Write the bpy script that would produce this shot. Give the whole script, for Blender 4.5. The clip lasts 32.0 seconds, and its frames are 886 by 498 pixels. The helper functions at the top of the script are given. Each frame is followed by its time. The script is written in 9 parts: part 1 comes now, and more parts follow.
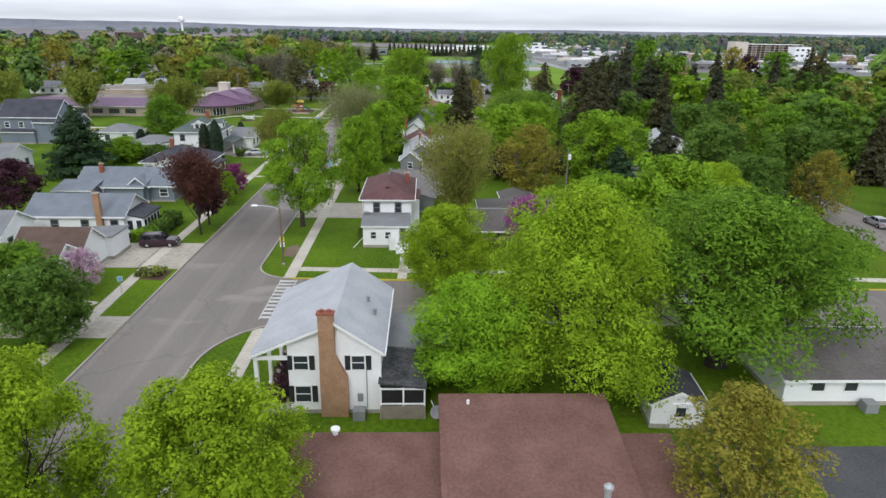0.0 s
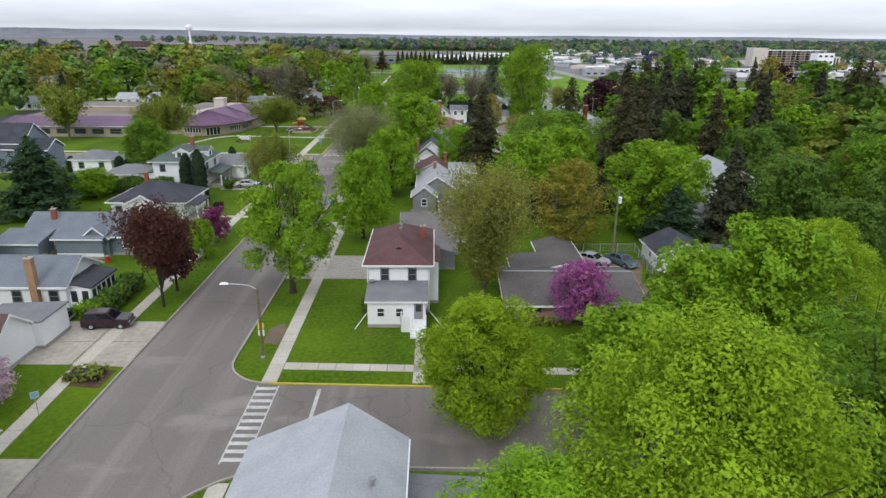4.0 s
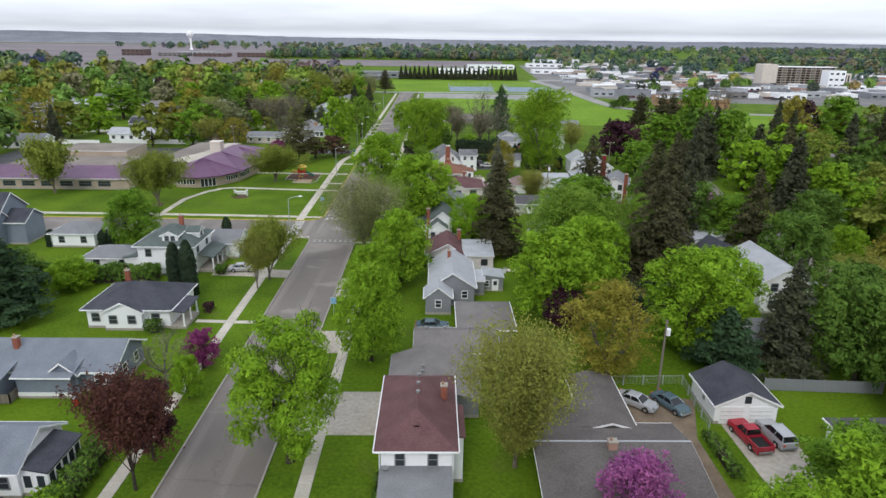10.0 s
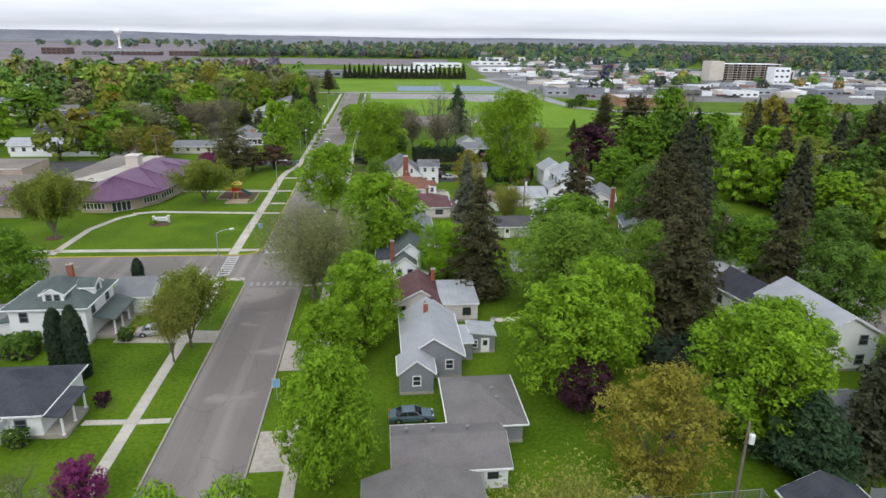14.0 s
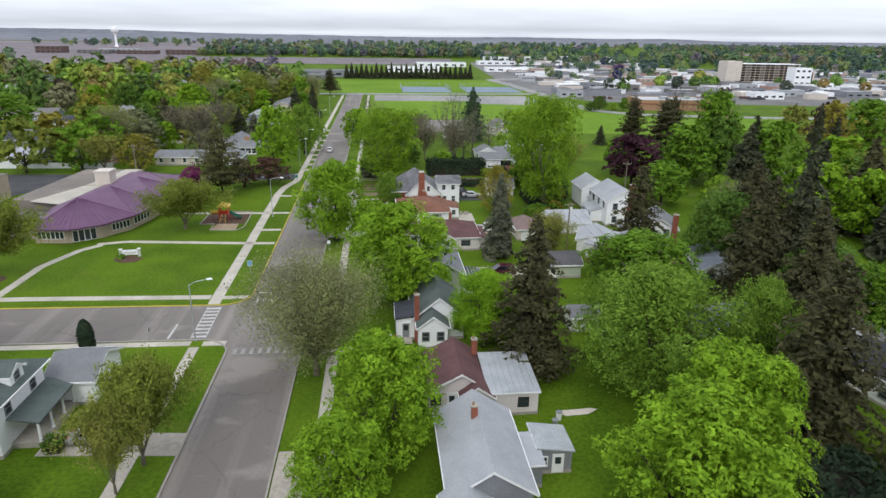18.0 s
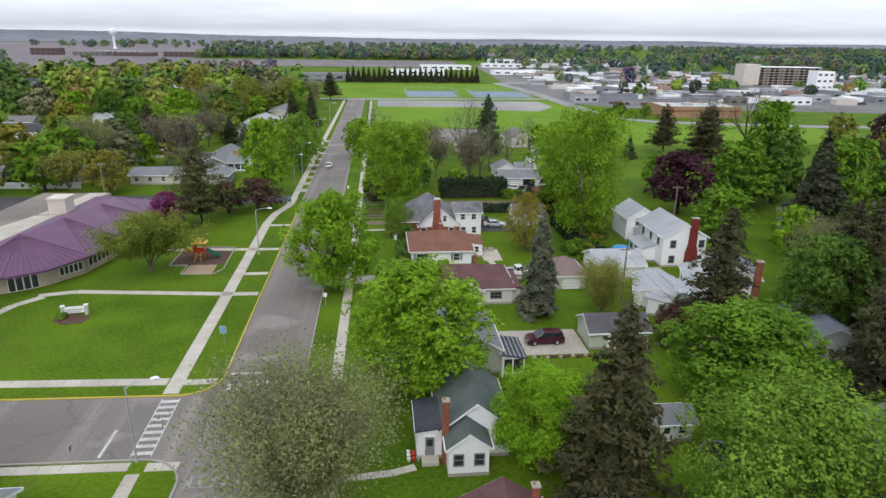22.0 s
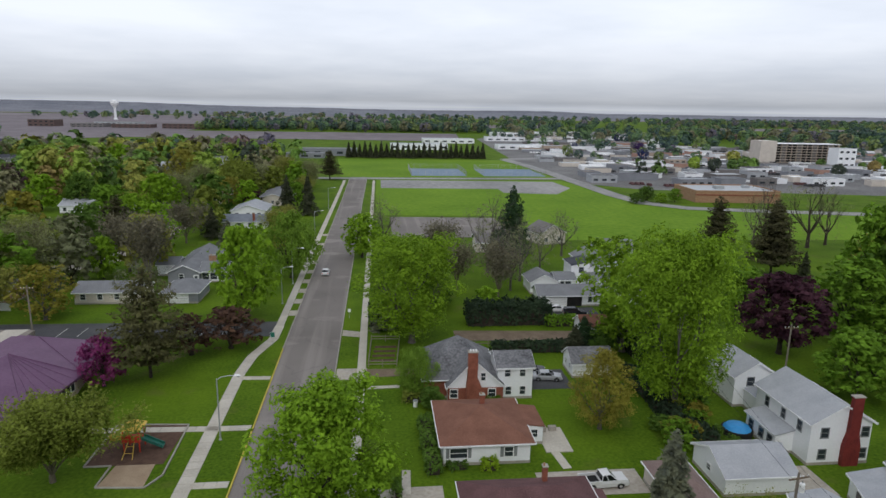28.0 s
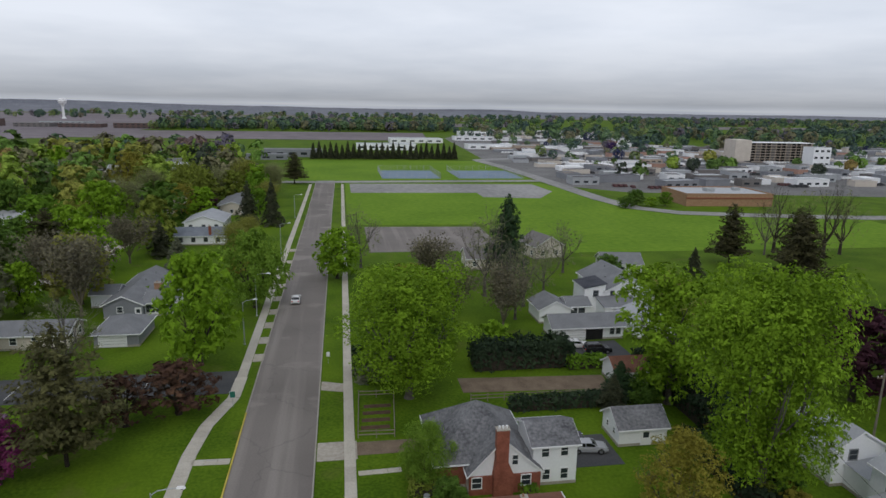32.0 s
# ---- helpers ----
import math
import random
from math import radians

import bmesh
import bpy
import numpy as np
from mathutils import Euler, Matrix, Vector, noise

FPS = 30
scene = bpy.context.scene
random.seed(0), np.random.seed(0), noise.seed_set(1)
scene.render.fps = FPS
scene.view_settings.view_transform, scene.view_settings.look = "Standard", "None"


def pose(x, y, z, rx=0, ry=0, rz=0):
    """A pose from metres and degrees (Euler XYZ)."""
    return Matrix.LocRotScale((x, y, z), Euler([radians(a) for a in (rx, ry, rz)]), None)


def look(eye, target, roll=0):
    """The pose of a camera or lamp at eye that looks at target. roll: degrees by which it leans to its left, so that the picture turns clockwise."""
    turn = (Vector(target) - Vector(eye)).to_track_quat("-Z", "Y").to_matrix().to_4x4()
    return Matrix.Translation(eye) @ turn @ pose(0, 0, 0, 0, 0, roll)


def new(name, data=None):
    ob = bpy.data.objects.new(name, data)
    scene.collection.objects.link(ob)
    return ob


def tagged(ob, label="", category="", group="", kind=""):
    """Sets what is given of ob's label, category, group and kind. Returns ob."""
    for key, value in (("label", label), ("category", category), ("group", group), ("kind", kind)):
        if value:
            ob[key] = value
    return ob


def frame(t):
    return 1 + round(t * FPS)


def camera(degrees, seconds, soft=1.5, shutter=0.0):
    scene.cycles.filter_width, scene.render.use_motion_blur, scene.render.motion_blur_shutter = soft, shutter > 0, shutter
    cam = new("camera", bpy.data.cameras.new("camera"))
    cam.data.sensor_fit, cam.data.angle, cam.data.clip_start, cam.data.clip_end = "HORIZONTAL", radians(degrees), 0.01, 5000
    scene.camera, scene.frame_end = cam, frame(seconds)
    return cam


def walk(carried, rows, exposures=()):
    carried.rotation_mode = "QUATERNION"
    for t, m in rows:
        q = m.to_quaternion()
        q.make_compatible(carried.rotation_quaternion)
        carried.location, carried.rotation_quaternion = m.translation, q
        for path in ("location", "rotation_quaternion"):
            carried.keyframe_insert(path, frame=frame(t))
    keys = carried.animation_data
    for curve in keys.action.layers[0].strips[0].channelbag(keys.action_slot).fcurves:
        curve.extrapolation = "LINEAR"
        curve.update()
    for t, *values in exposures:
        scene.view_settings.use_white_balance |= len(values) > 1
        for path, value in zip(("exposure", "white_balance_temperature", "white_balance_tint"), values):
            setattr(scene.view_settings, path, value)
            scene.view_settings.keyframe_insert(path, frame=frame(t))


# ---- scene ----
PATH = [
    (0, (0.20, -1.31, 27.38), (0.258, 0.578, 26.719), 0.88),
    (0.5, (-0.04, 0.00, 27.47), (0.022, 1.887, 26.799), 0.72),
    (1, (-0.07, 1.55, 27.36), (-0.015, 3.433, 26.700), 0.59),
    (1.5, (-0.19, 3.60, 27.51), (-0.141, 5.486, 26.847), 0.70),
    (2, (-0.66, 6.10, 27.52), (-0.613, 7.981, 26.861), 0.88),
    (2.5, (-0.88, 8.71, 27.43), (-0.833, 10.595, 26.766), 0.81),
    (4.5, (-1.45, 21.47, 29.44), (-1.4196, 23.3651, 28.8022), 0.51),
    (5, (-1.71, 23.80, 30.65), (-1.6762, 25.7004, 30.0132), 0.59),
    (5.5, (-1.95, 25.38, 32.43), (-1.9162, 27.2782, 31.7957), 0.40),
    (6, (-2.24, 26.27, 34.31), (-2.2053, 28.1644, 33.6739), 0.54),
    (6.5, (-2.15, 26.55, 36.02), (-2.1146, 28.4441, 35.3822), 0.49),
    (7, (-2.20, 26.82, 37.95), (-2.1631, 28.7112, 37.3125), 0.60),
    (7.5, (-2.32, 27.02, 39.15), (-2.2840, 28.9145, 38.5034), 0.59),
    (8, (-2.49, 27.48, 39.52), (-2.4543, 29.3714, 38.8723), 0.71),
    (8.5, (-2.68, 28.50, 39.63), (-2.6456, 30.3892, 38.9868), 0.77),
    (9, (-2.95, 30.07, 39.75), (-2.9166, 31.9665, 39.1068), 0.77),
    (9.5, (-3.23, 31.95, 39.80), (-3.1988, 33.8400, 39.1607), 0.79),
    (10, (-3.48, 34.14, 39.77), (-3.4498, 36.0394, 39.1311), 0.72),
    (10.5, (-3.87, 36.71, 39.71), (-3.8391, 38.6010, 39.0734), 0.76),
    (11, (-4.19, 39.54, 39.62), (-4.0848, 41.4279, 38.9809), 0.79),
    (11.5, (-4.71, 42.31, 39.54), (-4.5992, 44.1983, 38.9016), 0.72),
    (12, (-5.13, 45.36, 39.47), (-4.9340, 47.2375, 38.8283), 0.79),
    (12.5, (-5.52, 48.20, 39.37), (-5.3211, 50.0863, 38.7251), 0.81),
    (13, (-5.89, 51.40, 39.20), (-5.6927, 53.2849, 38.5550), 0.84),
    (13.5, (-6.20, 54.74, 39.24), (-6.0029, 56.6233, 38.5953), 0.84),
    (14, (-6.47, 58.11, 39.08), (-6.2744, 59.9946, 38.4384), 0.72),
    (14.5, (-6.76, 61.50, 39.05), (-6.5623, 63.3885, 38.4060), 0.79),
    (16.5, (-8.12, 74.23, 38.50), (-7.9231, 76.1187, 37.8544), 0.66),
    (17, (-8.50, 77.13, 38.41), (-8.3047, 79.0134, 37.7649), 0.75),
    (17.5, (-8.83, 80.26, 38.26), (-8.6325, 82.1452, 37.6157), 0.76),
    (18, (-9.10, 83.44, 38.26), (-8.9040, 85.3216, 37.6172), 0.80),
    (18.5, (-9.24, 86.54, 38.13), (-9.0435, 88.4218, 37.4881), 0.77),
    (19, (-9.39, 89.53, 38.09), (-9.1946, 91.4102, 37.4489), 0.79),
    (19.5, (-9.66, 92.84, 38.01), (-9.4647, 94.7215, 37.3689), 0.83),
    (20, (-9.82, 96.01, 37.82), (-9.6246, 97.8976, 37.1782), 0.78),
    (20.5, (-9.97, 99.02, 37.70), (-9.7749, 100.9064, 37.0576), 0.77),
    (21, (-9.98, 102.08, 37.61), (-9.7856, 103.9705, 36.9682), 0.73),
    (21.5, (-10.04, 105.01, 37.55), (-9.8483, 106.8947, 36.9112), 0.68),
    (22, (-10.17, 108.21, 38.08), (-9.9777, 110.0930, 37.4425), 0.83),
    (22.5, (-10.06, 111.41, 39.53), (-9.8635, 113.2999, 38.8922), 0.85),
    (23, (-10.08, 114.63, 40.83), (-9.8863, 116.5140, 40.1941), 0.86),
    (23.5, (-10.27, 117.47, 41.22), (-10.0755, 119.3545, 40.5827), 0.86),
    (24, (-10.47, 120.56, 41.27), (-10.2763, 122.4482, 40.6301), 0.81),
    (24.5, (-10.64, 123.57, 41.31), (-10.4465, 125.4538, 40.6705), 0.88),
    (26.5, (-11.68, 135.66, 41.36), (-11.4808, 137.5778, 40.8164), 0.97),
    (27, (-12.03, 138.60, 41.45), (-11.8327, 140.5110, 40.9098), 0.97),
    (27.5, (-12.34, 141.77, 41.43), (-12.1400, 143.7124, 40.9750), 1.03),
    (28, (-12.50, 144.73, 41.38), (-12.2961, 146.6746, 40.9410), 1.01),
    (28.5, (-12.84, 147.53, 41.36), (-12.5656, 149.4589, 40.9205), 1.08),
    (29, (-13.20, 150.56, 41.32), (-12.9239, 152.4926, 40.8795), 1.13),
    (29.5, (-13.60, 153.21, 41.20), (-13.3263, 155.1458, 40.7591), 1.10),
    (30, (-14.05, 156.13, 41.26), (-13.7770, 158.0613, 40.8214), 1.11),
    (30.5, (-14.43, 158.87, 41.21), (-14.1568, 160.8019, 40.7710), 1.11),
    (31, (-14.94, 162.05, 41.23), (-14.6245, 163.9711, 40.7912), 1.09),
    (31.5, (-15.33, 164.89, 41.18), (-15.0139, 166.8198, 40.7403), 0.95),
    (32, (-15.83, 168.05, 41.11), (-15.5140, 169.9721, 40.6705), 1.02),
]
cam = camera(70.0, 32.0)
EXPOSURES = ((0, -.14), (2, -.17), (4.5, -.27), (6, -.32), (7.5, -.21), (9, -.17), (23, -.20), (24.5, -.28), (27, -.68), (29, -.97), (32, -1.06))
walk(cam, [(t, look(eye, target, roll)) for t, eye, target, roll in PATH], EXPOSURES)

# ---- overcast daylight ----
SUN_UP, SUN_ROUND = 42.0, 195.0
world = bpy.data.worlds.new("overcast_sky")
scene.world = world
world.use_nodes = True
wn, wl = world.node_tree.nodes, world.node_tree.links
wn.clear()
w_out = wn.new("ShaderNodeOutputWorld")
w_sky = wn.new("ShaderNodeTexSky")
w_sky.sky_type, w_sky.sun_disc = "NISHITA", False
w_sky.sun_elevation, w_sky.sun_rotation = radians(SUN_UP), radians(SUN_ROUND)
w_clear = wn.new("ShaderNodeBackground")
w_clear.inputs["Strength"].default_value = 0.1
wl.new(w_sky.outputs[0], w_clear.inputs["Color"])
w_dir = wn.new("ShaderNodeTexCoord")
w_sep = wn.new("ShaderNodeSeparateXYZ")
wl.new(w_dir.outputs["Generated"], w_sep.inputs[0])
w_up = wn.new("ShaderNodeMath")
w_up.operation = "ADD"
w_up.inputs[1].default_value = 0.09
w_abs = wn.new("ShaderNodeMath")
w_abs.operation = "ABSOLUTE"
wl.new(w_sep.outputs["Z"], w_abs.inputs[0])
wl.new(w_abs.outputs[0], w_up.inputs[0])
w_div = wn.new("ShaderNodeVectorMath")
w_div.operation = "DIVIDE"
w_com = wn.new("ShaderNodeCombineXYZ")
for k in range(3):
    wl.new(w_up.outputs[0], w_com.inputs[k])
wl.new(w_dir.outputs["Generated"], w_div.inputs[0])
wl.new(w_com.outputs[0], w_div.inputs[1])
w_noise = wn.new("ShaderNodeTexNoise")
w_noise.inputs["Scale"].default_value = 0.6
w_noise.inputs["Detail"].default_value = 5.0
w_noise.inputs["Roughness"].default_value = 0.55
wl.new(w_div.outputs[0], w_noise.inputs["Vector"])
w_ramp = wn.new("ShaderNodeValToRGB")
w_ramp.color_ramp.elements[0].position, w_ramp.color_ramp.elements[0].color = 0.33, (0.675, 0.727, 0.825, 1)
w_ramp.color_ramp.elements[1].position, w_ramp.color_ramp.elements[1].color = 0.64, (0.805, 0.85, 0.94, 1)
wl.new(w_noise.outputs["Fac"], w_ramp.inputs[0])
w_cloud = wn.new("ShaderNodeBackground")
w_rise = wn.new("ShaderNodeValToRGB")
for spot, level in ((0.0, 0.62), (0.008, 0.62), (0.022, 0.60), (0.06, 0.84), (0.11, 1.02), (0.24, 1.04), (0.42, 0.70), (0.6, 0.54), (1.0, 0.48)):
    stop = w_rise.color_ramp.elements.new(spot) if 0 < spot < 1 else w_rise.color_ramp.elements[int(spot)]
    stop.color = (level, level, level, 1)
w_level = wn.new("ShaderNodeMath")
w_level.operation = "MULTIPLY"
w_level.inputs[1].default_value = 2.12
wl.new(w_abs.outputs[0], w_rise.inputs[0])
wl.new(w_rise.outputs[0], w_level.inputs[0])
wl.new(w_level.outputs[0], w_cloud.inputs["Strength"])
wl.new(w_ramp.outputs[0], w_cloud.inputs["Color"])
w_mix = wn.new("ShaderNodeMixShader")
w_mix.inputs[0].default_value = 0.93
wl.new(w_clear.outputs[0], w_mix.inputs[1])
wl.new(w_cloud.outputs[0], w_mix.inputs[2])
wl.new(w_mix.outputs[0], w_out.inputs["Surface"])

sun_data = bpy.data.lights.new("sun", "SUN")
sun_data.energy, sun_data.angle, sun_data.color = 1.3, radians(22), (1.0, 0.97, 0.92)
sun = new("sun", sun_data)
sun.rotation_euler = (radians(90 - SUN_UP), 0, radians(180 - SUN_ROUND))

# ---- materials ----
def mat(name, a, b, scale=1.0, rough=0.85, metal=0.0, fine=12.0, bump=0.0, island=0.0, chance=0.0, leafy=False, bands=None, world_space=False, contrast=0.25, spec=0.3):
    """Two-tone surface: broad patches and fine grain between colours a and b; island / chance vary it piece by piece."""
    m = bpy.data.materials.new(name)
    m.use_nodes = True
    n, l = m.node_tree.nodes, m.node_tree.links
    p = n["Principled BSDF"]
    p.inputs["Roughness"].default_value, p.inputs["Metallic"].default_value = rough, metal
    p.inputs["Specular IOR Level"].default_value = spec
    if world_space:
        src = n.new("ShaderNodeNewGeometry").outputs["Position"]
    else:
        src = n.new("ShaderNodeTexCoord").outputs["Object"]
    big, small = n.new("ShaderNodeTexNoise"), n.new("ShaderNodeTexNoise")
    big.inputs["Scale"].default_value, big.inputs["Detail"].default_value = scale, 4.0
    small.inputs["Scale"].default_value, small.inputs["Detail"].default_value = scale * fine, 3.0
    l.new(src, big.inputs["Vector"])
    l.new(src, small.inputs["Vector"])
    add = n.new("ShaderNodeMath")
    add.operation = "ADD"
    l.new(big.outputs["Fac"], add.inputs[0])
    l.new(small.outputs["Fac"], add.inputs[1])
    last = add.outputs[0]
    offset = 0.0
    if island or chance:
        r = n.new("ShaderNodeNewGeometry").outputs["Random Per Island"] if island else n.new("ShaderNodeObjectInfo").outputs["Random"]
        mul = n.new("ShaderNodeMath")
        mul.operation = "MULTIPLY_ADD"
        mul.inputs[1].default_value = 2 * (island or chance)
        l.new(r, mul.inputs[0])
        l.new(last, mul.inputs[2])
        last, offset = mul.outputs[0], island or chance
    if bands:
        wave = n.new("ShaderNodeTexWave")
        wave.wave_type, wave.bands_direction, wave.wave_profile = "BANDS", bands[0], "SAW"
        wave.inputs["Scale"].default_value = bands[1]
        wave.inputs["Distortion"].default_value = 0.0
        l.new(src, wave.inputs["Vector"])
        mul = n.new("ShaderNodeMath")
        mul.operation = "MULTIPLY_ADD"
        mul.inputs[1].default_value = bands[2]
        l.new(wave.outputs["Fac"], mul.inputs[0])
        l.new(last, mul.inputs[2])
        last, offset = mul.outputs[0], offset + bands[2] / 2
    ramp = n.new("ShaderNodeMapRange")
    ramp.inputs["From Min"].default_value, ramp.inputs["From Max"].default_value = 1.0 + offset - contrast - offset * 0.6, 1.0 + offset + contrast + offset * 0.6
    l.new(last, ramp.inputs["Value"])
    mix = n.new("ShaderNodeMix")
    mix.data_type = "RGBA"
    mix.inputs["A"].default_value, mix.inputs["B"].default_value = (*a, 1), (*b, 1)
    l.new(ramp.outputs[0], mix.inputs["Factor"])
    l.new(mix.outputs["Result"], p.inputs["Base Color"])
    if bump:
        bp = n.new("ShaderNodeBump")
        bp.inputs["Strength"].default_value, bp.inputs["Distance"].default_value = bump, 0.05
        l.new(last, bp.inputs["Height"])
        l.new(bp.outputs[0], p.inputs["Normal"])
    if leafy:
        tr = n.new("ShaderNodeBsdfTranslucent")
        l.new(mix.outputs["Result"], tr.inputs["Color"])
        both = n.new("ShaderNodeMixShader")
        both.inputs[0].default_value = 0.24
        l.new(p.outputs[0], both.inputs[1])
        l.new(tr.outputs[0], both.inputs[2])
        l.new(both.outputs[0], n["Material Output"].inputs["Surface"])
    return m


def glass(name, tint, rough=0.08):
    m = bpy.data.materials.new(name)
    m.use_nodes = True
    p = m.node_tree.nodes["Principled BSDF"]
    p.inputs["Base Color"].default_value = (*tint, 1)
    p.inputs["Roughness"].default_value, p.inputs["Specular IOR Level"].default_value = rough, 0.6
    return m


def road_surface():
    """Worn gray asphalt: pale wheel streaks along the street, patches and thin dark sealed cracks."""
    m = bpy.data.materials.new("worn_asphalt")
    m.use_nodes = True
    n, l = m.node_tree.nodes, m.node_tree.links
    p = n["Principled BSDF"]
    p.inputs["Roughness"].default_value, p.inputs["Specular IOR Level"].default_value = 0.85, 0.3
    src = n.new("ShaderNodeNewGeometry").outputs["Position"]
    def noise(sx, sy, detail):
        mp, tx = n.new("ShaderNodeMapping"), n.new("ShaderNodeTexNoise")
        mp.inputs["Scale"].default_value = (sx, sy, 0)
        tx.inputs["Scale"].default_value, tx.inputs["Detail"].default_value = 1.0, detail
        l.new(src, mp.inputs["Vector"])
        l.new(mp.outputs[0], tx.inputs["Vector"])
        return tx.outputs["Fac"]
    def blend(kind, value, lo, hi, base, colour):
        rg, mx = n.new("ShaderNodeMapRange"), n.new("ShaderNodeMix")
        mx.data_type, mx.blend_type = "RGBA", kind
        rg.inputs["From Min"].default_value, rg.inputs["From Max"].default_value = lo, hi
        l.new(value, rg.inputs["Value"])
        l.new(rg.outputs[0], mx.inputs["Factor"])
        if isinstance(base, tuple):
            mx.inputs["A"].default_value = base
        else:
            l.new(base, mx.inputs["A"])
        mx.inputs["B"].default_value = colour
        return mx.outputs["Result"]
    c = blend("MIX", noise(.05, .05, 4), .3, .7, (0.170, 0.150, 0.137, 1), (0.232, 0.207, 0.189, 1))
    c = blend("MIX", noise(.45, .015, 3), .50, .80, c, (0.310, 0.280, 0.254, 1))
    c = blend("MIX", noise(.09, .16, 5), .58, .66, c, (0.280, 0.252, 0.229, 1))
    c = blend("MULTIPLY", noise(5, 5, 2), .35, .75, c, (0.86, 0.86, 0.86, 1))
    vor, mp = n.new("ShaderNodeTexVoronoi"), n.new("ShaderNodeMapping")
    vor.feature = "DISTANCE_TO_EDGE"
    vor.inputs["Scale"].default_value = 1.0
    mp.inputs["Scale"].default_value = (.11, .07, 0)
    wob, ad = n.new("ShaderNodeTexNoise"), n.new("ShaderNodeVectorMath")
    wob.inputs["Scale"].default_value = .5
    l.new(src, wob.inputs["Vector"])
    ad.operation = "MULTIPLY_ADD"
    ad.inputs[1].default_value = (3, 3, 0)
    l.new(wob.outputs["Color"], ad.inputs[0])
    l.new(src, ad.inputs[2])
    l.new(ad.outputs[0], mp.inputs["Vector"])
    l.new(mp.outputs[0], vor.inputs["Vector"])
    c = blend("MULTIPLY", vor.outputs["Distance"], .010, .004, c, (0.86, 0.86, 0.87, 1))
    l.new(c, p.inputs["Base Color"])
    return m


def lawn():
    """Mown grass: tufts, thicker and thinner stands, yellowed and worn spots."""
    m = mat("lawn_grass", (0.047, 0.097, 0.005), (0.114, 0.191, 0.011), 0.11, 0.95, fine=22, bump=0.22, world_space=True, contrast=0.27, spec=0.1)
    n, l = m.node_tree.nodes, m.node_tree.links
    p, mix = n["Principled BSDF"], n["Mix"]
    src = n["Geometry"].outputs["Position"]
    last = mix.outputs["Result"]
    for scale, lo, hi, top, colour in ((0.035, .50, .72, .5, (0.140, 0.225, 0.010, 1)), (0.16, .60, .74, .6, (0.118, 0.128, 0.030, 1)), (0.5, .62, .78, .5, (0.044, 0.092, 0.006, 1))):
        tx, rg, mx = n.new("ShaderNodeTexNoise"), n.new("ShaderNodeMapRange"), n.new("ShaderNodeMix")
        tx.inputs["Scale"].default_value, tx.inputs["Detail"].default_value = scale, 5.0
        rg.inputs["From Min"].default_value, rg.inputs["From Max"].default_value, rg.inputs["To Max"].default_value = lo, hi, top
        mx.data_type = "RGBA"
        l.new(src, tx.inputs["Vector"])
        l.new(tx.outputs["Fac"], rg.inputs["Value"])
        l.new(rg.outputs[0], mx.inputs["Factor"])
        l.new(last, mx.inputs["A"])
        mx.inputs["B"].default_value = colour
        last = mx.outputs["Result"]
    l.new(last, p.inputs["Base Color"])
    return m


M = {
    "grass": lawn(),
    "field": mat("playing_field_grass", (0.100, 0.195, 0.012), (0.170, 0.285, 0.022), 0.03, 0.95, fine=16, world_space=True, contrast=0.30, spec=0.1),
    "asphalt": road_surface(),
    "asphalt_dark": mat("dark_asphalt", (0.055, 0.057, 0.062), (0.095, 0.095, 0.098), 0.2, 0.9, fine=30, bump=0.1, world_space=True),
    "concrete": mat("pale_concrete", (0.41, 0.375, 0.315), (0.58, 0.54, 0.465), 0.25, 0.9, fine=20, bump=0.1, chance=0.12, world_space=True),
    "concrete_old": mat("stained_old_concrete", (0.320, 0.285, 0.238), (0.500, 0.455, 0.390), 0.22, 0.9, fine=9, bump=0.1, world_space=True, contrast=0.30),
    "kerb": mat("kerb_concrete", (0.30, 0.275, 0.235), (0.42, 0.39, 0.34), 0.4, 0.9, fine=15, world_space=True),
    "kerb_yellow": mat("yellow_kerb_paint", (0.45, 0.36, 0.05), (0.62, 0.50, 0.10), 0.6, 0.8, world_space=True),
    "paint_faded": mat("faded_road_paint", (0.21, 0.20, 0.19), (0.40, 0.39, 0.375), 0.8, 0.85, fine=8, world_space=True, contrast=0.3),
    "paint_white": mat("white_road_paint", (0.36, 0.35, 0.33), (0.66, 0.66, 0.64), 0.8, 0.8, fine=8, world_space=True, contrast=0.3),
    "siding_white": mat("white_lap_siding", (0.82, 0.83, 0.85), (0.90, 0.905, 0.92), 0.3, 0.6, fine=14, bands=("Z", 1.6, 0.12)),
    "siding_cream": mat("cream_siding", (0.55, 0.49, 0.43), (0.66, 0.60, 0.53), 0.3, 0.65, fine=14, bands=("Z", 1.6, 0.12)),
    "siding_pink": mat("pinkish_white_siding", (0.62, 0.565, 0.56), (0.74, 0.685, 0.675), 0.3, 0.65, fine=14, bands=("Z", 1.6, 0.12)),
    "siding_gray": mat("gray_siding", (0.205, 0.213, 0.235), (0.27, 0.28, 0.305), 0.3, 0.65, fine=14, bands=("Z", 1.6, 0.15)),
    "siding_blue": mat("slate_blue_siding", (0.155, 0.185, 0.235), (0.215, 0.25, 0.30), 0.3, 0.65, fine=14, bands=("Z", 1.6, 0.15)),
    "siding_green": mat("pale_green_siding", (0.42, 0.46, 0.38), (0.53, 0.56, 0.47), 0.3, 0.65, fine=14, bands=("Z", 1.6, 0.12)),
    "brick": mat("red_brown_brick", (0.20, 0.065, 0.040), (0.33, 0.115, 0.075), 1.2, 0.85, fine=9, bump=0.2),
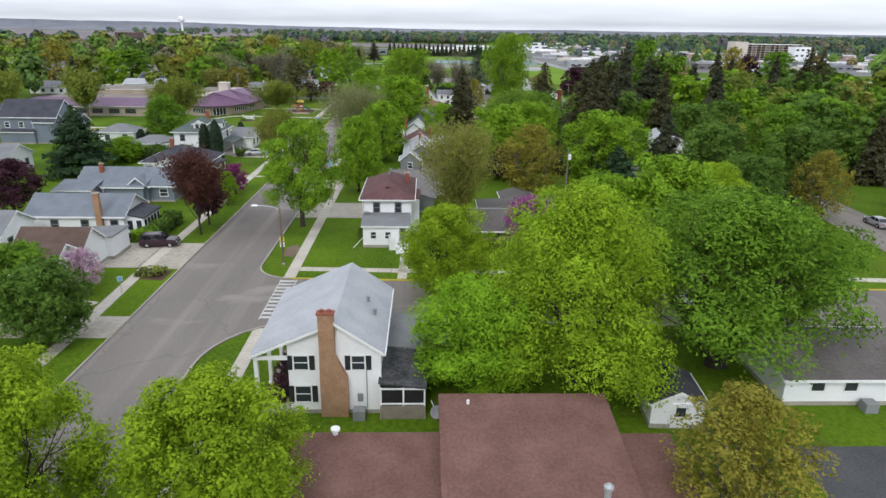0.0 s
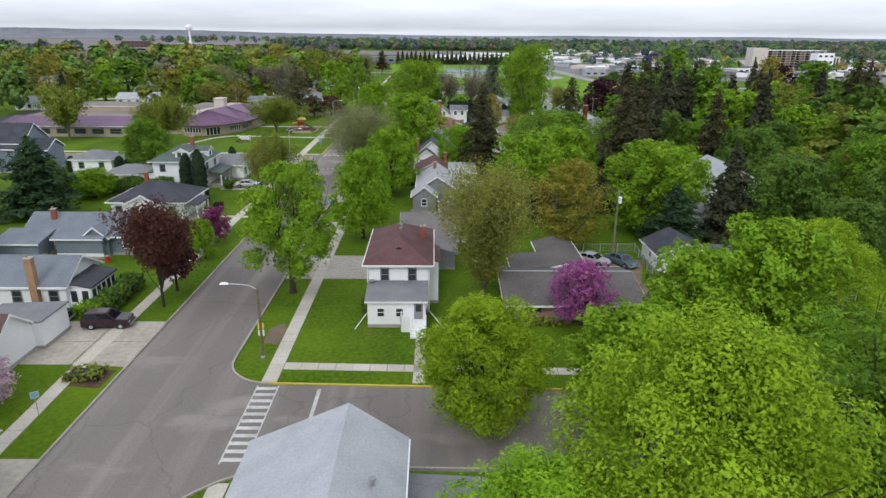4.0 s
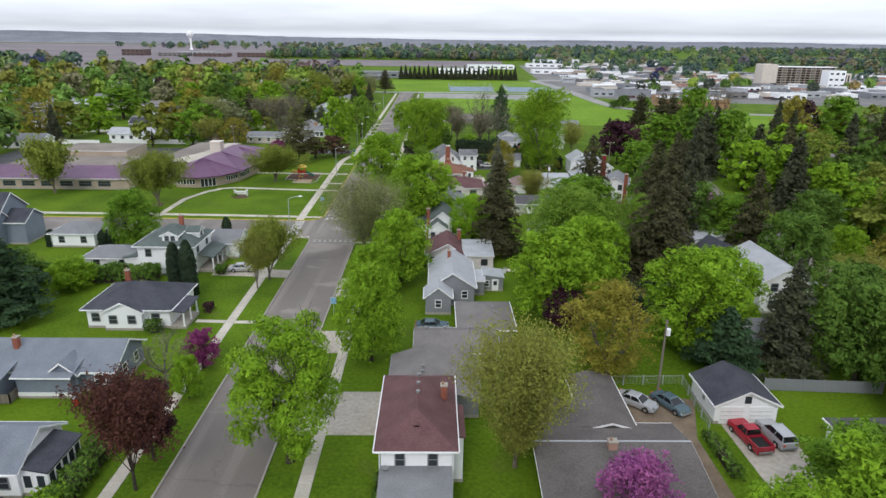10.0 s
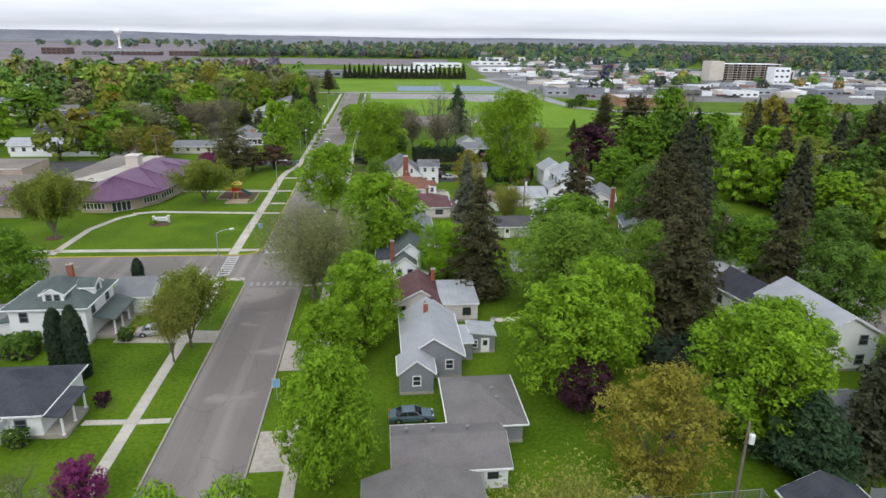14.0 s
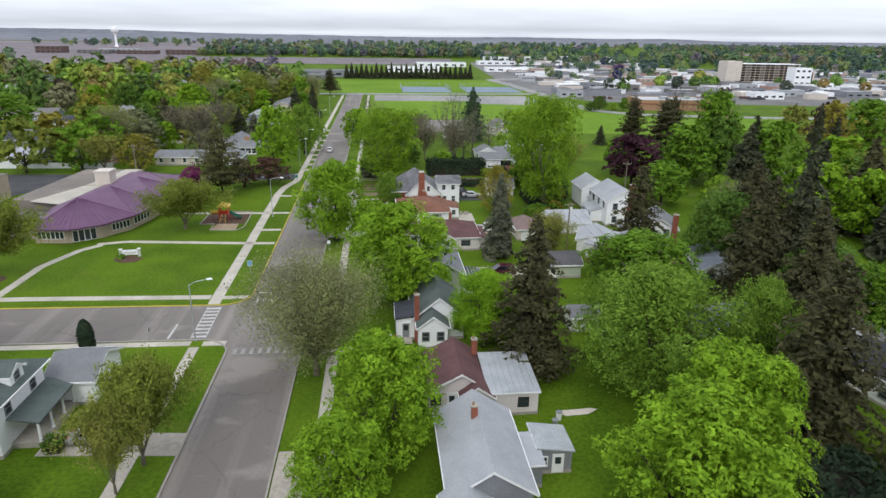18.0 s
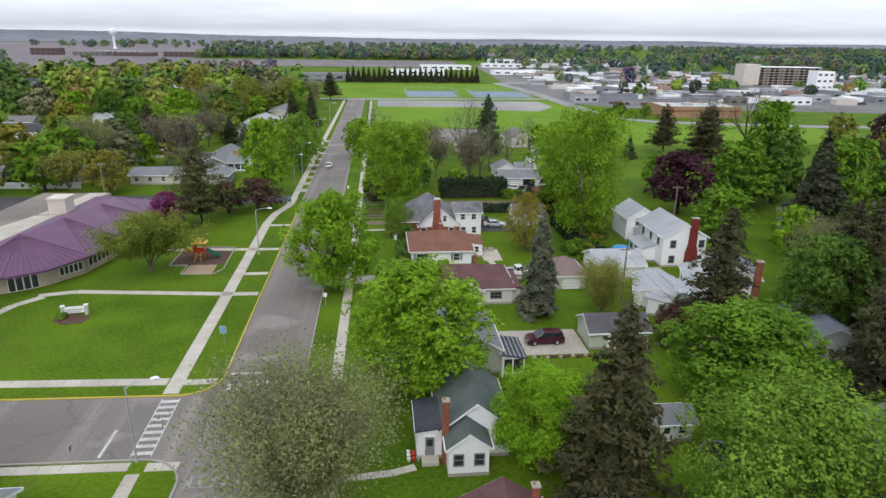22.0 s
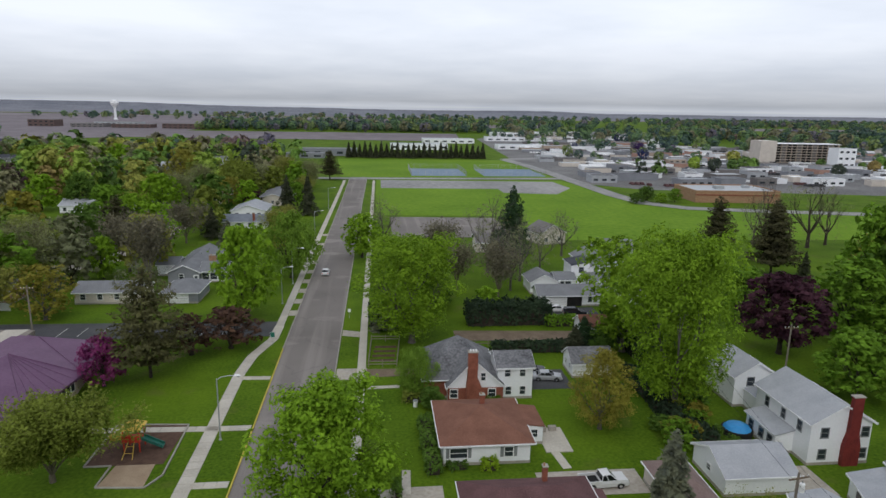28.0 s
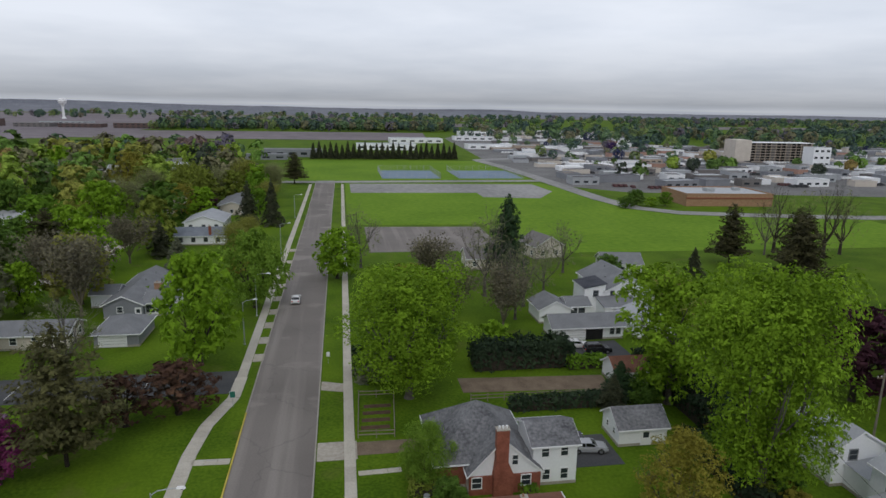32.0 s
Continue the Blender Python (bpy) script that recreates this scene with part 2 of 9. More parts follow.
    "brick_red": mat("deep_red_painted_brick", (0.125, 0.018, 0.016), (0.215, 0.034, 0.028), 1.2, 0.75, fine=9, bump=0.2),
    "brick_dark": mat("brown_far_brick", (0.105, 0.070, 0.062), (0.150, 0.105, 0.095), 0.4, 0.9, fine=14),
    "brick_tan": mat("tan_brick", (0.30, 0.17, 0.10), (0.42, 0.26, 0.16), 1.0, 0.85, fine=9, bump=0.2),
    "brick_pink": mat("pale_pink_brick", (0.36, 0.21, 0.16), (0.48, 0.30, 0.24), 1.0, 0.85, fine=9, bump=0.2),
    "brick_school": mat("tan_school_brick", (0.36, 0.29, 0.225), (0.47, 0.385, 0.31), 0.4, 0.85, fine=14),
    "roof_gray": mat("gray_shingles", (0.165, 0.17, 0.18), (0.235, 0.24, 0.25), 0.5, 0.9, fine=14, bump=0.2, contrast=0.3),
    "roof_worn": mat("streaked_old_shingles", (0.075, 0.076, 0.082), (0.25, 0.25, 0.26), 0.35, 0.9, fine=8, bump=0.2, contrast=0.34),
    "roof_light": mat("pale_gray_shingles", (0.33, 0.345, 0.37), (0.45, 0.46, 0.48), 0.5, 0.9, fine=14, bump=0.2, contrast=0.3),
    "roof_dark": mat("charcoal_shingles", (0.040, 0.043, 0.055), (0.075, 0.078, 0.092), 0.5, 0.9, fine=14, bump=0.2),
    "roof_taupe": mat("taupe_shingles", (0.150, 0.138, 0.134), (0.210, 0.196, 0.190), 0.5, 0.9, fine=14, bump=0.2),
    "roof_ranch": mat("brownish_gray_shingles", (0.092, 0.082, 0.078), (0.152, 0.138, 0.130), 0.4, 0.9, fine=12, bump=0.2, contrast=0.3),
    "roof_slate": mat("dark_slate_shingles", (0.070, 0.068, 0.074), (0.118, 0.114, 0.120), 0.4, 0.9, fine=12, bump=0.2, contrast=0.3),
    "roof_green": mat("green_gray_shingles", (0.075, 0.095, 0.090), (0.12, 0.145, 0.135), 0.5, 0.9, fine=14, bump=0.2),
    "roof_blue": mat("blue_gray_shingles", (0.145, 0.165, 0.195), (0.205, 0.225, 0.255), 0.5, 0.9, fine=14, bump=0.2),
    "roof_maroon": mat("maroon_shingles", (0.100, 0.050, 0.052), (0.158, 0.082, 0.082), 0.5, 0.9, fine=14, bump=0.2),
    "roof_brown": mat("worn_brown_shingles", (0.125, 0.062, 0.050), (0.20, 0.11, 0.09), 0.5, 0.9, fine=10, bump=0.2, contrast=0.3),
    "roof_umber": mat("umber_shingles", (0.085, 0.055, 0.045), (0.135, 0.090, 0.075), 0.5, 0.9, fine=12, bump=0.2, contrast=0.3),
    "roof_red": mat("rust_red_shingles", (0.150, 0.066, 0.050), (0.225, 0.108, 0.084), 0.5, 0.9, fine=14, bump=0.2),
    "roof_rust": mat("orange_brown_shingles", (0.158, 0.070, 0.046), (0.250, 0.118, 0.080), 0.5, 0.9, fine=14, bump=0.2, contrast=0.3),
    "roof_clay": mat("faded_clay_shingles", (0.185, 0.130, 0.118), (0.265, 0.195, 0.178), 0.5, 0.9, fine=12, bump=0.2, contrast=0.3),
    "roof_purple": mat("purple_metal_roof", (0.115, 0.050, 0.110), (0.16, 0.078, 0.15), 0.25, 0.5, fine=10),
    "roof_metal": mat("galvanised_roofing", (0.36, 0.38, 0.40), (0.50, 0.52, 0.54), 0.6, 0.45, 0.2, fine=10),
    "roof_flat": mat("tan_flat_roofing", (0.165, 0.145, 0.130), (0.275, 0.240, 0.205), 0.12, 0.9, fine=20),
    "tar": mat("torn_tar_paper", (0.020, 0.021, 0.024), (0.11, 0.11, 0.115), 0.9, 0.8, fine=5, bump=0.5, contrast=0.3),
    "trim": mat("white_trim_paint", (0.78, 0.785, 0.79), (0.88, 0.88, 0.88), 1.0, 0.5),
    "trim_gray": mat("gray_trim_paint", (0.20, 0.21, 0.215), (0.27, 0.28, 0.28), 1.0, 0.6),
    "shutter": mat("black_shutter_paint", (0.018, 0.019, 0.022), (0.035, 0.036, 0.04), 2.0, 0.5),
    # near-black: really black parts, and unlit insides given as plain colour
    "dark": mat("black_and_unlit_inside", (0.012, 0.012, 0.013), (0.025, 0.024, 0.023), 1.0, 0.9),
    "glass": glass("window_glass", (0.035, 0.042, 0.050)),
    "carglass": glass("car_glass", (0.012, 0.014, 0.017), 0.04),
    "chrome": mat("chrome", (0.55, 0.56, 0.58), (0.66, 0.67, 0.68), 2.0, 0.25, 0.9),
    "tyre": mat("tyre_rubber", (0.014, 0.014, 0.015), (0.028, 0.028, 0.028), 4.0, 0.85),
    "galv": mat("galvanised_steel", (0.34, 0.36, 0.37), (0.46, 0.48, 0.49), 1.2, 0.5, 0.3),
    "wood_pole": mat("weathered_pole_wood", (0.13, 0.095, 0.065), (0.22, 0.165, 0.115), 0.8, 0.9, fine=10),
    "wood_gray": mat("weathered_fence_wood", (0.17, 0.145, 0.12), (0.29, 0.25, 0.205), 1.0, 0.9, chance=0.15),
    "mulch": mat("brown_mulch", (0.070, 0.040, 0.028), (0.135, 0.080, 0.056), 1.0, 0.95, fine=12, bump=0.4, world_space=True),
    "sand": mat("damp_sand", (0.31, 0.225, 0.15), (0.42, 0.32, 0.22), 0.6, 0.95, fine=12, world_space=True),
    "dirt": mat("bare_earth", (0.13, 0.095, 0.065), (0.23, 0.175, 0.125), 0.5, 0.95, fine=14, world_space=True),
    # brown soil made paler and more purple: haze of distance put into its colour
    "soil_hazed": mat("ploughed_field", (0.140, 0.118, 0.128), (0.225, 0.194, 0.208), 0.004, 0.95, fine=12, world_space=True),
    "field_far": mat("far_pasture", (0.075, 0.10, 0.05), (0.12, 0.14, 0.07), 0.003, 0.95, fine=10, world_space=True),
    # woods of the ridges with blue-gray distance haze painted into the base colour
    "ridge_hazed": mat("hazed_wooded_ridge", (0.128, 0.136, 0.166), (0.215, 0.222, 0.250), 0.006, 0.95, fine=14, world_space=True),
    "plastic_red": mat("red_plastic", (0.50, 0.035, 0.02), (0.60, 0.06, 0.03), 2.0, 0.4),
    "plastic_yellow": mat("yellow_plastic", (0.62, 0.40, 0.05), (0.72, 0.50, 0.10), 2.0, 0.4),
    "plastic_green": mat("green_plastic", (0.02, 0.13, 0.10), (0.03, 0.18, 0.13), 2.0, 0.4),
    "plastic_blue": mat("blue_plastic", (0.03, 0.24, 0.56), (0.05, 0.32, 0.66), 1.5, 0.45),
    "sign_blue": mat("blue_sign_face", (0.16, 0.34, 0.52), (0.22, 0.40, 0.58), 2.0, 0.4),
    "sign_yellow": mat("yellow_sign_face", (0.70, 0.62, 0.06), (0.80, 0.70, 0.10), 2.0, 0.4),
    "lot_far": mat("gray_town_paving", (0.100, 0.098, 0.097), (0.230, 0.224, 0.218), 0.04, 0.9, fine=14, world_space=True, contrast=0.32),
    "court": mat("blue_gray_court", (0.16, 0.22, 0.30), (0.21, 0.28, 0.36), 0.1, 0.8, world_space=True),
    "paved_far": mat("pale_old_paving", (0.20, 0.197, 0.195), (0.37, 0.36, 0.35), 0.03, 0.9, fine=12, world_space=True, contrast=0.3),
    "bark": mat("dark_bark", (0.030, 0.024, 0.019), (0.070, 0.056, 0.044), 2.0, 0.95, fine=6, bump=0.5),
    "bark_twig": mat("fine_grayish_twigs", (0.115, 0.098, 0.070), (0.190, 0.165, 0.120), 2.0, 0.95, fine=6, bump=0.3),
    "bark_gray": mat("gray_bark", (0.085, 0.075, 0.065), (0.155, 0.14, 0.12), 2.0, 0.95, fine=6, bump=0.5),
}
LEAF = {
    "maple": ((0.088, 0.190, 0.011), (0.268, 0.490, 0.031)),
    "bright": ((0.132, 0.270, 0.010), (0.368, 0.620, 0.030)),
    "lime": ((0.190, 0.320, 0.010), (0.460, 0.700, 0.030)),
    "vivid": ((0.145, 0.315, 0.010), (0.400, 0.700, 0.030)),
    "deep": ((0.060, 0.132, 0.014), (0.200, 0.350, 0.040)),
    "spring": ((0.172, 0.292, 0.008), (0.440, 0.640, 0.026)),
    "soft": ((0.108, 0.212, 0.014), (0.310, 0.505, 0.046)),
    "olive": ((0.150, 0.200, 0.018), (0.370, 0.450, 0.055)),
    "bud": ((0.212, 0.226, 0.034), (0.458, 0.488, 0.110)),
    "rust": ((0.205, 0.192, 0.024), (0.460, 0.425, 0.070)),
    "pale": ((0.170, 0.190, 0.085), (0.350, 0.385, 0.190)),
    "purple": ((0.036, 0.015, 0.018), (0.140, 0.060, 0.055)),
    "haze": ((0.205, 0.232, 0.084), (0.430, 0.475, 0.185)),
    "bluespruce": ((0.112, 0.132, 0.078), (0.290, 0.312, 0.190)),
    "spruce": ((0.048, 0.060, 0.032), (0.150, 0.168, 0.090)),
    "pine": ((0.050, 0.052, 0.024), (0.150, 0.146, 0.066)),
    "fir": ((0.030, 0.062, 0.026), (0.090, 0.165, 0.070)),
    "thuja": ((0.027, 0.050, 0.019), (0.078, 0.120, 0.044)),
    "bronze": ((0.080, 0.046, 0.030), (0.205, 0.118, 0.074)),
    "maroon": ((0.070, 0.028, 0.022), (0.200, 0.088, 0.064)),
    "elm": ((0.126, 0.240, 0.010), (0.360, 0.590, 0.030)),
    "larch": ((0.082, 0.086, 0.030), (0.215, 0.212, 0.086)),
    "twig": ((0.150, 0.140, 0.084), (0.330, 0.310, 0.190)),
    "magenta": ((0.320, 0.068, 0.224), (0.64, 0.22, 0.50)),
    "crimson": ((0.200, 0.028, 0.105), (0.43, 0.09, 0.26)),
    "blossom": ((0.62, 0.37, 0.42), (0.92, 0.72, 0.74)),
    "wood_maple": ((0.078, 0.150, 0.022), (0.215, 0.360, 0.055)),
    "wood_bright": ((0.130, 0.200, 0.020), (0.320, 0.440, 0.055)),
    "wood_deep": ((0.050, 0.095, 0.026), (0.150, 0.245, 0.060)),
    "wood_olive": ((0.140, 0.150, 0.030), (0.330, 0.345, 0.080)),
    "wood_rust": ((0.150, 0.118, 0.040), (0.330, 0.255, 0.095)),
    "wood_purple": ((0.050, 0.032, 0.034), (0.120, 0.076, 0.076)),
    "wood_pale": ((0.130, 0.130, 0.070), (0.275, 0.270, 0.150)),
    "wood_spruce": ((0.032, 0.046, 0.034), (0.092, 0.114, 0.082)),
}
# far copies of the woods: distance haze put into the colour, blue added
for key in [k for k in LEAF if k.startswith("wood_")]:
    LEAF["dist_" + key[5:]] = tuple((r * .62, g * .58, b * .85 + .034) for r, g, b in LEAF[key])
for key, (ca, cb) in LEAF.items():
    k = 1.42 if cb[2] < .06 else .95
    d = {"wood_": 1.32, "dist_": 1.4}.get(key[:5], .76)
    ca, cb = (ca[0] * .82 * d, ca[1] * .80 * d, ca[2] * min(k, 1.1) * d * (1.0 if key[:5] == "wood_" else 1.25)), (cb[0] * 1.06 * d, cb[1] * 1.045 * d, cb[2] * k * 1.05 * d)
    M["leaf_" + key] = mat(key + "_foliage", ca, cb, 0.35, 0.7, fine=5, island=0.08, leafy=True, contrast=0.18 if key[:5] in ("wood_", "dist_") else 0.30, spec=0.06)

# ---- building blocks ----
class Geo:
    """Collects plain solids into one mesh."""

    def __init__(self):
        self.v, self.f = [], []

    def add(self, verts, faces):
        k = len(self.v)
        self.v += [tuple(map(float, p)) for p in verts]
        self.f += [tuple(k + i for i in f) for f in faces]
        return self

    def box(self, x0, y0, z0, x1, y1, z1):
        return self.add([(x0, y0, z0), (x1, y0, z0), (x1, y1, z0), (x0, y1, z0), (x0, y0, z1), (x1, y0, z1), (x1, y1, z1), (x0, y1, z1)],
                        [(3, 2, 1, 0), (4, 5, 6, 7), (0, 1, 5, 4), (1, 2, 6, 5), (2, 3, 7, 6), (3, 0, 4, 7)])

    def slab(self, pts, thick):
        """A polygon given by its top corners, with thickness downwards."""
        n = len(pts)
        low = [(x, y, z - thick) for x, y, z in pts]
        return self.add(list(pts) + low, [tuple(range(n)), tuple(range(2 * n - 1, n - 1, -1))] + [(i, i + n, (i + 1) % n + n, (i + 1) % n) for i in range(n)])

    def tube(self, a, b, r0, r1=None, n=8):
        r1 = r0 if r1 is None else r1
        a, b = Vector(a), Vector(b)
        w = (b - a).normalized()
        u = w.cross(Vector((0, 0, 1)) if abs(w.z) < 0.9 else Vector((1, 0, 0))).normalized()
        s = w.cross(u)
        ring = [(math.cos(6.28319 * i / n), math.sin(6.28319 * i / n)) for i in range(n)]
        vs = [a + (u * c + s * d) * r0 for c, d in ring] + [b + (u * c + s * d) * r1 for c, d in ring]
        return self.add(vs, [(i, (i + 1) % n, (i + 1) % n + n, i + n) for i in range(n)] + [tuple(range(n - 1, -1, -1)), tuple(range(n, 2 * n))])

    def lathe(self, x, y, rows, n=16):
        """Rings (radius, z) round an upright axis."""
        vs = [(x + r * math.cos(6.28319 * i / n), y + r * math.sin(6.28319 * i / n), z) for r, z in rows for i in range(n)]
        fs = [(k * n + i, k * n + (i + 1) % n, (k + 1) * n + (i + 1) % n, (k + 1) * n + i) for k in range(len(rows) - 1) for i in range(n)]
        return self.add(vs, fs + [tuple(range(n - 1, -1, -1)), tuple(range((len(rows) - 1) * n, len(rows) * n))])

    def mesh(self, name, material):
        me = bpy.data.meshes.new(name)
        me.from_pydata(self.v, [], self.f)
        me.materials.append(material)
        return me


def part(name, geo, material, parent=None, label="", at=None):
    me = geo.mesh(name, material) if isinstance(geo, Geo) else geo
    ob = new(name, me)
    if parent is not None:
        ob.parent = parent
    if at is not None:
        ob.matrix_basis = at
    if label:
        tagged(ob, label)
    return ob


def thing(name, m, label, category, group="", kind=""):
    ob = new(name)
    ob.empty_display_size = 0.3
    ob.matrix_basis = m
    return tagged(ob, label, category, group, kind)


def leaves(centres, normals, sizes, rng, long=1.5):
    """Small pointed leaf clumps as one block of vertices, three a clump."""
    n = len(centres)
    t = rng.normal(size=(n, 3))
    t -= normals * np.sum(t * normals, axis=1)[:, None]
    t /= np.linalg.norm(t, axis=1)[:, None] + 1e-9
    s = np.cross(normals, t)
    h = sizes[:, None]
    v = np.stack([centres - t * h * 0.4 * long - s * h * 0.5, centres - t * h * 0.4 * long + s * h * 0.5, centres + t * h * 0.6 * long + normals * h * 0.15], axis=1)
    return v.reshape(-1, 3)


def leaf_mesh(name, v, material):
    n = len(v) // 3
    me = bpy.data.meshes.new(name)
    me.vertices.add(3 * n)
    me.vertices.foreach_set("co", v.astype(np.float32).ravel())
    me.loops.add(3 * n)
    me.loops.foreach_set("vertex_index", np.arange(3 * n, dtype=np.int32))
    me.polygons.add(n)
    me.polygons.foreach_set("loop_start", np.arange(0, 3 * n, 3, dtype=np.int32))
    me.polygons.foreach_set("loop_total", np.full(n, 3, dtype=np.int32))
    me.update(calc_edges=True)
    me.materials.append(material)
    return me


def unit(v):
    return v / (np.linalg.norm(v, axis=-1, keepdims=True) + 1e-9)


def grow(geo, a, b, r0, r1, n, link=None):
    """One tapered length of wood joined to the corner that it grows from; gives a corner of its far end."""
    k = len(geo.v)
    geo.tube(a, b, r0, r1, n)
    if link is not None:
        geo.f.append((link, k, k + 1))
    return k + n


def limbs(geo, rng, base, way, length, r, depth, spread=0.6, tips=None, up=0.25, link=None):
    """Tapered, forking limbs; link is the corner of the wood that they grow from."""
    a = Vector(base)
    bend = Vector(way).normalized()
    pieces = 2 if depth > 0 else 1
    for k in range(pieces):
        bend = (bend + Vector(rng.normal(size=3)) * 0.10 + Vector((0, 0, up * 0.3))).normalized()
        b = a + bend * (length / pieces)
        r1 = r * (0.82 if pieces == 2 else 0.45)
        link = grow(geo, a, b, r, r1, 6 if r > 0.16 else 4 if r > .05 else 3, link)
        a, r = b, r1
    if tips is not None and depth <= 1:
        tips.append(tuple(a))
    if depth > 0:
        for _ in range(3 if depth > 1 else 2):
            side = (bend + Vector(rng.normal(size=3)) * spread + Vector((0, 0, up))).normalized()
            limbs(geo, rng, a, side, length * rng.uniform(0.6, 0.85), r * 0.66, depth - 1, spread, tips, up, link)


def crown_points(rng, count, lumps, shape, R, z0, z1, lump=0.36, fill=0.22):
    """Centres and normals of leaf clumps on lumpy boughs: shape gives the crown's half-width at each height from 0 to 1."""
    H = z1 - z0
    lumps, lump = int(lumps * 2.6), lump * 0.78
    t = np.clip((np.arange(lumps) + rng.uniform(0, 1, lumps)) / lumps, 0.02, 0.98)
    a = np.arange(lumps) * 2.39996 + rng.uniform(-0.5, 0.5, lumps)
    w = np.array([shape(k) for k in t]) * R
    lr = R * lump * rng.uniform(0.55, 1.3, lumps) * (0.65 + 0.35 * w / R)
    rad = np.maximum(w - lr * 0.6, 0) * np.sqrt(rng.uniform(np.where(t > 0.55, 0.02, 0.45), 1.02, lumps))
    rad[::6] *= 0.35
    c = np.stack([rad * np.cos(a), rad * np.sin(a), z0 + t * H], axis=1)
    c[:, 2] = np.minimum(c[:, 2], z1 - lr * 0.8)
    c[:, 2] = np.maximum(c[:, 2], z0 + lr * 0.5)
    tufts = max(12, count // 10)
    pick = rng.choice(lumps, tufts, p=lr ** 2 / np.sum(lr ** 2))
    d = unit(rng.normal(size=(tufts, 3)) + np.array([0, 0, 0.35]))
    deep = np.where(rng.uniform(size=tufts) < fill, rng.uniform(0.3, 0.85, tufts), rng.uniform(0.90, 1.05, tufts))
    mid = c[pick] + d * (lr[pick] * deep)[:, None] * np.array([1, 1, 0.82])
    way = unit(d * 0.75 + np.array([0, 0, 0.5]) + rng.normal(size=(tufts, 3)) * 0.35)
    own = np.arange(count) % tufts
    spread = 0.047 * R * rng.uniform(0.7, 1.3, tufts)
    off = rng.normal(size=(count, 3))
    high = np.sum(off * way[own], axis=1)
    flat = np.linalg.norm(off - way[own] * high[:, None], axis=1)
    off += way[own] * (0.35 * high - high - 0.30 * flat ** 2)[:, None]
    p = mid[own] + off * spread[own][:, None]
    nrm = unit(way[own] * 1.1 + unit(off) * 0.55 + rng.normal(size=(count, 3)) * 0.20)
    return p, nrm


ROUND = lambda t: math.sqrt(max(0.0, 1 - (1.7 * t - 0.75) ** 2)) if t > 0.05 else 0.6
OVAL = lambda t: math.sqrt(max(0.03, 1 - (2 * t - 0.95) ** 2))
VASE = lambda t: (0.45 + 0.95 * t) * math.sqrt(max(0.0, 1 - max(0.0, (t - 0.55) / 0.47) ** 2))
WIDE = lambda t: math.sqrt(max(0.02, 1 - (1.35 * t - 0.35) ** 2))

PROTO = {}


def proto_tree(key, leaf, bark, H, R, count, size, shape, lumps=30, low=0.22, seed=1, trunks=1, depth=3, lump=0.36, fill=0.34, skirt=0.8):
    """A broadleaved tree about its foot; built once and kept out of the way as the first of its kind."""
    size = size * 0.94
    rng = np.random.default_rng(seed)
    wood, tips = Geo(), []
    r = max(0.16, R * 0.055)
    for k in range(trunks):
        lean = Vector((rng.normal() * 0.25 * (trunks > 1), rng.normal() * 0.25 * (trunks > 1), 1)).normalized()
        foot = Vector((rng.normal() * 0.15 * (trunks > 1), rng.normal() * 0.15 * (trunks > 1), -0.05))
        fork = H * low * rng.uniform(0.85, 1.15)
        mid = foot + lean * fork
        link = grow(wood, foot, foot + Vector((0, 0, 0.5)), r * 1.45, r * 1.05, 8, 0 if k else None)
        link = grow(wood, foot + Vector((0, 0, 0.5)), mid, r * 1.05, r * 0.85, 8, link)
        for j in range(4):
            an = j * 1.57 + rng.uniform(-0.4, 0.4)
            limbs(wood, rng, mid - Vector((0, 0, 0.05)), (math.cos(an) * 0.75, math.sin(an) * 0.75, 1.0), H * 0.24, r * 0.6, depth - 1, 0.45, tips, link=link)
        limbs(wood, rng, mid, (0, 0, 1), H * 0.30, r * 0.75, depth - 1, 0.4, tips, link=link)
    v = []
    if count:
        p, nrm = crown_points(rng, count, lumps, shape, R, H * low * skirt, H, lump, fill)
        v.append(leaves(p, nrm, size * rng.uniform(0.6, 1.3, count), rng))
    trunk = wood.mesh("trunk", M[bark])
    PROTO[key] = (trunk, leaf_mesh("crown", np.concatenate(v), M["leaf_" + leaf]) if count else None, H, R)
    if count > 6000:
        p, nrm = crown_points(rng, count // 4, lumps, shape, R, H * low * skirt, H, lump, fill)
        PROTO["mid_" + key] = (trunk, leaf_mesh("crown", leaves(p, nrm, size * 1.85 * rng.uniform(0.6, 1.3, len(p)), rng), M["leaf_" + leaf]), H, R)


def proto_fan(key, leaf, bark, H, R, count, size, seed=1, stems=7, depth=4, low=0.10, hang=0.0, deep=0.62):
    """A tree in bud: many slender stems fan out from a low fork; small leaf specks sit along the outer twigs."""
    rng = np.random.default_rng(seed)
    wood, tips = Geo(), []
    fork = H * low
    link = grow(wood, (0, 0, -0.05), (0, 0, fork), max(0.18, R * 0.05), max(0.15, R * 0.042), 8)
    for k in range(stems):
        an, lean = k * 2.39996 + rng.uniform(-0.3, 0.3), rng.uniform(0.12, 0.62) * R / (H * 0.55)
        limbs(wood, rng, (0, 0, fork - 0.05), (math.cos(an) * lean, math.sin(an) * lean, 1.0), H * 0.34, max(0.07, R * 0.018), depth, 0.30, tips, 0.12, link)
    tips = np.array(tips)
    fit_xy = R * 0.86 / np.percentile(np.hypot(tips[:, 0], tips[:, 1]), 84)
    fit_z = H * 0.92 / np.percentile(tips[:, 2], 88)
    tips *= np.array([fit_xy, fit_xy, fit_z])
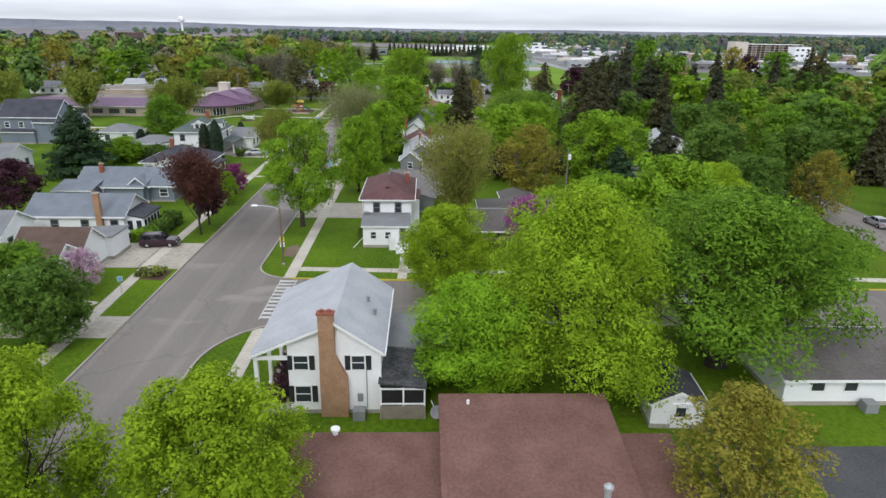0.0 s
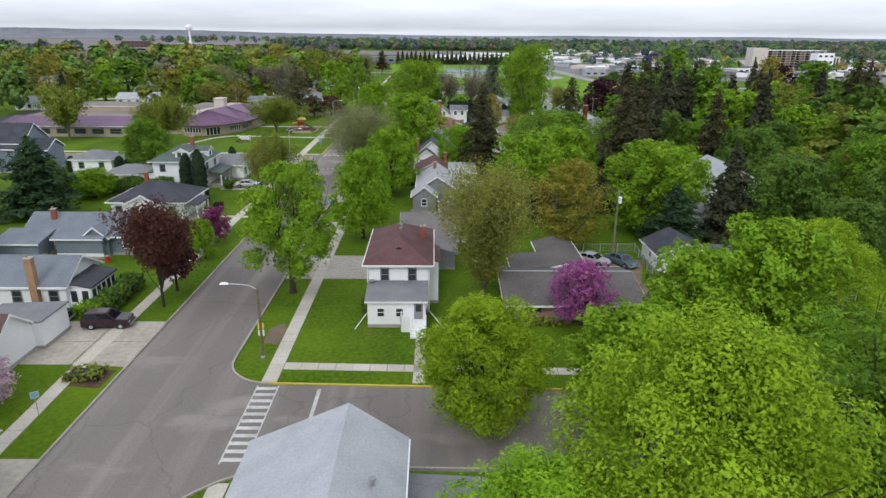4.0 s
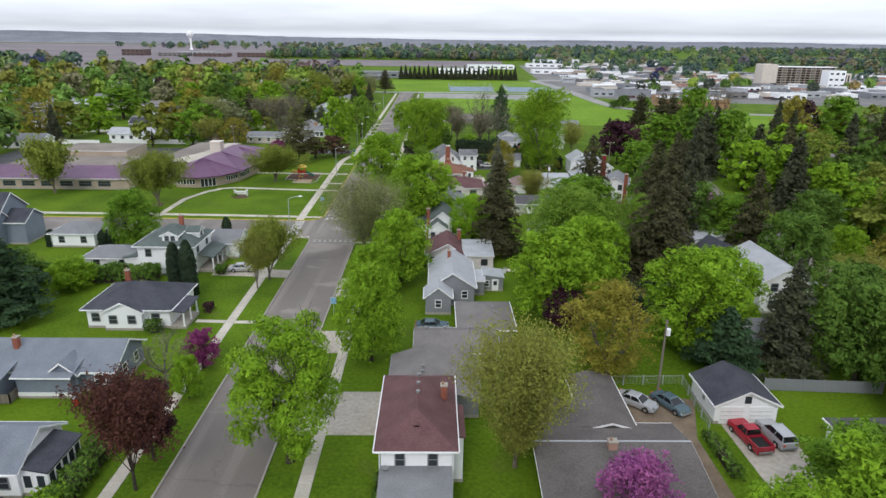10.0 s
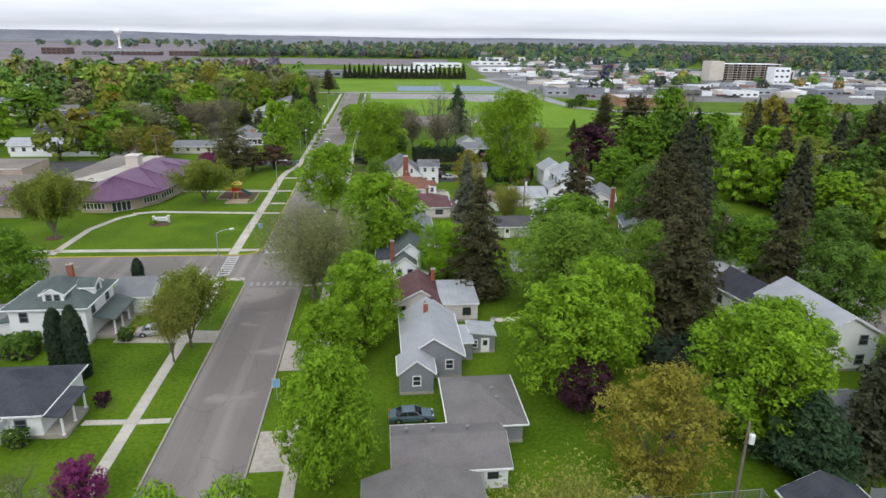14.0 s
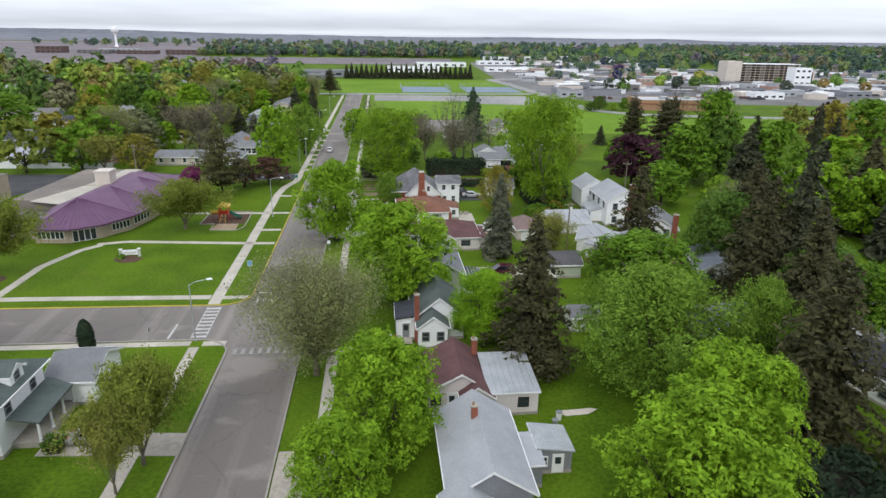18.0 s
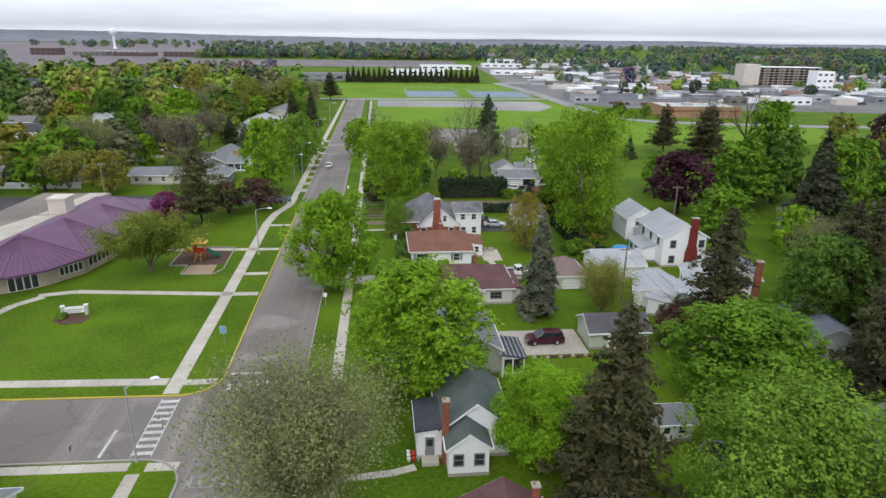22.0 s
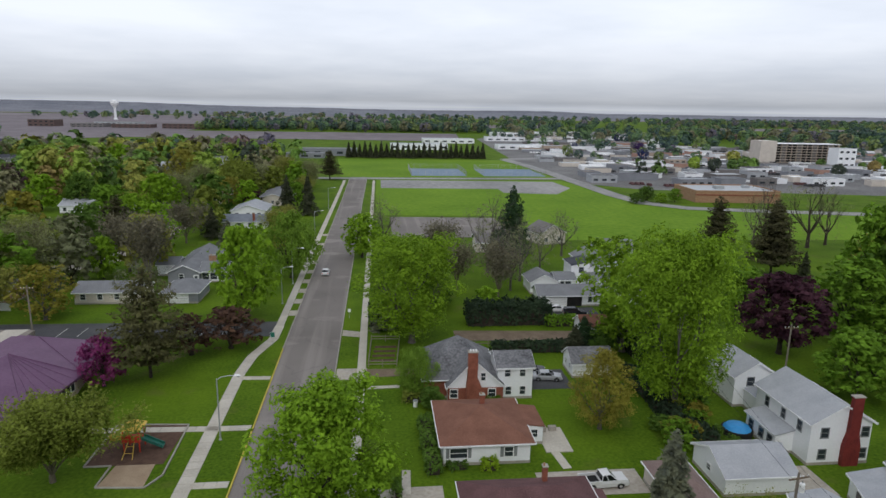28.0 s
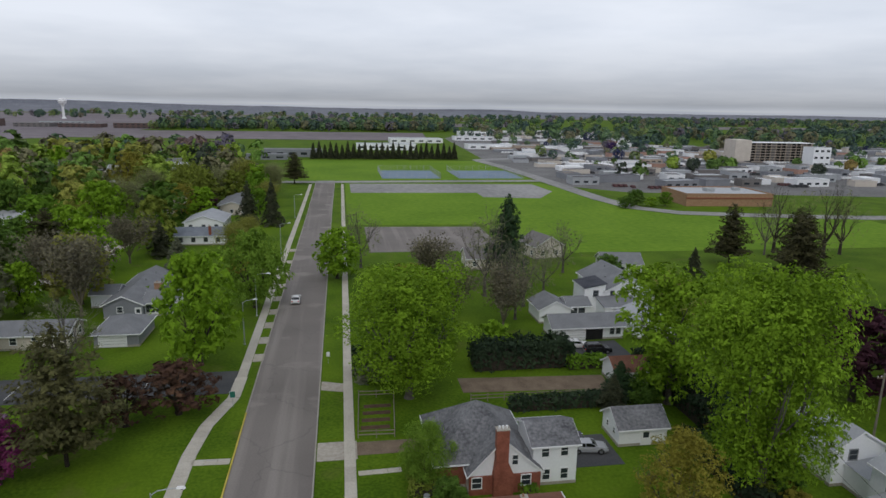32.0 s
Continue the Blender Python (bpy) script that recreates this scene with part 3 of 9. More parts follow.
    wood.v = [(x * fit_xy, y * fit_xy, z * fit_z) for x, y, z in wood.v]
    own = rng.integers(len(tips), size=count)
    off = np.clip(rng.normal(size=(count, 3)), -1.5, 1.5) * np.array([1, 1, 1.25]) * R * 0.066
    off[:, 2] -= hang * R * rng.uniform(0, 1, count) ** 2
    root = np.array([0, 0, fork])
    p = root + (tips[own] - root) * (1 - deep * rng.uniform(0, 1, (count, 1)) ** 1.6) + off
    p[:, 2] = np.maximum(p[:, 2], fork * 0.9)
    nrm = unit(rng.normal(size=(count, 3)) + np.array([0, 0, 0.6]))
    crown = leaf_mesh("crown", leaves(p, nrm, size * rng.uniform(0.6, 1.3, count), rng), M["leaf_" + leaf])
    trunk = wood.mesh("trunk", M[bark])
    PROTO[key] = (trunk, crown, H, R)
    few = rng.choice(count, count // 4, replace=False)
    PROTO["mid_" + key] = (trunk, leaf_mesh("crown", leaves(p[few], nrm[few], size * 1.8 * rng.uniform(0.6, 1.3, len(few)), rng), M["leaf_" + leaf]), H, R)


def proto_conifer(key, leaf, H, R, count, size, seed=1, droop=0.35, base=0.08, col=0.0, ragged=0.25, taper=0.85):
    """Whorls of drooping sprays round a straight stem; col makes it a narrow column."""
    rng = np.random.default_rng(seed)
    wood = Geo()
    girth, ends, link = max(0.14, H * 0.014), [], None
    for k in range(12):
        f, g = k / 12, (k + 1) / 12
        link = grow(wood, (0, 0, H * 0.97 * f - 0.05), (0, 0, H * 0.97 * g - 0.05), girth * (1 - f) + 0.03 * f, girth * (1 - g) + 0.03 * g, 7, link)
        ends.append(link)
    t = 1 - np.sqrt(rng.uniform(0, 1, count))
    if col:
        t = rng.uniform(0, 1, count)
    tiers = max(8, int(H * 1.1))
    t = np.clip((np.floor(t * tiers) + rng.beta(1.2, 2.0, count)) / tiers, 0, 0.995)
    prof = (1 - t) ** taper if not col else np.sqrt(np.clip(1 - np.abs(1.5 * t - 0.5) ** 3.0, 0.02, 1))
    spokes = 9
    spoke = np.floor(rng.uniform(0, spokes, count))
    a = (spoke + 0.37 * np.floor(t * tiers) * 1.7) / spokes * 6.283 + rng.normal(size=count) * (0.16 if not col else 1.5)
    reach = rng.uniform(1 - ragged, 1 + ragged * 0.45, (tiers + 1) * (spokes + 1))
    wild = reach[(np.floor(t * tiers) * spokes + spoke).astype(int)]
    q = np.sqrt(rng.uniform(0.08 if not col else 0.5, 1, count))
    rr = R * prof * wild * q
    z = H * (base + (1 - base) * t) - rr * droop * (0.4 + 0.6 * q)
    p = np.stack([rr * np.cos(a), rr * np.sin(a), np.maximum(z, 0.15)], axis=1)
    out = np.stack([np.cos(a), np.sin(a), np.zeros(count)], axis=1)
    nrm = unit(out * (0.35 if not col else 1.0) + np.array([0, 0, 0.8 if not col else 0.25]) + rng.normal(size=(count, 3)) * 0.4)
    for k in range(int(tiers * 2)):
        tt = (k + 0.5) / (tiers * 2)
        if col:
            break
        an = k * 2.4
        rad = R * (1 - tt) ** 0.85 * 0.8
        zz = H * (base + (1 - base) * tt)
        grow(wood, (0, 0, zz), (rad * math.cos(an), rad * math.sin(an), zz - rad * droop), 0.05, 0.015, 4, ends[min(11, int(zz / H * 12))])
    PROTO[key] = (wood.mesh("trunk", M["bark"]), leaf_mesh("crown", leaves(p, nrm, size * rng.uniform(0.6, 1.3, count), rng, 1.9), M["leaf_" + leaf]), H, R)


def plant(key, x, y, H, R, label, category="tree", name="tree", turn=None, group="", z=0.0):
    if math.hypot(x + 9, max(0, y - 168)) > 85 and "mid_" + key in PROTO:
        key = "mid_" + key
    wood, crown, h0, r0 = PROTO[key]
    label = label if len(label.split()) > 3 else label + " in the neighbourhood"
    turn = (x * 37.1 + y * 17.3) % 360 if turn is None else turn
    s = R / r0
    if name == "tree":
        kind = key.replace("far_", "").replace("mid_", "")
        name = next((word for part_of, word in (("spruce", "spruce"), ("pine", "pine_tree"), ("maple", "maple"), ("bright", "maple"), ("purple", "purple_maple"), ("bare", "bare_tree"), ("elm", "elm"), ("willow", "willow"), ("deep", "shade_tree"), ("bud", "budding_tree"), ("rust", "budding_tree"), ("olive", "budding_tree"), ("magenta", "redbud"), ("crimson", "crab_apple"), ("bronze", "crab_apple"), ("blossom", "blossom_tree")) if part_of in kind), "tree")
    root = thing(name, pose(x, y, z, 0, 0, turn) @ Matrix.Diagonal((s, s, H / h0, 1)), label, category, group)
    part("trunk", wood, None, root)
    if crown is not None:
        part("crown", crown, None, root)
    return root

# ---- ground, streets and walks ----
def sheet(name, pts, z, material, label="", category="", kind="structure", thick=0.0):
    g = Geo()
    top = [(x, y, z) for x, y in pts]
    if thick:
        g.slab(top, thick)
    else:
        g.add(top, [tuple(range(len(top)))])
    return tagged(part(name, g, material), label, category, "", kind)


def ribbon(name, line, width, z, material, label, category="road", thick=0.03):
    """A flat strip of one width along a bent line."""
    g = Geo()
    left, right = [], []
    for i, p in enumerate(line):
        a, b = Vector(line[max(0, i - 1)]), Vector(line[min(len(line) - 1, i + 1)])
        d = (b - a).normalized()
        o = Vector((-d.y, d.x)) * width / 2
        left.append((p[0] + o.x, p[1] + o.y))
        right.append((p[0] - o.x, p[1] - o.y))
    for i in range(len(line) - 1):
        g.slab([(*right[i], z), (*right[i + 1], z), (*left[i + 1], z), (*left[i], z)], thick)
    return tagged(part(name, g, material), label, category, "", "structure")


LEFT_KERB, RIGHT_KERB = -28.65, -19.4
ground = Geo()
for i in range(-14, 14):
    for j in range(-4, 14):
        ground.add([(i * 400, j * 400, 0), (i * 400 + 400, j * 400, 0), (i * 400 + 400, j * 400 + 400, 0), (i * 400, j * 400 + 400, 0)], [(0, 1, 2, 3)])
tagged(part("ground", ground, M["grass"]), "mown green lawns and open grassland", "ground", "", "structure")

street = [(-24.0, -60), (-23.9, 60), (-24.05, 170), (-24.2, 250), (-23.9, 330), (-24.0, 420), (-24.0, 512)]
sheet("road_main", [(LEFT_KERB, -60), (RIGHT_KERB, -60), (RIGHT_KERB, 250), (-19.3, 420), (-18.8, 530), (-28.8, 530), (-28.6, 420), (-29.0, 250)], 0.02, M["asphalt"], "worn grayish brown asphalt residential street", "road", thick=0.03)
sheet("road_cross_south", [(RIGHT_KERB - 0.05, 55.2), (70, 53.2), (70, 62.6), (RIGHT_KERB - 0.05, 66.4)], 0.024, M["asphalt"], "worn asphalt side street joining the main street", "road", thick=0.03)
sheet("road_cross_north", [(-140, 162.2), (LEFT_KERB + 0.05, 160.4), (LEFT_KERB + 0.05, 171.6), (-140, 174.3)], 0.024, M["asphalt"], "worn asphalt side street beside the school lawn", "road", thick=0.03)
# rounded corners of the junctions
def corner(name, cx, cy, sx, sy, r=5.0):
    pts = [(cx, cy)] + [(cx + sx * (r - r * math.cos(a)), cy + sy * (r - r * math.sin(a))) for a in [k * math.pi / 16 for k in range(9)]]
    if sx * sy > 0:
        pts = pts[::-1]
    return sheet(name, pts, 0.022, M["asphalt"], "asphalt flare of the street corner", "road", thick=0.03)


corner("road_corner_1", RIGHT_KERB, 66.3, 1, 1, 4.2)
corner("road_corner_2", RIGHT_KERB, 55.3, 1, -1, 9.0)
corner("road_corner_3", LEFT_KERB, 160.5, -1, -1, 4.2)
corner("road_corner_4", LEFT_KERB, 171.5, -1, 1, 4.2)
ribbon("road_east", [(63, -20), (66, 80), (67.4, 113), (68, 146), (70, 195), (76, 226), (88, 245), (112, 258), (170, 268)], 8.5, 0.02, M["asphalt"], "asphalt street shaded by trees")
ribbon("road_west", [(-150, 306), (-100, 306.5), (-89, 309), (-83, 317), (-80.5, 345), (-79.5, 388), (-83, 443), (-85, 500)], 6.5, 0.025, M["concrete_old"], "pale worn side street among trees")
ribbon("road_field", [(91, 661), (97, 610), (101, 545), (103, 487), (104.5, 448), (109, 421), (122, 407), (150, 399), (191, 391), (300, 380)], 9, 0.03, M["paved_far"], "pale curving road round the playing field")
ribbon("road_north", [(-140, 520), (-30, 516), (60, 519), (100, 521)], 8.5, 0.034, M["paved_far"], "pale road along the north end of the playing field")
ribbon("road_far", [(91, 661), (150, 690), (200, 729), (212, 836), (229, 991), (247, 1171), (272, 1397), (330, 1900), (360, 2300)], 15, 0.04, M["paved_far"], "pale wide road through the far shopping district")


def kerb_run(name, line, material=None, label="low concrete kerb"):
    g = Geo()
    for (x0, y0), (x1, y1) in zip(line, line[1:]):
        d = Vector((x1 - x0, y1 - y0)).normalized()
        o = Vector((-d.y, d.x)) * 0.09
        g.slab([(x0 - o.x, y0 - o.y, 0.15), (x1 - o.x, y1 - o.y, 0.15), (x1 + o.x, y1 + o.y, 0.15), (x0 + o.x, y0 + o.y, 0.15)], 0.2)
    return tagged(part(name, g, material or M["kerb"]), label, "kerb", "", "structure")


def arc(cx, cy, r, a0, a1, n=8):
    return [(cx + r * math.cos(radians(a0 + (a1 - a0) * k / n)), cy + r * math.sin(radians(a0 + (a1 - a0) * k / n))) for k in range(n + 1)]


kerb_run("kerb_1", [(LEFT_KERB, -60), (LEFT_KERB, 156.3)] + arc(LEFT_KERB - 4.2, 156.3, 4.2, 0, 90) + [(-140, 162.2)])
kerb_run("kerb_2", [(RIGHT_KERB, -60), (RIGHT_KERB, 46.3)] + arc(RIGHT_KERB + 9, 46.3, 9, 180, 90) + [(70, 53.2)])
kerb_run("kerb_3", arc(RIGHT_KERB + 4.2, 70.5, 4.2, 270, 180) + [(RIGHT_KERB, 250), (-19.3, 420), (-18.8, 512)])
kerb_run("kerb_4", [(RIGHT_KERB + 4.2, 66.3), (20, 64.9), (70, 62.6)], M["kerb_yellow"], "low kerb with worn yellow paint")
kerb_run("kerb_5", [(-140, 174.4), (LEFT_KERB - 4.2, 171.7)] + arc(LEFT_KERB - 4.2, 175.9, 4.2, 270, 360) + [(LEFT_KERB - 0.15, 200), (-29.0, 250)], M["kerb_yellow"], "low kerb with worn yellow paint")
kerb_run("kerb_6", [(-29.0, 250), (-28.6, 420), (-28.8, 512)])

# ---- concrete drives, paths and bare ground ----
C, DIRT = M["concrete"], M["dirt"]
def drive(name, pts, label, material=None, category="driveway", z=0.035):
    return sheet(name, pts, z, material or M["concrete_old"], label, category, thick=0.06)


for k, (xa, xb) in enumerate(((-44, -39.1), (-39.0, -33.9), (-33.8, -28.8))):
    for j, (ya, yb) in enumerate(((69.6, 74.0), (74.1, 78.6))):
        drive(f"driveway_1{'abcdef'[k * 2 + j]}", [(xa, ya), (xb, ya - (.4 if k == 2 and j == 0 else 0)), (xb, yb), (xa, yb)], "broad stained concrete driveway slab with cracked edges", z=.035 + .004 * ((k + j) % 2))
drive("driveway_2", [(-42, 51.6), (-28.8, 51.6), (-28.8, 56.2), (-42, 56.2)], "pale concrete driveway crossing the walk")
drive("driveway_3", [(-19.2, 90.9), (-9.0, 90.9), (-9.0, 99.4), (-19.2, 99.4)], "stained concrete driveway beside a white house")
drive("driveway_4", [(21.0, 65), (24.2, 65), (24.4, 90.5), (27, 98), (17.5, 99.5), (17.6, 93), (21.4, 92), (21.2, 79)], "worn gravelly driveway beside the brick ranch", DIRT)
drive("driveway_5", [(-19.2, 109), (-14.5, 109), (-14.5, 115.5), (-19.2, 115.5)], "short pale concrete driveway apron")
drive("driveway_6", [(-42, 137.2), (-28.8, 136.2), (-28.8, 139.8), (-42, 141.2)], "concrete driveway under a parked sedan")
drive("driveway_7", [(-19.2, 128), (-13.5, 128), (-13.5, 136), (-19.2, 136)], "patched concrete driveway apron")
drive("driveway_8", [(4.2, 178.2), (15.9, 178.2), (15.9, 185.2), (4.2, 185.2)], "pale concrete parking slab beside the garage")
drive("driveway_9", [(5.5, 204.6), (17.5, 204.6), (17.5, 209.4), (5.5, 209.4)], "pale concrete yard slab")
drive("driveway_10", [(-19.2, 203.8), (-5.5, 203.8), (-5.5, 207.6), (-19.2, 207.6)], "stained concrete driveway")
drive("driveway_11", [(-19.2, 237.4), (-6, 237.4), (-6, 240.4), (-19.2, 240.4)], "narrow brick coloured driveway", M["dirt"])
drive("driveway_12", [(-19.2, 236.6), (-14.4, 236.6), (-14.4, 240.8), (-19.2, 240.8)], "pale concrete driveway apron", z=0.045)
drive("driveway_13", [(-19.2, 256), (-14.6, 254.6), (-14.6, 257.4), (-19.2, 259)], "pale concrete driveway apron")
drive("driveway_14", [(8, 231.4), (17, 231.4), (17, 238.5), (8, 238.5)], "dark gravel parking place behind the house", M["asphalt_dark"])
drive("driveway_15", [(1.5, 252.6), (24, 251.4), (24.5, 256.2), (1.5, 257.6)], "bare dirt alley beside a rail fence", DIRT)
drive("driveway_16", [(21, 262), (33, 262), (33, 270.5), (21, 270.5)], "asphalt driveway before a garage", M["asphalt_dark"])
drive("driveway_17", [(25.5, 26), (60, 26), (60, 35.3), (25.5, 35.3)], "gray asphalt driveway", M["asphalt_dark"])
drive("driveway_18", [(34, 188), (44, 184), (48, 189), (38, 193.5)], "brick paved yard", M["roof_brown"])
drive("driveway_19", [(33.5, 202.5), (38.4, 202.5), (38.4, 208.5), (33.5, 208.5)], "concrete yard slab")
drive("driveway_20", [(28.2, 82), (34.2, 82), (34.6, 93.2), (28.0, 93.2)], "pale concrete driveway before a white garage")
drive("parking_lot", [(-150, 256.5), (-32, 256.5), (-32, 264.5), (-150, 266.5)], "dark asphalt parking lot with white bay lines", M["asphalt_dark"], "parking lot")
drive("school_yard", [(-150, 215), (-112, 215), (-92, 250), (-78, 252), (-78, 256.6), (-150, 256.6)], "dark asphalt school yard", M["asphalt_dark"], "parking lot", 0.03)
for k in range(9):
    x = -70 + k * 3.6
    g = Geo().box(x, 258.0, 0.038, x + 0.13, 262.5, 0.045)
    tagged(part("bay_line", g, M["paint_white"]), "white painted parking bay line", "road marking", "parking bay lines", "structure")

for nm, pts, mt, lb in (
    ("playground_bed", [(-46.4, 214.4), (-46.1, 224.2), (-37.5, 223.6), (-37.7, 214.4)], M["mulch"], "brown mulch bed of the playground"),
    ("sand_bed", [(-43.4, 210.2), (-43.0, 214.4), (-38.6, 214.4), (-38.4, 209.8)], M["sand"], "damp sand patch of the playground"),
    ("sign_bed", [(-55.6, 192.6), (-55.9, 194.6), (-53.0, 195.0), (-50.9, 193.6), (-51.5, 191.6), (-53.8, 191.3)], M["mulch"], "mulched flower bed round the school sign"),
    ("tree_bed", [(-71.8, 183.0), (-69.5, 183.0), (-69.0, 185.0), (-70.8, 186.4), (-72.6, 185.2)], M["mulch"], "mulch ring round a lawn tree"),
    ("bare_patch", [(-17.6, 74.0), (-16.2, 73.4), (-15.9, 76.6), (-16.6, 78.4), (-17.8, 77.0)], DIRT, "worn bare earth beside the kerb"),
    ("corner_bed", [(-33.4, 66.2), (-29.4, 65.6), (-29.3, 68.6), (-32.4, 69.0)], M["mulch"], "planted corner bed beside the driveway"),
):
    sheet(nm, pts, 0.03, mt, lb, "bed", thick=0.04)
for pts, lb in (
    ([(-46.5, 224.3), (-37.3, 223.7)], "wooden edging"), ([(-37.4, 223.7), (-37.0, 212.0), (-38.2, 209.6)], "wooden edging"),
    ([(-46.5, 224.3), (-46.5, 214.3), (-43.5, 214.3), (-43.5, 210.0), (-38.2, 209.6)], "wooden edging"),
):
    kerb_run("edging", pts, M["kerb"], "pale timber edging of the playground")

# ---- sidewalks: slab by slab ----
def walk_line(name, line, width, label, pitch=1.5):
    root = thing(name, Matrix.Identity(4), label, "sidewalk", "", "structure")
    cache = {}
    for (x0, y0), (x1, y1) in zip(line, line[1:]):
        L = math.hypot(x1 - x0, y1 - y0)
        n = max(1, round(L / pitch))
        step = L / n
        key = round(step, 3)
        if key not in cache:
            h = step / 2 - 0.012
            w = width / 2
            g = Geo().add([(-h, -w, 0), (h, -w, 0), (h, w, 0), (-h, w, 0), (-h + .015, -w + .015, .06), (h - .015, -w + .015, .06), (h - .015, w - .015, .06), (-h + .015, w - .015, .06)],
                          [(4, 5, 6, 7), (0, 1, 5, 4), (1, 2, 6, 5), (2, 3, 7, 6), (3, 0, 4, 7)])
            cache[key] = g.mesh("slab", C)
        an = math.degrees(math.atan2(y1 - y0, x1 - x0))
        for k in range(n):
            f = (k + 0.5) / n
            ob = part("slab", cache[key], C, root)
            ob.matrix_basis = pose(x0 + (x1 - x0) * f, y0 + (y1 - y0) * f, 0, 0, 0, an)
    return root


walk_line("sidewalk_1", [(-15.3, 66.6), (-15.3, 155)], 1.35, "pale concrete sidewalk beside the east kerb")
walk_line("sidewalk_2", [(-15.7, 174), (-15.3, 232), (-15.2, 300), (-15.0, 400), (-14.8, 505)], 1.35, "pale concrete sidewalk beside the east kerb", 3.0)
walk_line("sidewalk_3", [(-32.4, 20), (-32.4, 52), (-32.9, 70), (-33.0, 158.5)], 1.3, "mossy concrete sidewalk beside the west kerb")
walk_line("sidewalk_4", [(-33.8, 172.2), (-33.9, 204), (-34.2, 240), (-33.6, 247), (-31.4, 255), (-31.3, 262)], 1.75, "pale concrete sidewalk along the school lawn")
walk_line("sidewalk_5", [(-31.3, 262), (-31.4, 330), (-31.2, 420), (-31.2, 505)], 1.5, "pale concrete sidewalk beside the west kerb", 3.0)
walk_line("sidewalk_6", [(-14.6, 69.4), (4, 68.7), (40, 67.2), (70, 65.6)], 1.2, "pale concrete sidewalk along the side street")
walk_line("sidewalk_7", [(-120, 177.2), (-60, 175.9), (-34.8, 174.9)], 1.5, "pale concrete sidewalk along the school lawn", 2.0)
walk_line("sidewalk_8", [(-33.7, 159.6), (-70, 160.2), (-120, 160.6)], 1.2, "pale concrete sidewalk along the side street", 2.0)
walk_line("sidewalk_9", [(-15.4, 20), (-15.4, 53.6)], 1.3, "pale concrete sidewalk before the porch house")
walk_line("path_1", [(-2.4, 66.4), (-2.3, 75.2)], 1.1, "concrete path up to the porch steps")
walk_line("path_2", [(-32.3, 118.3), (-29.0, 118.3)], 0.9, "short concrete path to the kerb")
walk_line("path_3", [(-33.6, 118.4), (-38.0, 118.6)], 0.9, "short concrete path to a porch")
walk_line("path_4", [(-29.2, 200.8), (-33.2, 200.9), (-57, 203.3), (-62, 202.0)], 1.3, "concrete path to the school entrance")
walk_line("path_5", [(-29.2, 222.4), (-33.2, 222.4), (-57.0, 223.2)], 1.3, "concrete path behind the playground")
walk_line("path_6", [(-29.2, 238.0), (-33.6, 238.2)], 1.2, "short concrete path to the kerb")
walk_line("path_7", [(-29.2, 209.6), (-33.2, 209.6)], 1.2, "short concrete path to the kerb")
walk_line("path_8", [(-66.6, 174.0), (-66.4, 190), (-63.6, 198.5), (-61, 201.5)], 1.4, "curving concrete path over the school lawn")
walk_line("path_9", [(-19.2, 155.9), (-9.6, 156.8), (-7.4, 157.5)], 0.9, "narrow concrete path to a porch")
walk_line("path_10", [(-14.4, 206.2), (-9.6, 206.2), (-9.4, 211)], 1.0, "short concrete path to a side door")
walk_line("path_11", [(-14.4, 233.5), (-9.4, 233.7)], 0.9, "narrow concrete path over the lawn")
walk_line("path_12", [(9.6, 210.0), (8.8, 216.0)], 1.1, "narrow concrete path over the lawn")
walk_line("path_13", [(-29.2, 159.4), (-32.2, 159.4)], 1.2, "short concrete corner path")
walk_line("path_14", [(-29.3, 174.6), (-33.0, 174.6)], 1.2, "short concrete corner path")
walk_line("path_15", [(-33.6, 59.2), (-37.5, 60.0)], 0.9, "short concrete path to the house")
for k, y in enumerate((268, 276, 284, 292, 301, 311, 322, 334, 348)):
    drive("apron", [(-30.5, y), (-28.8, y), (-28.8, y + 3.2), (-30.5, y + 3.2)], "pale concrete driveway apron at the kerb", z=0.04)

# ---- painted crossings ----
def crossing(name, x0, y0, x1, y1, n, w, label, paint="paint_white"):
    root = thing(name, Matrix.Identity(4), label, "crosswalk", "", "structure")
    d = Vector((x1 - x0, y1 - y0)).normalized()
    o = Vector((-d.y, d.x)) * w / 2
    def strip(nm, a, b, p, q):
        A, B = Vector((x0, y0)).lerp(Vector((x1, y1)), a), Vector((x0, y0)).lerp(Vector((x1, y1)), b)
        g = Geo().slab([(A.x + o.x * p, A.y + o.y * p, .034), (B.x + o.x * p, B.y + o.y * p, .034), (B.x + o.x * q, B.y + o.y * q, .034), (A.x + o.x * q, A.y + o.y * q, .034)][::-1], 0.006)
        part(nm, g, M[paint], root)
    strip("edge_line", 0, 1, -1.0, -0.88)
    strip("edge_line", 0, 1, 0.88, 1.0)
    for k in range(n):
        f = (k + 0.5) / n
        strip("bar", f - 0.14 / n * 1.6, f + 0.14 / n * 1.6, -0.88, 0.88)
    return root


crossing("crosswalk_1", -15.2, 55.6, -15.2, 66.0, 11, 1.9, "worn white ladder crossing of the side street")
crossing("crosswalk_2", -33.2, 161.0, -33.4, 171.2, 9, 2.0, "worn white ladder crossing of the side street")
crossing("crosswalk_3", -28.2, 173.4, -19.8, 173.4, 8, 1.8, "worn white ladder crossing of the main street")
crossing("crosswalk_4", -28.2, 157.0, -19.8, 157.0, 8, 1.6, "faded white ladder crossing of the main street", "paint_faded")
for nm, b in (("stop_line_1", (-28.3, 176.0, -24.6, 176.35)), ("stop_line_2", (-37.2, 161.2, -36.9, 165.6)), ("stop_line_3", (-10.9, 59.5, -10.6, 65.4))):
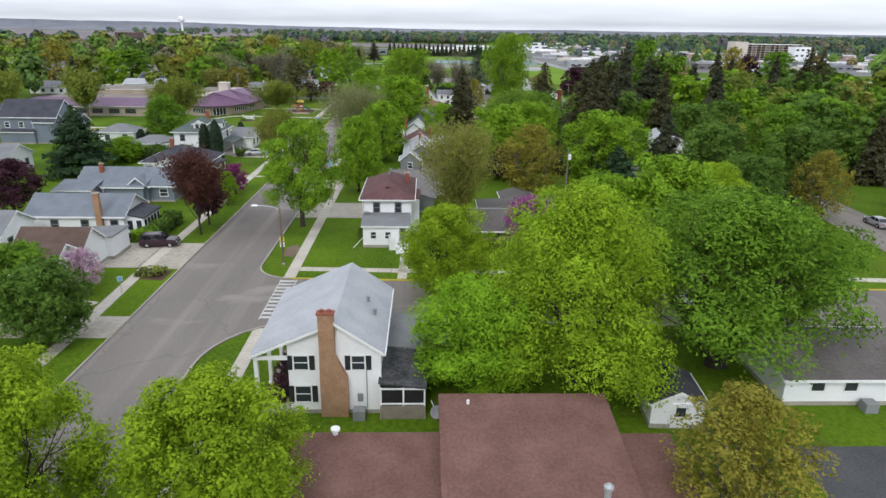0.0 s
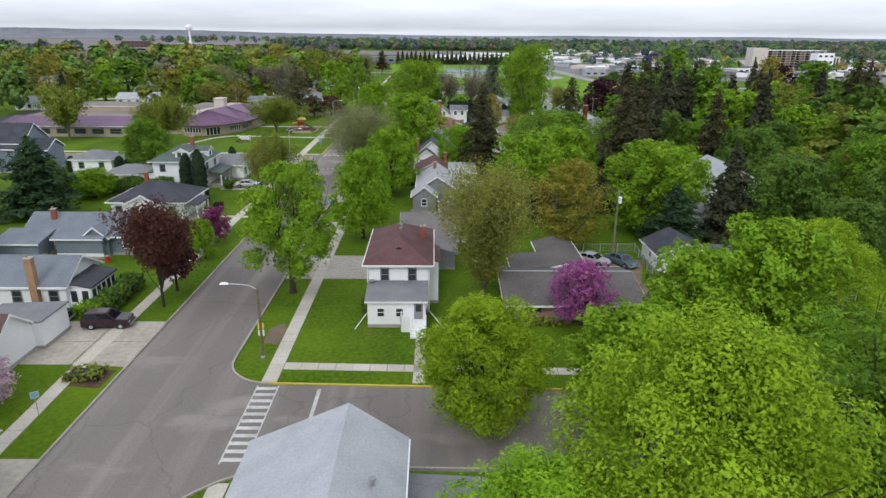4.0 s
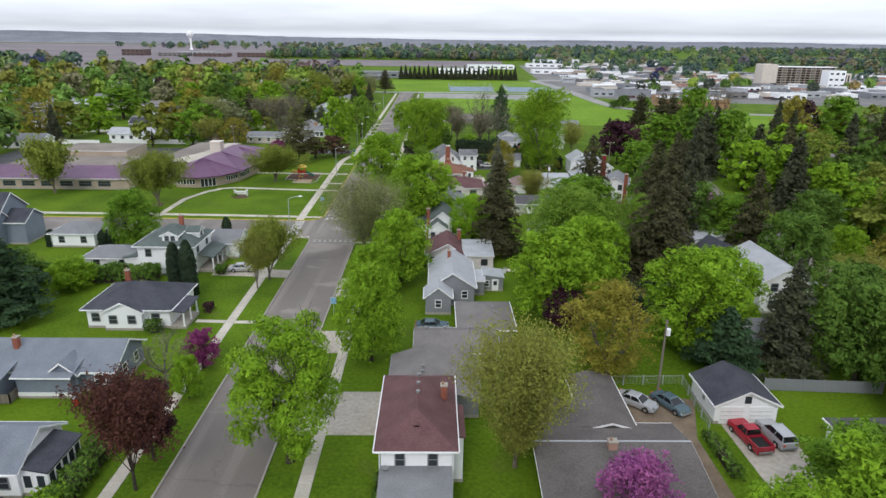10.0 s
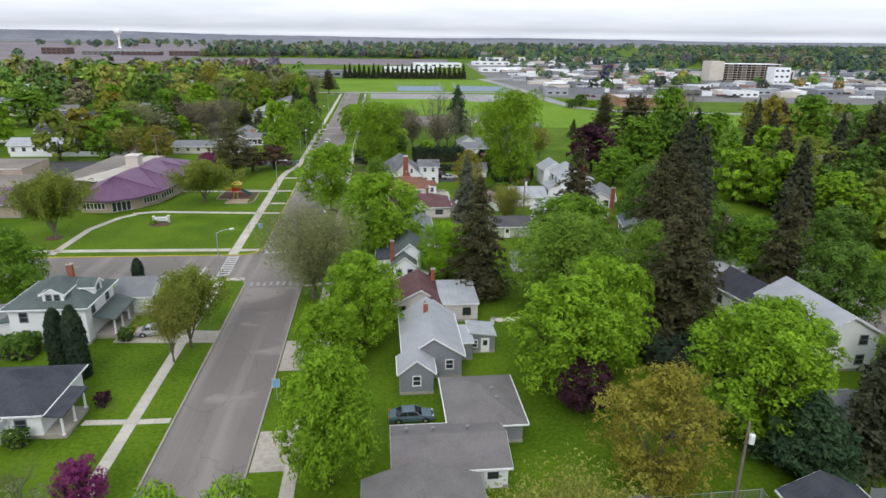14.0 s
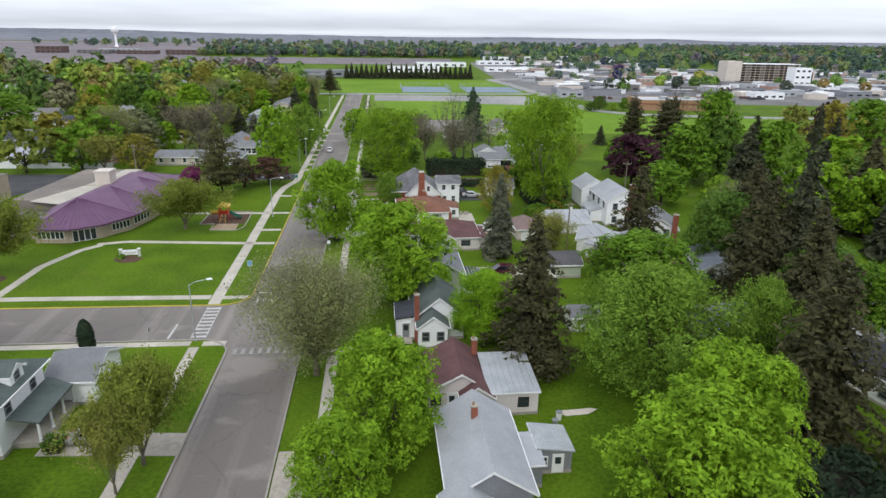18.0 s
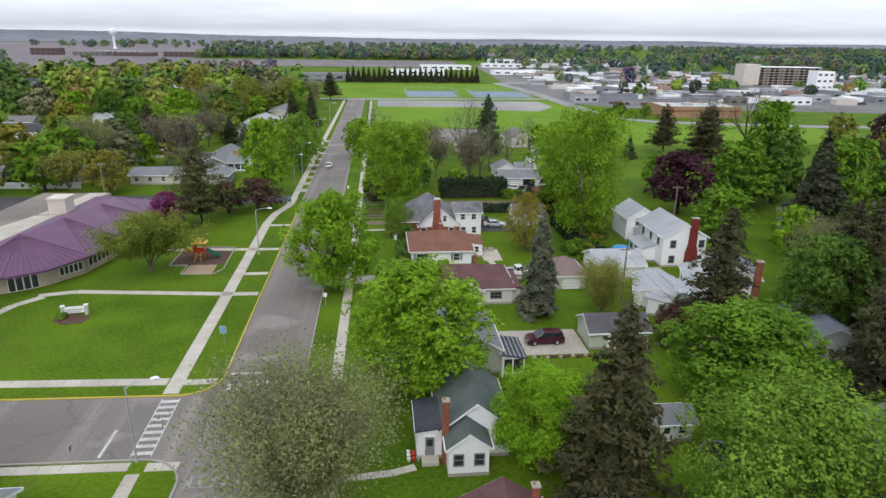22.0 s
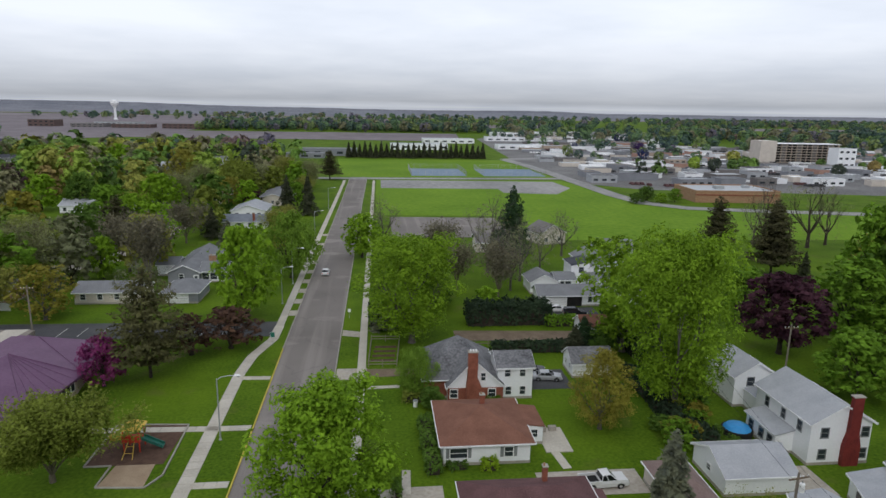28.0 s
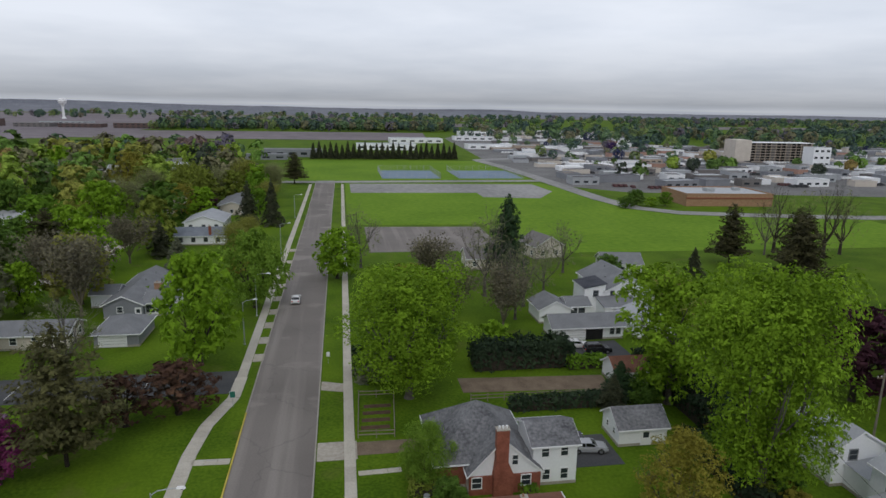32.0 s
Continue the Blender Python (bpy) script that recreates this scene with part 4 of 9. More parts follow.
    tagged(part(nm, Geo().box(b[0], b[1], .03, b[2], b[3], .037), M["paint_white"]), "worn white painted stop line", "road marking", "", "structure")

# ---- houses ----
def window(parent, x, y, z, w, h, face, frame_mat="trim", muntin=True, shutters=None):
    """A framed window on a wall that faces S, N, E or W, proud of the wall; (x, y, z) is the sill's middle."""
    turn = {"S": 0, "E": 90, "N": 180, "W": 270}[face]
    g = Geo()
    t, d = 0.09, 0.07
    o = [(-w / 2 - t * 1.3, -t * 1.4), (w / 2 + t * 1.3, -t * 1.4), (w / 2 + t, h + t * 1.3), (-w / 2 - t, h + t * 1.3)]
    n = [(-w / 2, 0), (w / 2, 0), (w / 2, h), (-w / 2, h)]
    g.add([(u, -d, v) for u, v in o] + [(u, -d, v) for u, v in n] + [(u, 0.01, v) for u, v in o] + [(u, 0.01, v) for u, v in n],
          [q for i in range(4) for j in ((i + 1) % 4,) for q in ((i, j, 4 + j, 4 + i), (8 + i, 8 + j, j, i), (4 + i, 4 + j, 12 + j, 12 + i), (12 + i, 12 + j, 8 + j, 8 + i))])
    if muntin:
        g.box(-w / 2 - .01, -d * 0.7, h * 0.48, w / 2, 0.01, h * 0.48 + 0.06)
    fr = part("window", g, M[frame_mat], parent, at=pose(x, y, z, 0, 0, turn))
    part("pane", Geo().box(-w / 2, -0.025, 0, w / 2, 0.012, h), M["glass"], fr)
    if shutters:
        for s in (-1, 1):
            part("shutter", Geo().box(s * (w / 2 + t + 0.22) - 0.2, -0.05, -0.03, s * (w / 2 + t + 0.22) + 0.2, 0.01, h + 0.03), M[shutters], fr)
    return fr


def door(parent, x, y, z, w, h, face, material="trim"):
    turn = {"S": 0, "E": 90, "N": 180, "W": 270}[face]
    g = Geo().box(-w / 2, -0.05, 0, w / 2, 0.01, h)
    ob = part("door", g, M[material], parent, at=pose(x, y, z, 0, 0, turn))
    fr = Geo().box(-w / 2 - 0.1, -0.08, 0, -w / 2, 0.01, h + 0.1).box(w / 2, -0.08, 0, w / 2 + 0.1, 0.01, h + 0.1).box(-w / 2, -0.08, h, w / 2, 0.01, h + 0.1)
    part("door_frame", fr, M["trim"], ob)
    if w > 2:
        lines = Geo()
        for k in range(1, 4):
            lines.box(-w / 2, -0.056, h * k / 4 - 0.02, w / 2, -0.045, h * k / 4 + 0.02)
        part("door_joint", lines, M["trim_gray"], ob)
    else:
        part("door_pane", Geo().box(-w * 0.32, -0.06, h * 0.5, w * 0.32, -0.045, h * 0.88), M["glass"], ob)
    return ob


def block(root, x0, y0, x1, y1, h, rise, roof, wall="siding_white", cover="roof_gray", over=0.45, z0=0.0, ridge=None, base=True, thick=0.16, trim="trim"):
    """Walls and roof of one body of a house. roof: 'gx' or 'gy' (gable, ridge along x or y), 'hx' or 'hy' (hip), 'flat', 'sS', 'sN', 'sE', 'sW' (sloping down that way)."""
    g = Geo()
    W, R, F, B = M[wall], M[cover], [], []
    rg = Geo()
    e, o = h + z0, over
    if roof[0] == "g":
        if roof == "gy":
            mx = (x0 + x1) / 2 if ridge is None else ridge
            prof = [(x0, z0), (x1, z0), (x1, e), (mx, e + rise), (x0, e)]
            g.add([(x, y0, z) for x, z in prof] + [(x, y1, z) for x, z in prof], [(0, 1, 2, 3, 4), (9, 8, 7, 6, 5)] + [(i, i + 5, (i + 1) % 5 + 5, (i + 1) % 5) for i in range(5)])
            kl, kr = rise / (mx - x0), rise / (x1 - mx)
            c = thick
            rg.slab([(x0 - o, y0 - o, e - o * kl + c), (mx, y0 - o, e + rise + c), (mx, y1 + o, e + rise + c), (x0 - o, y1 + o, e - o * kl + c)], c)
            rg.slab([(mx, y0 - o, e + rise + c), (x1 + o, y0 - o, e - o * kr + c), (x1 + o, y1 + o, e - o * kr + c), (mx, y1 + o, e + rise + c)], c)
            line = [(x0 - o, e - o * kl), (mx, e + rise), (x1 + o, e - o * kr)]
            for yy in (y0 - o - 0.03, y1 + o + 0.005):
                B.append(Geo().add([(x, yy + q, z + w) for q in (0, 0.025) for w in (-0.1, c - 0.02) for x, z in line],
                                   [(0, 1, 4, 3), (1, 2, 5, 4), (9, 10, 7, 6), (10, 11, 8, 7), (0, 6, 7, 1), (1, 7, 8, 2), (3, 4, 10, 9), (4, 5, 11, 10), (0, 3, 9, 6), (2, 8, 11, 5)]))
            F += [Geo().box(x0 - o - 0.1, y0 - o, e - o * kl - 0.06, x0 - o - 0.004, y1 + o, e - o * kl + c - 0.02), Geo().box(x1 + o + 0.004, y0 - o, e - o * kr - 0.06, x1 + o + 0.1, y1 + o, e - o * kr + c - 0.02)]
        else:
            my = (y0 + y1) / 2 if ridge is None else ridge
            prof = [(y0, z0), (y1, z0), (y1, e), (my, e + rise), (y0, e)]
            g.add([(x0, y, z) for y, z in prof] + [(x1, y, z) for y, z in prof], [(4, 3, 2, 1, 0), (5, 6, 7, 8, 9)] + [((i + 1) % 5, (i + 1) % 5 + 5, i + 5, i) for i in range(5)])
            ks, kn = rise / (my - y0), rise / (y1 - my)
            c = thick
            rg.slab([(x0 - o, y0 - o, e - o * ks + c), (x1 + o, y0 - o, e - o * ks + c), (x1 + o, my, e + rise + c), (x0 - o, my, e + rise + c)], c)
            rg.slab([(x0 - o, my, e + rise + c), (x1 + o, my, e + rise + c), (x1 + o, y1 + o, e - o * kn + c), (x0 - o, y1 + o, e - o * kn + c)], c)
            line = [(y0 - o, e - o * ks), (my, e + rise), (y1 + o, e - o * kn)]
            for xx in (x0 - o - 0.03, x1 + o + 0.005):
                B.append(Geo().add([(xx + q, y, z + w) for q in (0, 0.025) for w in (-0.1, c - 0.02) for y, z in line],
                                   [(3, 4, 1, 0), (4, 5, 2, 1), (6, 7, 10, 9), (7, 8, 11, 10), (1, 7, 6, 0), (2, 8, 7, 1), (9, 10, 4, 3), (10, 11, 5, 4), (6, 9, 3, 0), (5, 11, 8, 2)]))
            F += [Geo().box(x0 - o, y0 - o - 0.1, e - o * ks - 0.06, x1 + o, y0 - o - 0.004, e - o * ks + c - 0.02), Geo().box(x0 - o, y1 + o + 0.004, e - o * kn - 0.06, x1 + o, y1 + o + 0.1, e - o * kn + c - 0.02)]
    elif roof[0] == "h":
        g.box(x0, y0, z0, x1, y1, e)
        a0, b0, a1, b1 = x0 - o, y0 - o, x1 + o, y1 + o
        zt, zl = e + rise, e + 0.02
        if roof == "hy":
            ins = min((a1 - a0) / 2, (b1 - b0) / 2 - 0.02)
            mx = (a0 + a1) / 2
            p, q = (mx, b0 + ins, zt), (mx, b1 - ins, zt)
            cs = [(a0, b0, zl), (a1, b0, zl), (a1, b1, zl), (a0, b1, zl)]
            rg.add(cs + [p, q] + [(x, y, z - 0.14) for x, y, z in cs], [(0, 1, 4), (1, 2, 5, 4), (2, 3, 5), (3, 0, 4, 5), (9, 8, 7, 6), (0, 6, 7, 1), (1, 7, 8, 2), (2, 8, 9, 3), (3, 9, 6, 0)])
        else:
            ins = min((b1 - b0) / 2, (a1 - a0) / 2 - 0.02)
            my = (b0 + b1) / 2
            p, q = (a0 + ins, my, zt), (a1 - ins, my, zt)
            cs = [(a0, b0, zl), (a1, b0, zl), (a1, b1, zl), (a0, b1, zl)]
            rg.add(cs + [p, q] + [(x, y, z - 0.14) for x, y, z in cs], [(0, 1, 5, 4), (1, 2, 5), (2, 3, 4, 5), (3, 0, 4), (9, 8, 7, 6), (0, 6, 7, 1), (1, 7, 8, 2), (2, 8, 9, 3), (3, 9, 6, 0)])
        F += [Geo().box(a0, b0 - 0.1, zl - 0.17, a1, b0 - 0.004, zl - 0.01), Geo().box(a0 - 0.1, b0, zl - 0.17, a0 - 0.004, b1, zl - 0.01), Geo().box(a1 + 0.004, b0, zl - 0.17, a1 + 0.1, b1, zl - 0.01)]
    else:
        drop = {"flat": (0, 0, 0, 0), "sS": (0, 0, 1, 1), "sN": (1, 1, 0, 0), "sW": (0, 1, 1, 0), "sE": (1, 0, 0, 1)}[roof]
        tops = [(x0, y0, e + rise * drop[0]), (x1, y0, e + rise * drop[1]), (x1, y1, e + rise * drop[2]), (x0, y1, e + rise * drop[3])]
        g.add([(x0, y0, z0), (x1, y0, z0), (x1, y1, z0), (x0, y1, z0)] + tops, [(3, 2, 1, 0), (4, 5, 6, 7), (0, 1, 5, 4), (1, 2, 6, 5), (2, 3, 7, 6), (3, 0, 4, 7)])
        cs = [(x + o * (1 if k in (1, 2) else -1), y + o * (1 if k > 1 else -1), z + thick) for k, (x, y, z) in enumerate(tops)]
        rg.slab(cs, thick)
        F.append(Geo().box(x0 - o, y0 - o - 0.06, tops[0][2] - 0.05, x1 + o, y0 - o - 0.004, tops[0][2] + thick - 0.03)) if abs(tops[0][2] - tops[1][2]) < 0.01 else F.append(Geo().box(x0 - o - 0.06, y0 - o, min(tops[0][2], tops[3][2]) - 0.05, x0 - o - 0.004, y1 + o, min(tops[0][2], tops[3][2]) + thick - 0.03))
    part("wall", g, W, root)
    part("roof", rg, R, root)
    for board in F:
        part("fascia", board, M[trim], root)
    for board in B:
        part("bargeboard", board, M[trim], root)
    if base:
        part("foundation", Geo().box(x0 - 0.04, y0 - 0.04, z0 - 0.05, x1 + 0.04, y1 + 0.04, z0 + 0.35), M["kerb"], root)


def chimney(root, x, y, z0, z1, w=0.7, d=0.6, material="brick"):
    ob = part("chimney", Geo().box(x - w / 2, y - d / 2, z0, x + w / 2, y + d / 2, z1), M[material], root)
    part("cap", Geo().box(x - w / 2 - 0.06, y - d / 2 - 0.06, z1, x + w / 2 + 0.06, y + d / 2 + 0.06, z1 + 0.12), M["kerb"], ob)
    part("flue", Geo().tube((x - w * 0.2, y, z1 + 0.1), (x - w * 0.2, y, z1 + 0.4), 0.12, 0.1), M["brick_tan"], ob)
    return ob


def vents(root, pts):
    for x, y, z in pts:
        part("roof_vent", Geo().tube((x, y, z - 0.1), (x, y, z + 0.25), 0.12).tube((x, y, z + 0.25), (x, y, z + 0.33), 0.2), M["trim_gray"], root)


def steps(root, x0, x1, y, n, z, rail=True, out=-1):
    """A flight down from height z, going out to smaller y (out = -1)."""
    for k in range(n):
        part("step", Geo().box(x0, min(y + out * 0.28 * k, y + out * 0.28 * (k + 1)), 0, x1, max(y + out * 0.28 * k, y + out * 0.28 * (k + 1)), z * (1 - k / n)), M["trim"], root)
    if rail:
        yb = y + out * 0.28 * n
        for x in (x0, x1):
            g = Geo().tube((x, y, z + 0.9), (x, yb, 0.95), 0.05, n=6).tube((x, y, 0), (x, y, z + 0.95), 0.06, n=6).tube((x, yb, 0), (x, yb, 1.0), 0.06, n=6)
            for k in range(1, n):
                yy = y + out * 0.28 * k
                g.tube((x, yy, z * (1 - k / n)), (x, yy, z * (1 - k / n) + 0.92), 0.03, n=5)
            part("rail", g, M["trim"], root)


def house(name, x, y, rot, label, category="house"):
    return thing(name, pose(x, y, 0, 0, 0, rot), label, category)


# ---- vehicles ----
CAR = {}


def car_meshes(kind, paint):
    """Body by side sections, with shoulders, glasshouse and wheel arches; x is the car's length."""
    prof = {
        "sedan": dict(L=4.75, W=1.8, deck=[(-2.37, .55), (-2.3, .88), (-1.55, .95), (1.05, .95), (2.1, .82), (2.37, .58)], top=[(-1.62, .94), (-1.0, 1.40), (0.35, 1.43), (1.1, .94)]),
        "pickup": dict(L=5.5, W=1.95, deck=[(-2.75, .62), (-2.73, .74), (-.62, .74), (-.58, 1.04), (1.25, 1.04), (2.55, .98), (2.75, .65)], top=[(-.56, 1.03), (-.42, 1.68), (.55, 1.72), (1.3, 1.03)]),
        "van": dict(L=5.0, W=1.95, deck=[(-2.5, .55), (-2.47, 1.02), (-2.3, 1.08), (1.2, 1.06), (2.25, .92), (2.5, .6)], top=[(-2.38, 1.06), (-2.15, 1.72), (0.3, 1.76), (1.35, 1.04)]),
        "suv": dict(L=4.75, W=1.9, deck=[(-2.37, .6), (-2.35, 1.05), (-2.2, 1.1), (0.95, 1.08), (2.15, 1.0), (2.37, .65)], top=[(-2.25, 1.08), (-2.0, 1.68), (0.2, 1.72), (1.05, 1.06)]),
    }[kind]
    W, L = prof["W"], prof["L"]
    body = Geo()
    rows = [(-L / 2, .32, prof["deck"][0][1])] + [(x, .28, z) for x, z in prof["deck"][1:-1]] + [(L / 2, .32, prof["deck"][-1][1])]
    vs = []
    for k, (x, zl, zu) in enumerate(rows):
        w = W / 2 * (0.86 if k in (0, len(rows) - 1) else 1.0)
        vs += [(x, -w * .96, zl), (x, -w, (zl + zu) * .55), (x, -w * .9, zu), (x, w * .9, zu), (x, w, (zl + zu) * .55), (x, w * .96, zl)]
    fs = []
    for k in range(len(rows) - 1):
        for i in range(6):
            fs.append((k * 6 + i, (k + 1) * 6 + i, (k + 1) * 6 + (i + 1) % 6, k * 6 + (i + 1) % 6))
    fs += [(0, 1, 2, 3, 4, 5), tuple(reversed([(len(rows) - 1) * 6 + i for i in range(6)]))]
    body.add(vs, fs)
    cab, roof = Geo(), Geo()
    (a, az), (b, bz), (c, cz), (d, dz) = prof["top"]
    wl, wt = W / 2 * .89, W / 2 * .72
    cab.add([(a, -wl, az), (d, -wl, dz), (d, wl, dz), (a, wl, az), (b, -wt, bz - .04), (c, -wt, cz - .04), (c, wt, cz - .04), (b, wt, bz - .04)],
            [(3, 2, 1, 0), (4, 5, 6, 7), (0, 1, 5, 4), (1, 2, 6, 5), (2, 3, 7, 6), (3, 0, 4, 7)])
    roof.add([(b - .05, -wt - .02, bz - .06), (c + .05, -wt - .02, cz - .06), (c + .05, wt + .02, cz - .06), (b - .05, wt + .02, bz - .06), (b + .1, -wt * .86, bz + .02), (c - .1, -wt * .86, cz + .02), (c - .1, wt * .86, cz + .02), (b + .1, wt * .86, bz + .02)],
             [(3, 2, 1, 0), (4, 5, 6, 7), (0, 1, 5, 4), (1, 2, 6, 5), (2, 3, 7, 6), (3, 0, 4, 7)])
    pillars = []
    for s in (-1, 1):
        for f in ((a + .02, az, b + .02, bz - .05), ((a + d) / 2 - .12, (az + dz) / 2, (b + c) / 2 - .1, bz - .05), (d - .03, dz, c - .02, cz - .05)):
            pillars.append(Geo().tube((f[0], s * (wl + .012), f[1]), (f[2], s * (wt + .012), f[3]), .045, n=4).mesh("pillar", paint))
    tyre = Geo().tube((0, -.11, 0), (0, .11, 0), .33, n=16)
    rim = Geo().tube((0, -.125, 0), (0, .125, 0), .2, n=12)
    arch = Geo().tube((0, -.05, .03), (0, .05, .03), .41, n=14)
    return dict(body=body.mesh("body", paint), cab=cab.mesh("glasshouse", M["carglass"]), roof=roof.mesh("roof", paint), tyre=tyre.mesh("tyre", M["tyre"]), rim=rim.mesh("rim", M["chrome"]), arch=arch.mesh("wheel_arch", M["dark"]), L=L, W=W, pillars=pillars)


def car(kind, paint, x, y, rot, label, name="car"):
    key = (kind, paint)
    if key not in CAR:
        CAR[key] = car_meshes(kind, M[paint])
    c = CAR[key]
    root = thing(name, pose(x, y, 0.03, 0, 0, rot), label, "car")
    part("body", c["body"], None, root)
    part("glasshouse", c["cab"], None, root)
    part("roof", c["roof"], None, root)
    for me in c["pillars"]:
        part("pillar", me, None, root)
    L, W = c["L"], c["W"]
    for xx in (-L * .29, L * .31):
        for s in (-1, 1):
            wheel = part("wheel", c["tyre"], None, root, at=pose(xx, s * (W / 2 - .1), .33))
            part("rim", c["rim"], None, wheel)
            part("wheel_arch", c["arch"], None, root, at=pose(xx, s * (W / 2 * .94), .33))
    for s in (-1, 1):
        part("headlight", Geo().box(L / 2 - .2, s * W * .33 - .17, .66, L / 2 - .02, s * W * .33 + .17, .80), M["chrome"], root)
        part("tail_light", Geo().box(-L / 2 - .02, s * W * .36 - .12, .7, -L / 2 + .12, s * W * .36 + .12, .9), M["plastic_red"], root)
        part("mirror", Geo().box(.72, s * (W / 2 + .06) - .09, .98, .9, s * (W / 2 + .06) + .09, 1.12), c["body"].materials[0], root)
    if kind == "pickup":
        for s in (-1, 1):
            part("bed_side", Geo().box(-L / 2 + .02, s * (W / 2 - .06) - .05, .6, -.58, s * (W / 2 - .06) + .05, 1.12), c["body"].materials[0], root)
        part("tailgate", Geo().box(-L / 2 - .02, -W / 2 + .1, .6, -L / 2 + .06, W / 2 - .1, 1.1), c["body"].materials[0], root)
        part("bed_liner", Geo().box(-L / 2 + .08, -W / 2 + .13, .75, -.64, W / 2 - .13, .78), M["dark"], root)
    part("bumper", Geo().box(L / 2 - .1, -W * .4, .34, L / 2 + .06, W * .4, .55), M["trim_gray"], root)
    part("bumper", Geo().box(-L / 2 - .06, -W * .4, .34, -L / 2 + .1, W * .4, .55), M["trim_gray"], root)
    return root


for nm, a, b in (("car_silver", (.42, .43, .45), (.46, .47, .49)), ("car_maroon", (.055, .008, .018), (.065, .010, .022)), ("car_plum", (.035, .016, .024), (.042, .02, .028)), ("car_blue", (.10, .15, .18), (.115, .165, .195)), ("car_black", (.012, .013, .016), (.016, .017, .02)), ("car_white", (.70, .70, .70), (.74, .74, .73)), ("car_red", (.33, .014, .032), (.38, .02, .04))):
    M[nm] = mat(nm + "_paint", a, b, 1.0, 0.25, 0.25 if "silver" in nm or "blue" in nm else 0.0, spec=0.5)


# ---- street furniture ----
def street_lamp(x, y, H, arm, turn, label, sign=None, name="street_lamp", pole="galv"):
    root = thing(name, pose(x, y, 0, 0, 0, turn), label, "street lamp")
    part("base", Geo().lathe(0, 0, [(.2, 0), (.2, .12), (.13, .25)]), M["galv"], root)
    part("pole", Geo().tube((0, 0, .2), (0, 0, H - .3), .1 if pole == "galv" else .14, .065 if pole == "galv" else .1), M[pole], root)
    g = Geo()
    pts = [(0, 0, H - .5), (arm * .25, 0, H - .12), (arm * .6, 0, H), (arm, 0, H + .05)]
    for p, q in zip(pts, pts[1:]):
        g.tube(p, q, .05, .045, 6)
    part("arm", g, M["galv"], root)
    head = part("lamp_head", Geo().add([(arm - .1, -.14, H + .0), (arm + .65, -.18, H - .02), (arm + .75, 0, H), (arm + .65, .18, H - .02), (arm - .1, .14, H), (arm, -.08, H + .16), (arm + .5, -.1, H + .18), (arm + .5, .1, H + .18), (arm, .08, H + .16)],
                                       [(4, 3, 2, 1, 0), (5, 6, 7, 8), (0, 1, 6, 5), (1, 2, 6), (2, 3, 7), (2, 7, 6), (3, 4, 8, 7), (4, 0, 5, 8)]), M["trim"], root)
    part("lens", Geo().lathe(arm + .42, 0, [(.16, H - .1), (.18, H - .03)], 10), M["glass"], head)
    if sign:
        for zc, mt in sign:
            part("sign_plate", Geo().box(-.28, -.09, zc - .3, .28, -.065, zc + .3).box(-.03, -.12, zc - .3, .03, -.09, zc + .3), M[mt], root)
    return root


def sign_post(x, y, turn, w, h, top, material, label, name="street_sign"):
    root = thing(name, pose(x, y, 0, 0, 0, turn), label, "sign")
    part("post", Geo().tube((0, 0, 0), (0, 0, top), .035, n=6), M["galv"], root)
    part("plate", Geo().box(-w / 2, -.06, top - h, w / 2, -.037, top), M[material], root)
    part("border", Geo().box(-w / 2 - .03, -.05, top - h - .03, w / 2 + .03, -.04, top + .03), M["trim"], root)
    return root


def utility_pole(x, y, H, turn, label, transformer=True, crossarm=True):
    root = thing("utility_pole", pose(x, y, 0, 0, 0, turn), label, "utility pole")
    part("pole", Geo().tube((0, 0, -.05), (0, 0, H), .16, .11), M["wood_gray"], root)
    arm = part("crossarm", Geo().box(-1.1, -.13, H - .62, 1.1, -.01, H - .48), M["wood_pole"], root) if crossarm else None
    for k in (-1.0, -.45, .45, 1.0) if crossarm else ():
        part("insulator", Geo().lathe(k, -.07, [(.03, H - .48), (.06, H - .4), (.05, H - .3)], 8), M["trim"], arm)
    if transformer:
        can = part("transformer", Geo().lathe(.1, -.42, [(.05, H - 1.75), (.24, H - 1.72), (.24, H - .95), (.18, H - .85), (.05, H - .82)], 14), M["trim"], root)
        part("bushing", Geo().tube((.1, -.42, H - .85), (.1, -.42, H - .6), .05, n=8), M["trim_gray"], can)
    return root


def wire(name, a, b, sag, r=0.02):
    ring, vs, fs = ((0, r), (r, 0), (0, -r), (-r, 0)), [], []
    across = (Vector(b) - Vector(a)).cross(Vector((0, 0, 1))).normalized()
    for k in range(13):
        f = k / 12
        p = Vector(a).lerp(Vector(b), f) - Vector((0, 0, sag * 4 * f * (1 - f)))
        vs += [p + across * u + Vector((0, 0, v)) for u, v in ring]
        if k:
            fs += [(4 * k - 4 + i, 4 * k - 4 + (i + 1) % 4, 4 * k + (i + 1) % 4, 4 * k + i) for i in range(4)]
    g = Geo().add(vs, fs + [(3, 2, 1, 0), (48, 49, 50, 51)])
    return tagged(part(name, g, M["tyre"]), "thin black overhead cable between poles", "cable")


def hedge(name, x0, y0, x1, y1, h, leaf, label, rng, size=0.28, dens=26):
    """Clipped foliage over a solid dark box standing for the hedge's shaded inside."""
    w, d = x1 - x0, y1 - y0
    root = thing(name, pose(x0, y0, 0), label, "hedge")
    part("inner_wood", Geo().box(.2, .2, 0, w - .2, d - .2, h * .7), M["bark"], root)
    n = int(dens * (w * d + 2 * h * (w + d)))
    f = rng.uniform(size=n) * (w * d + 2 * h * (w + d))
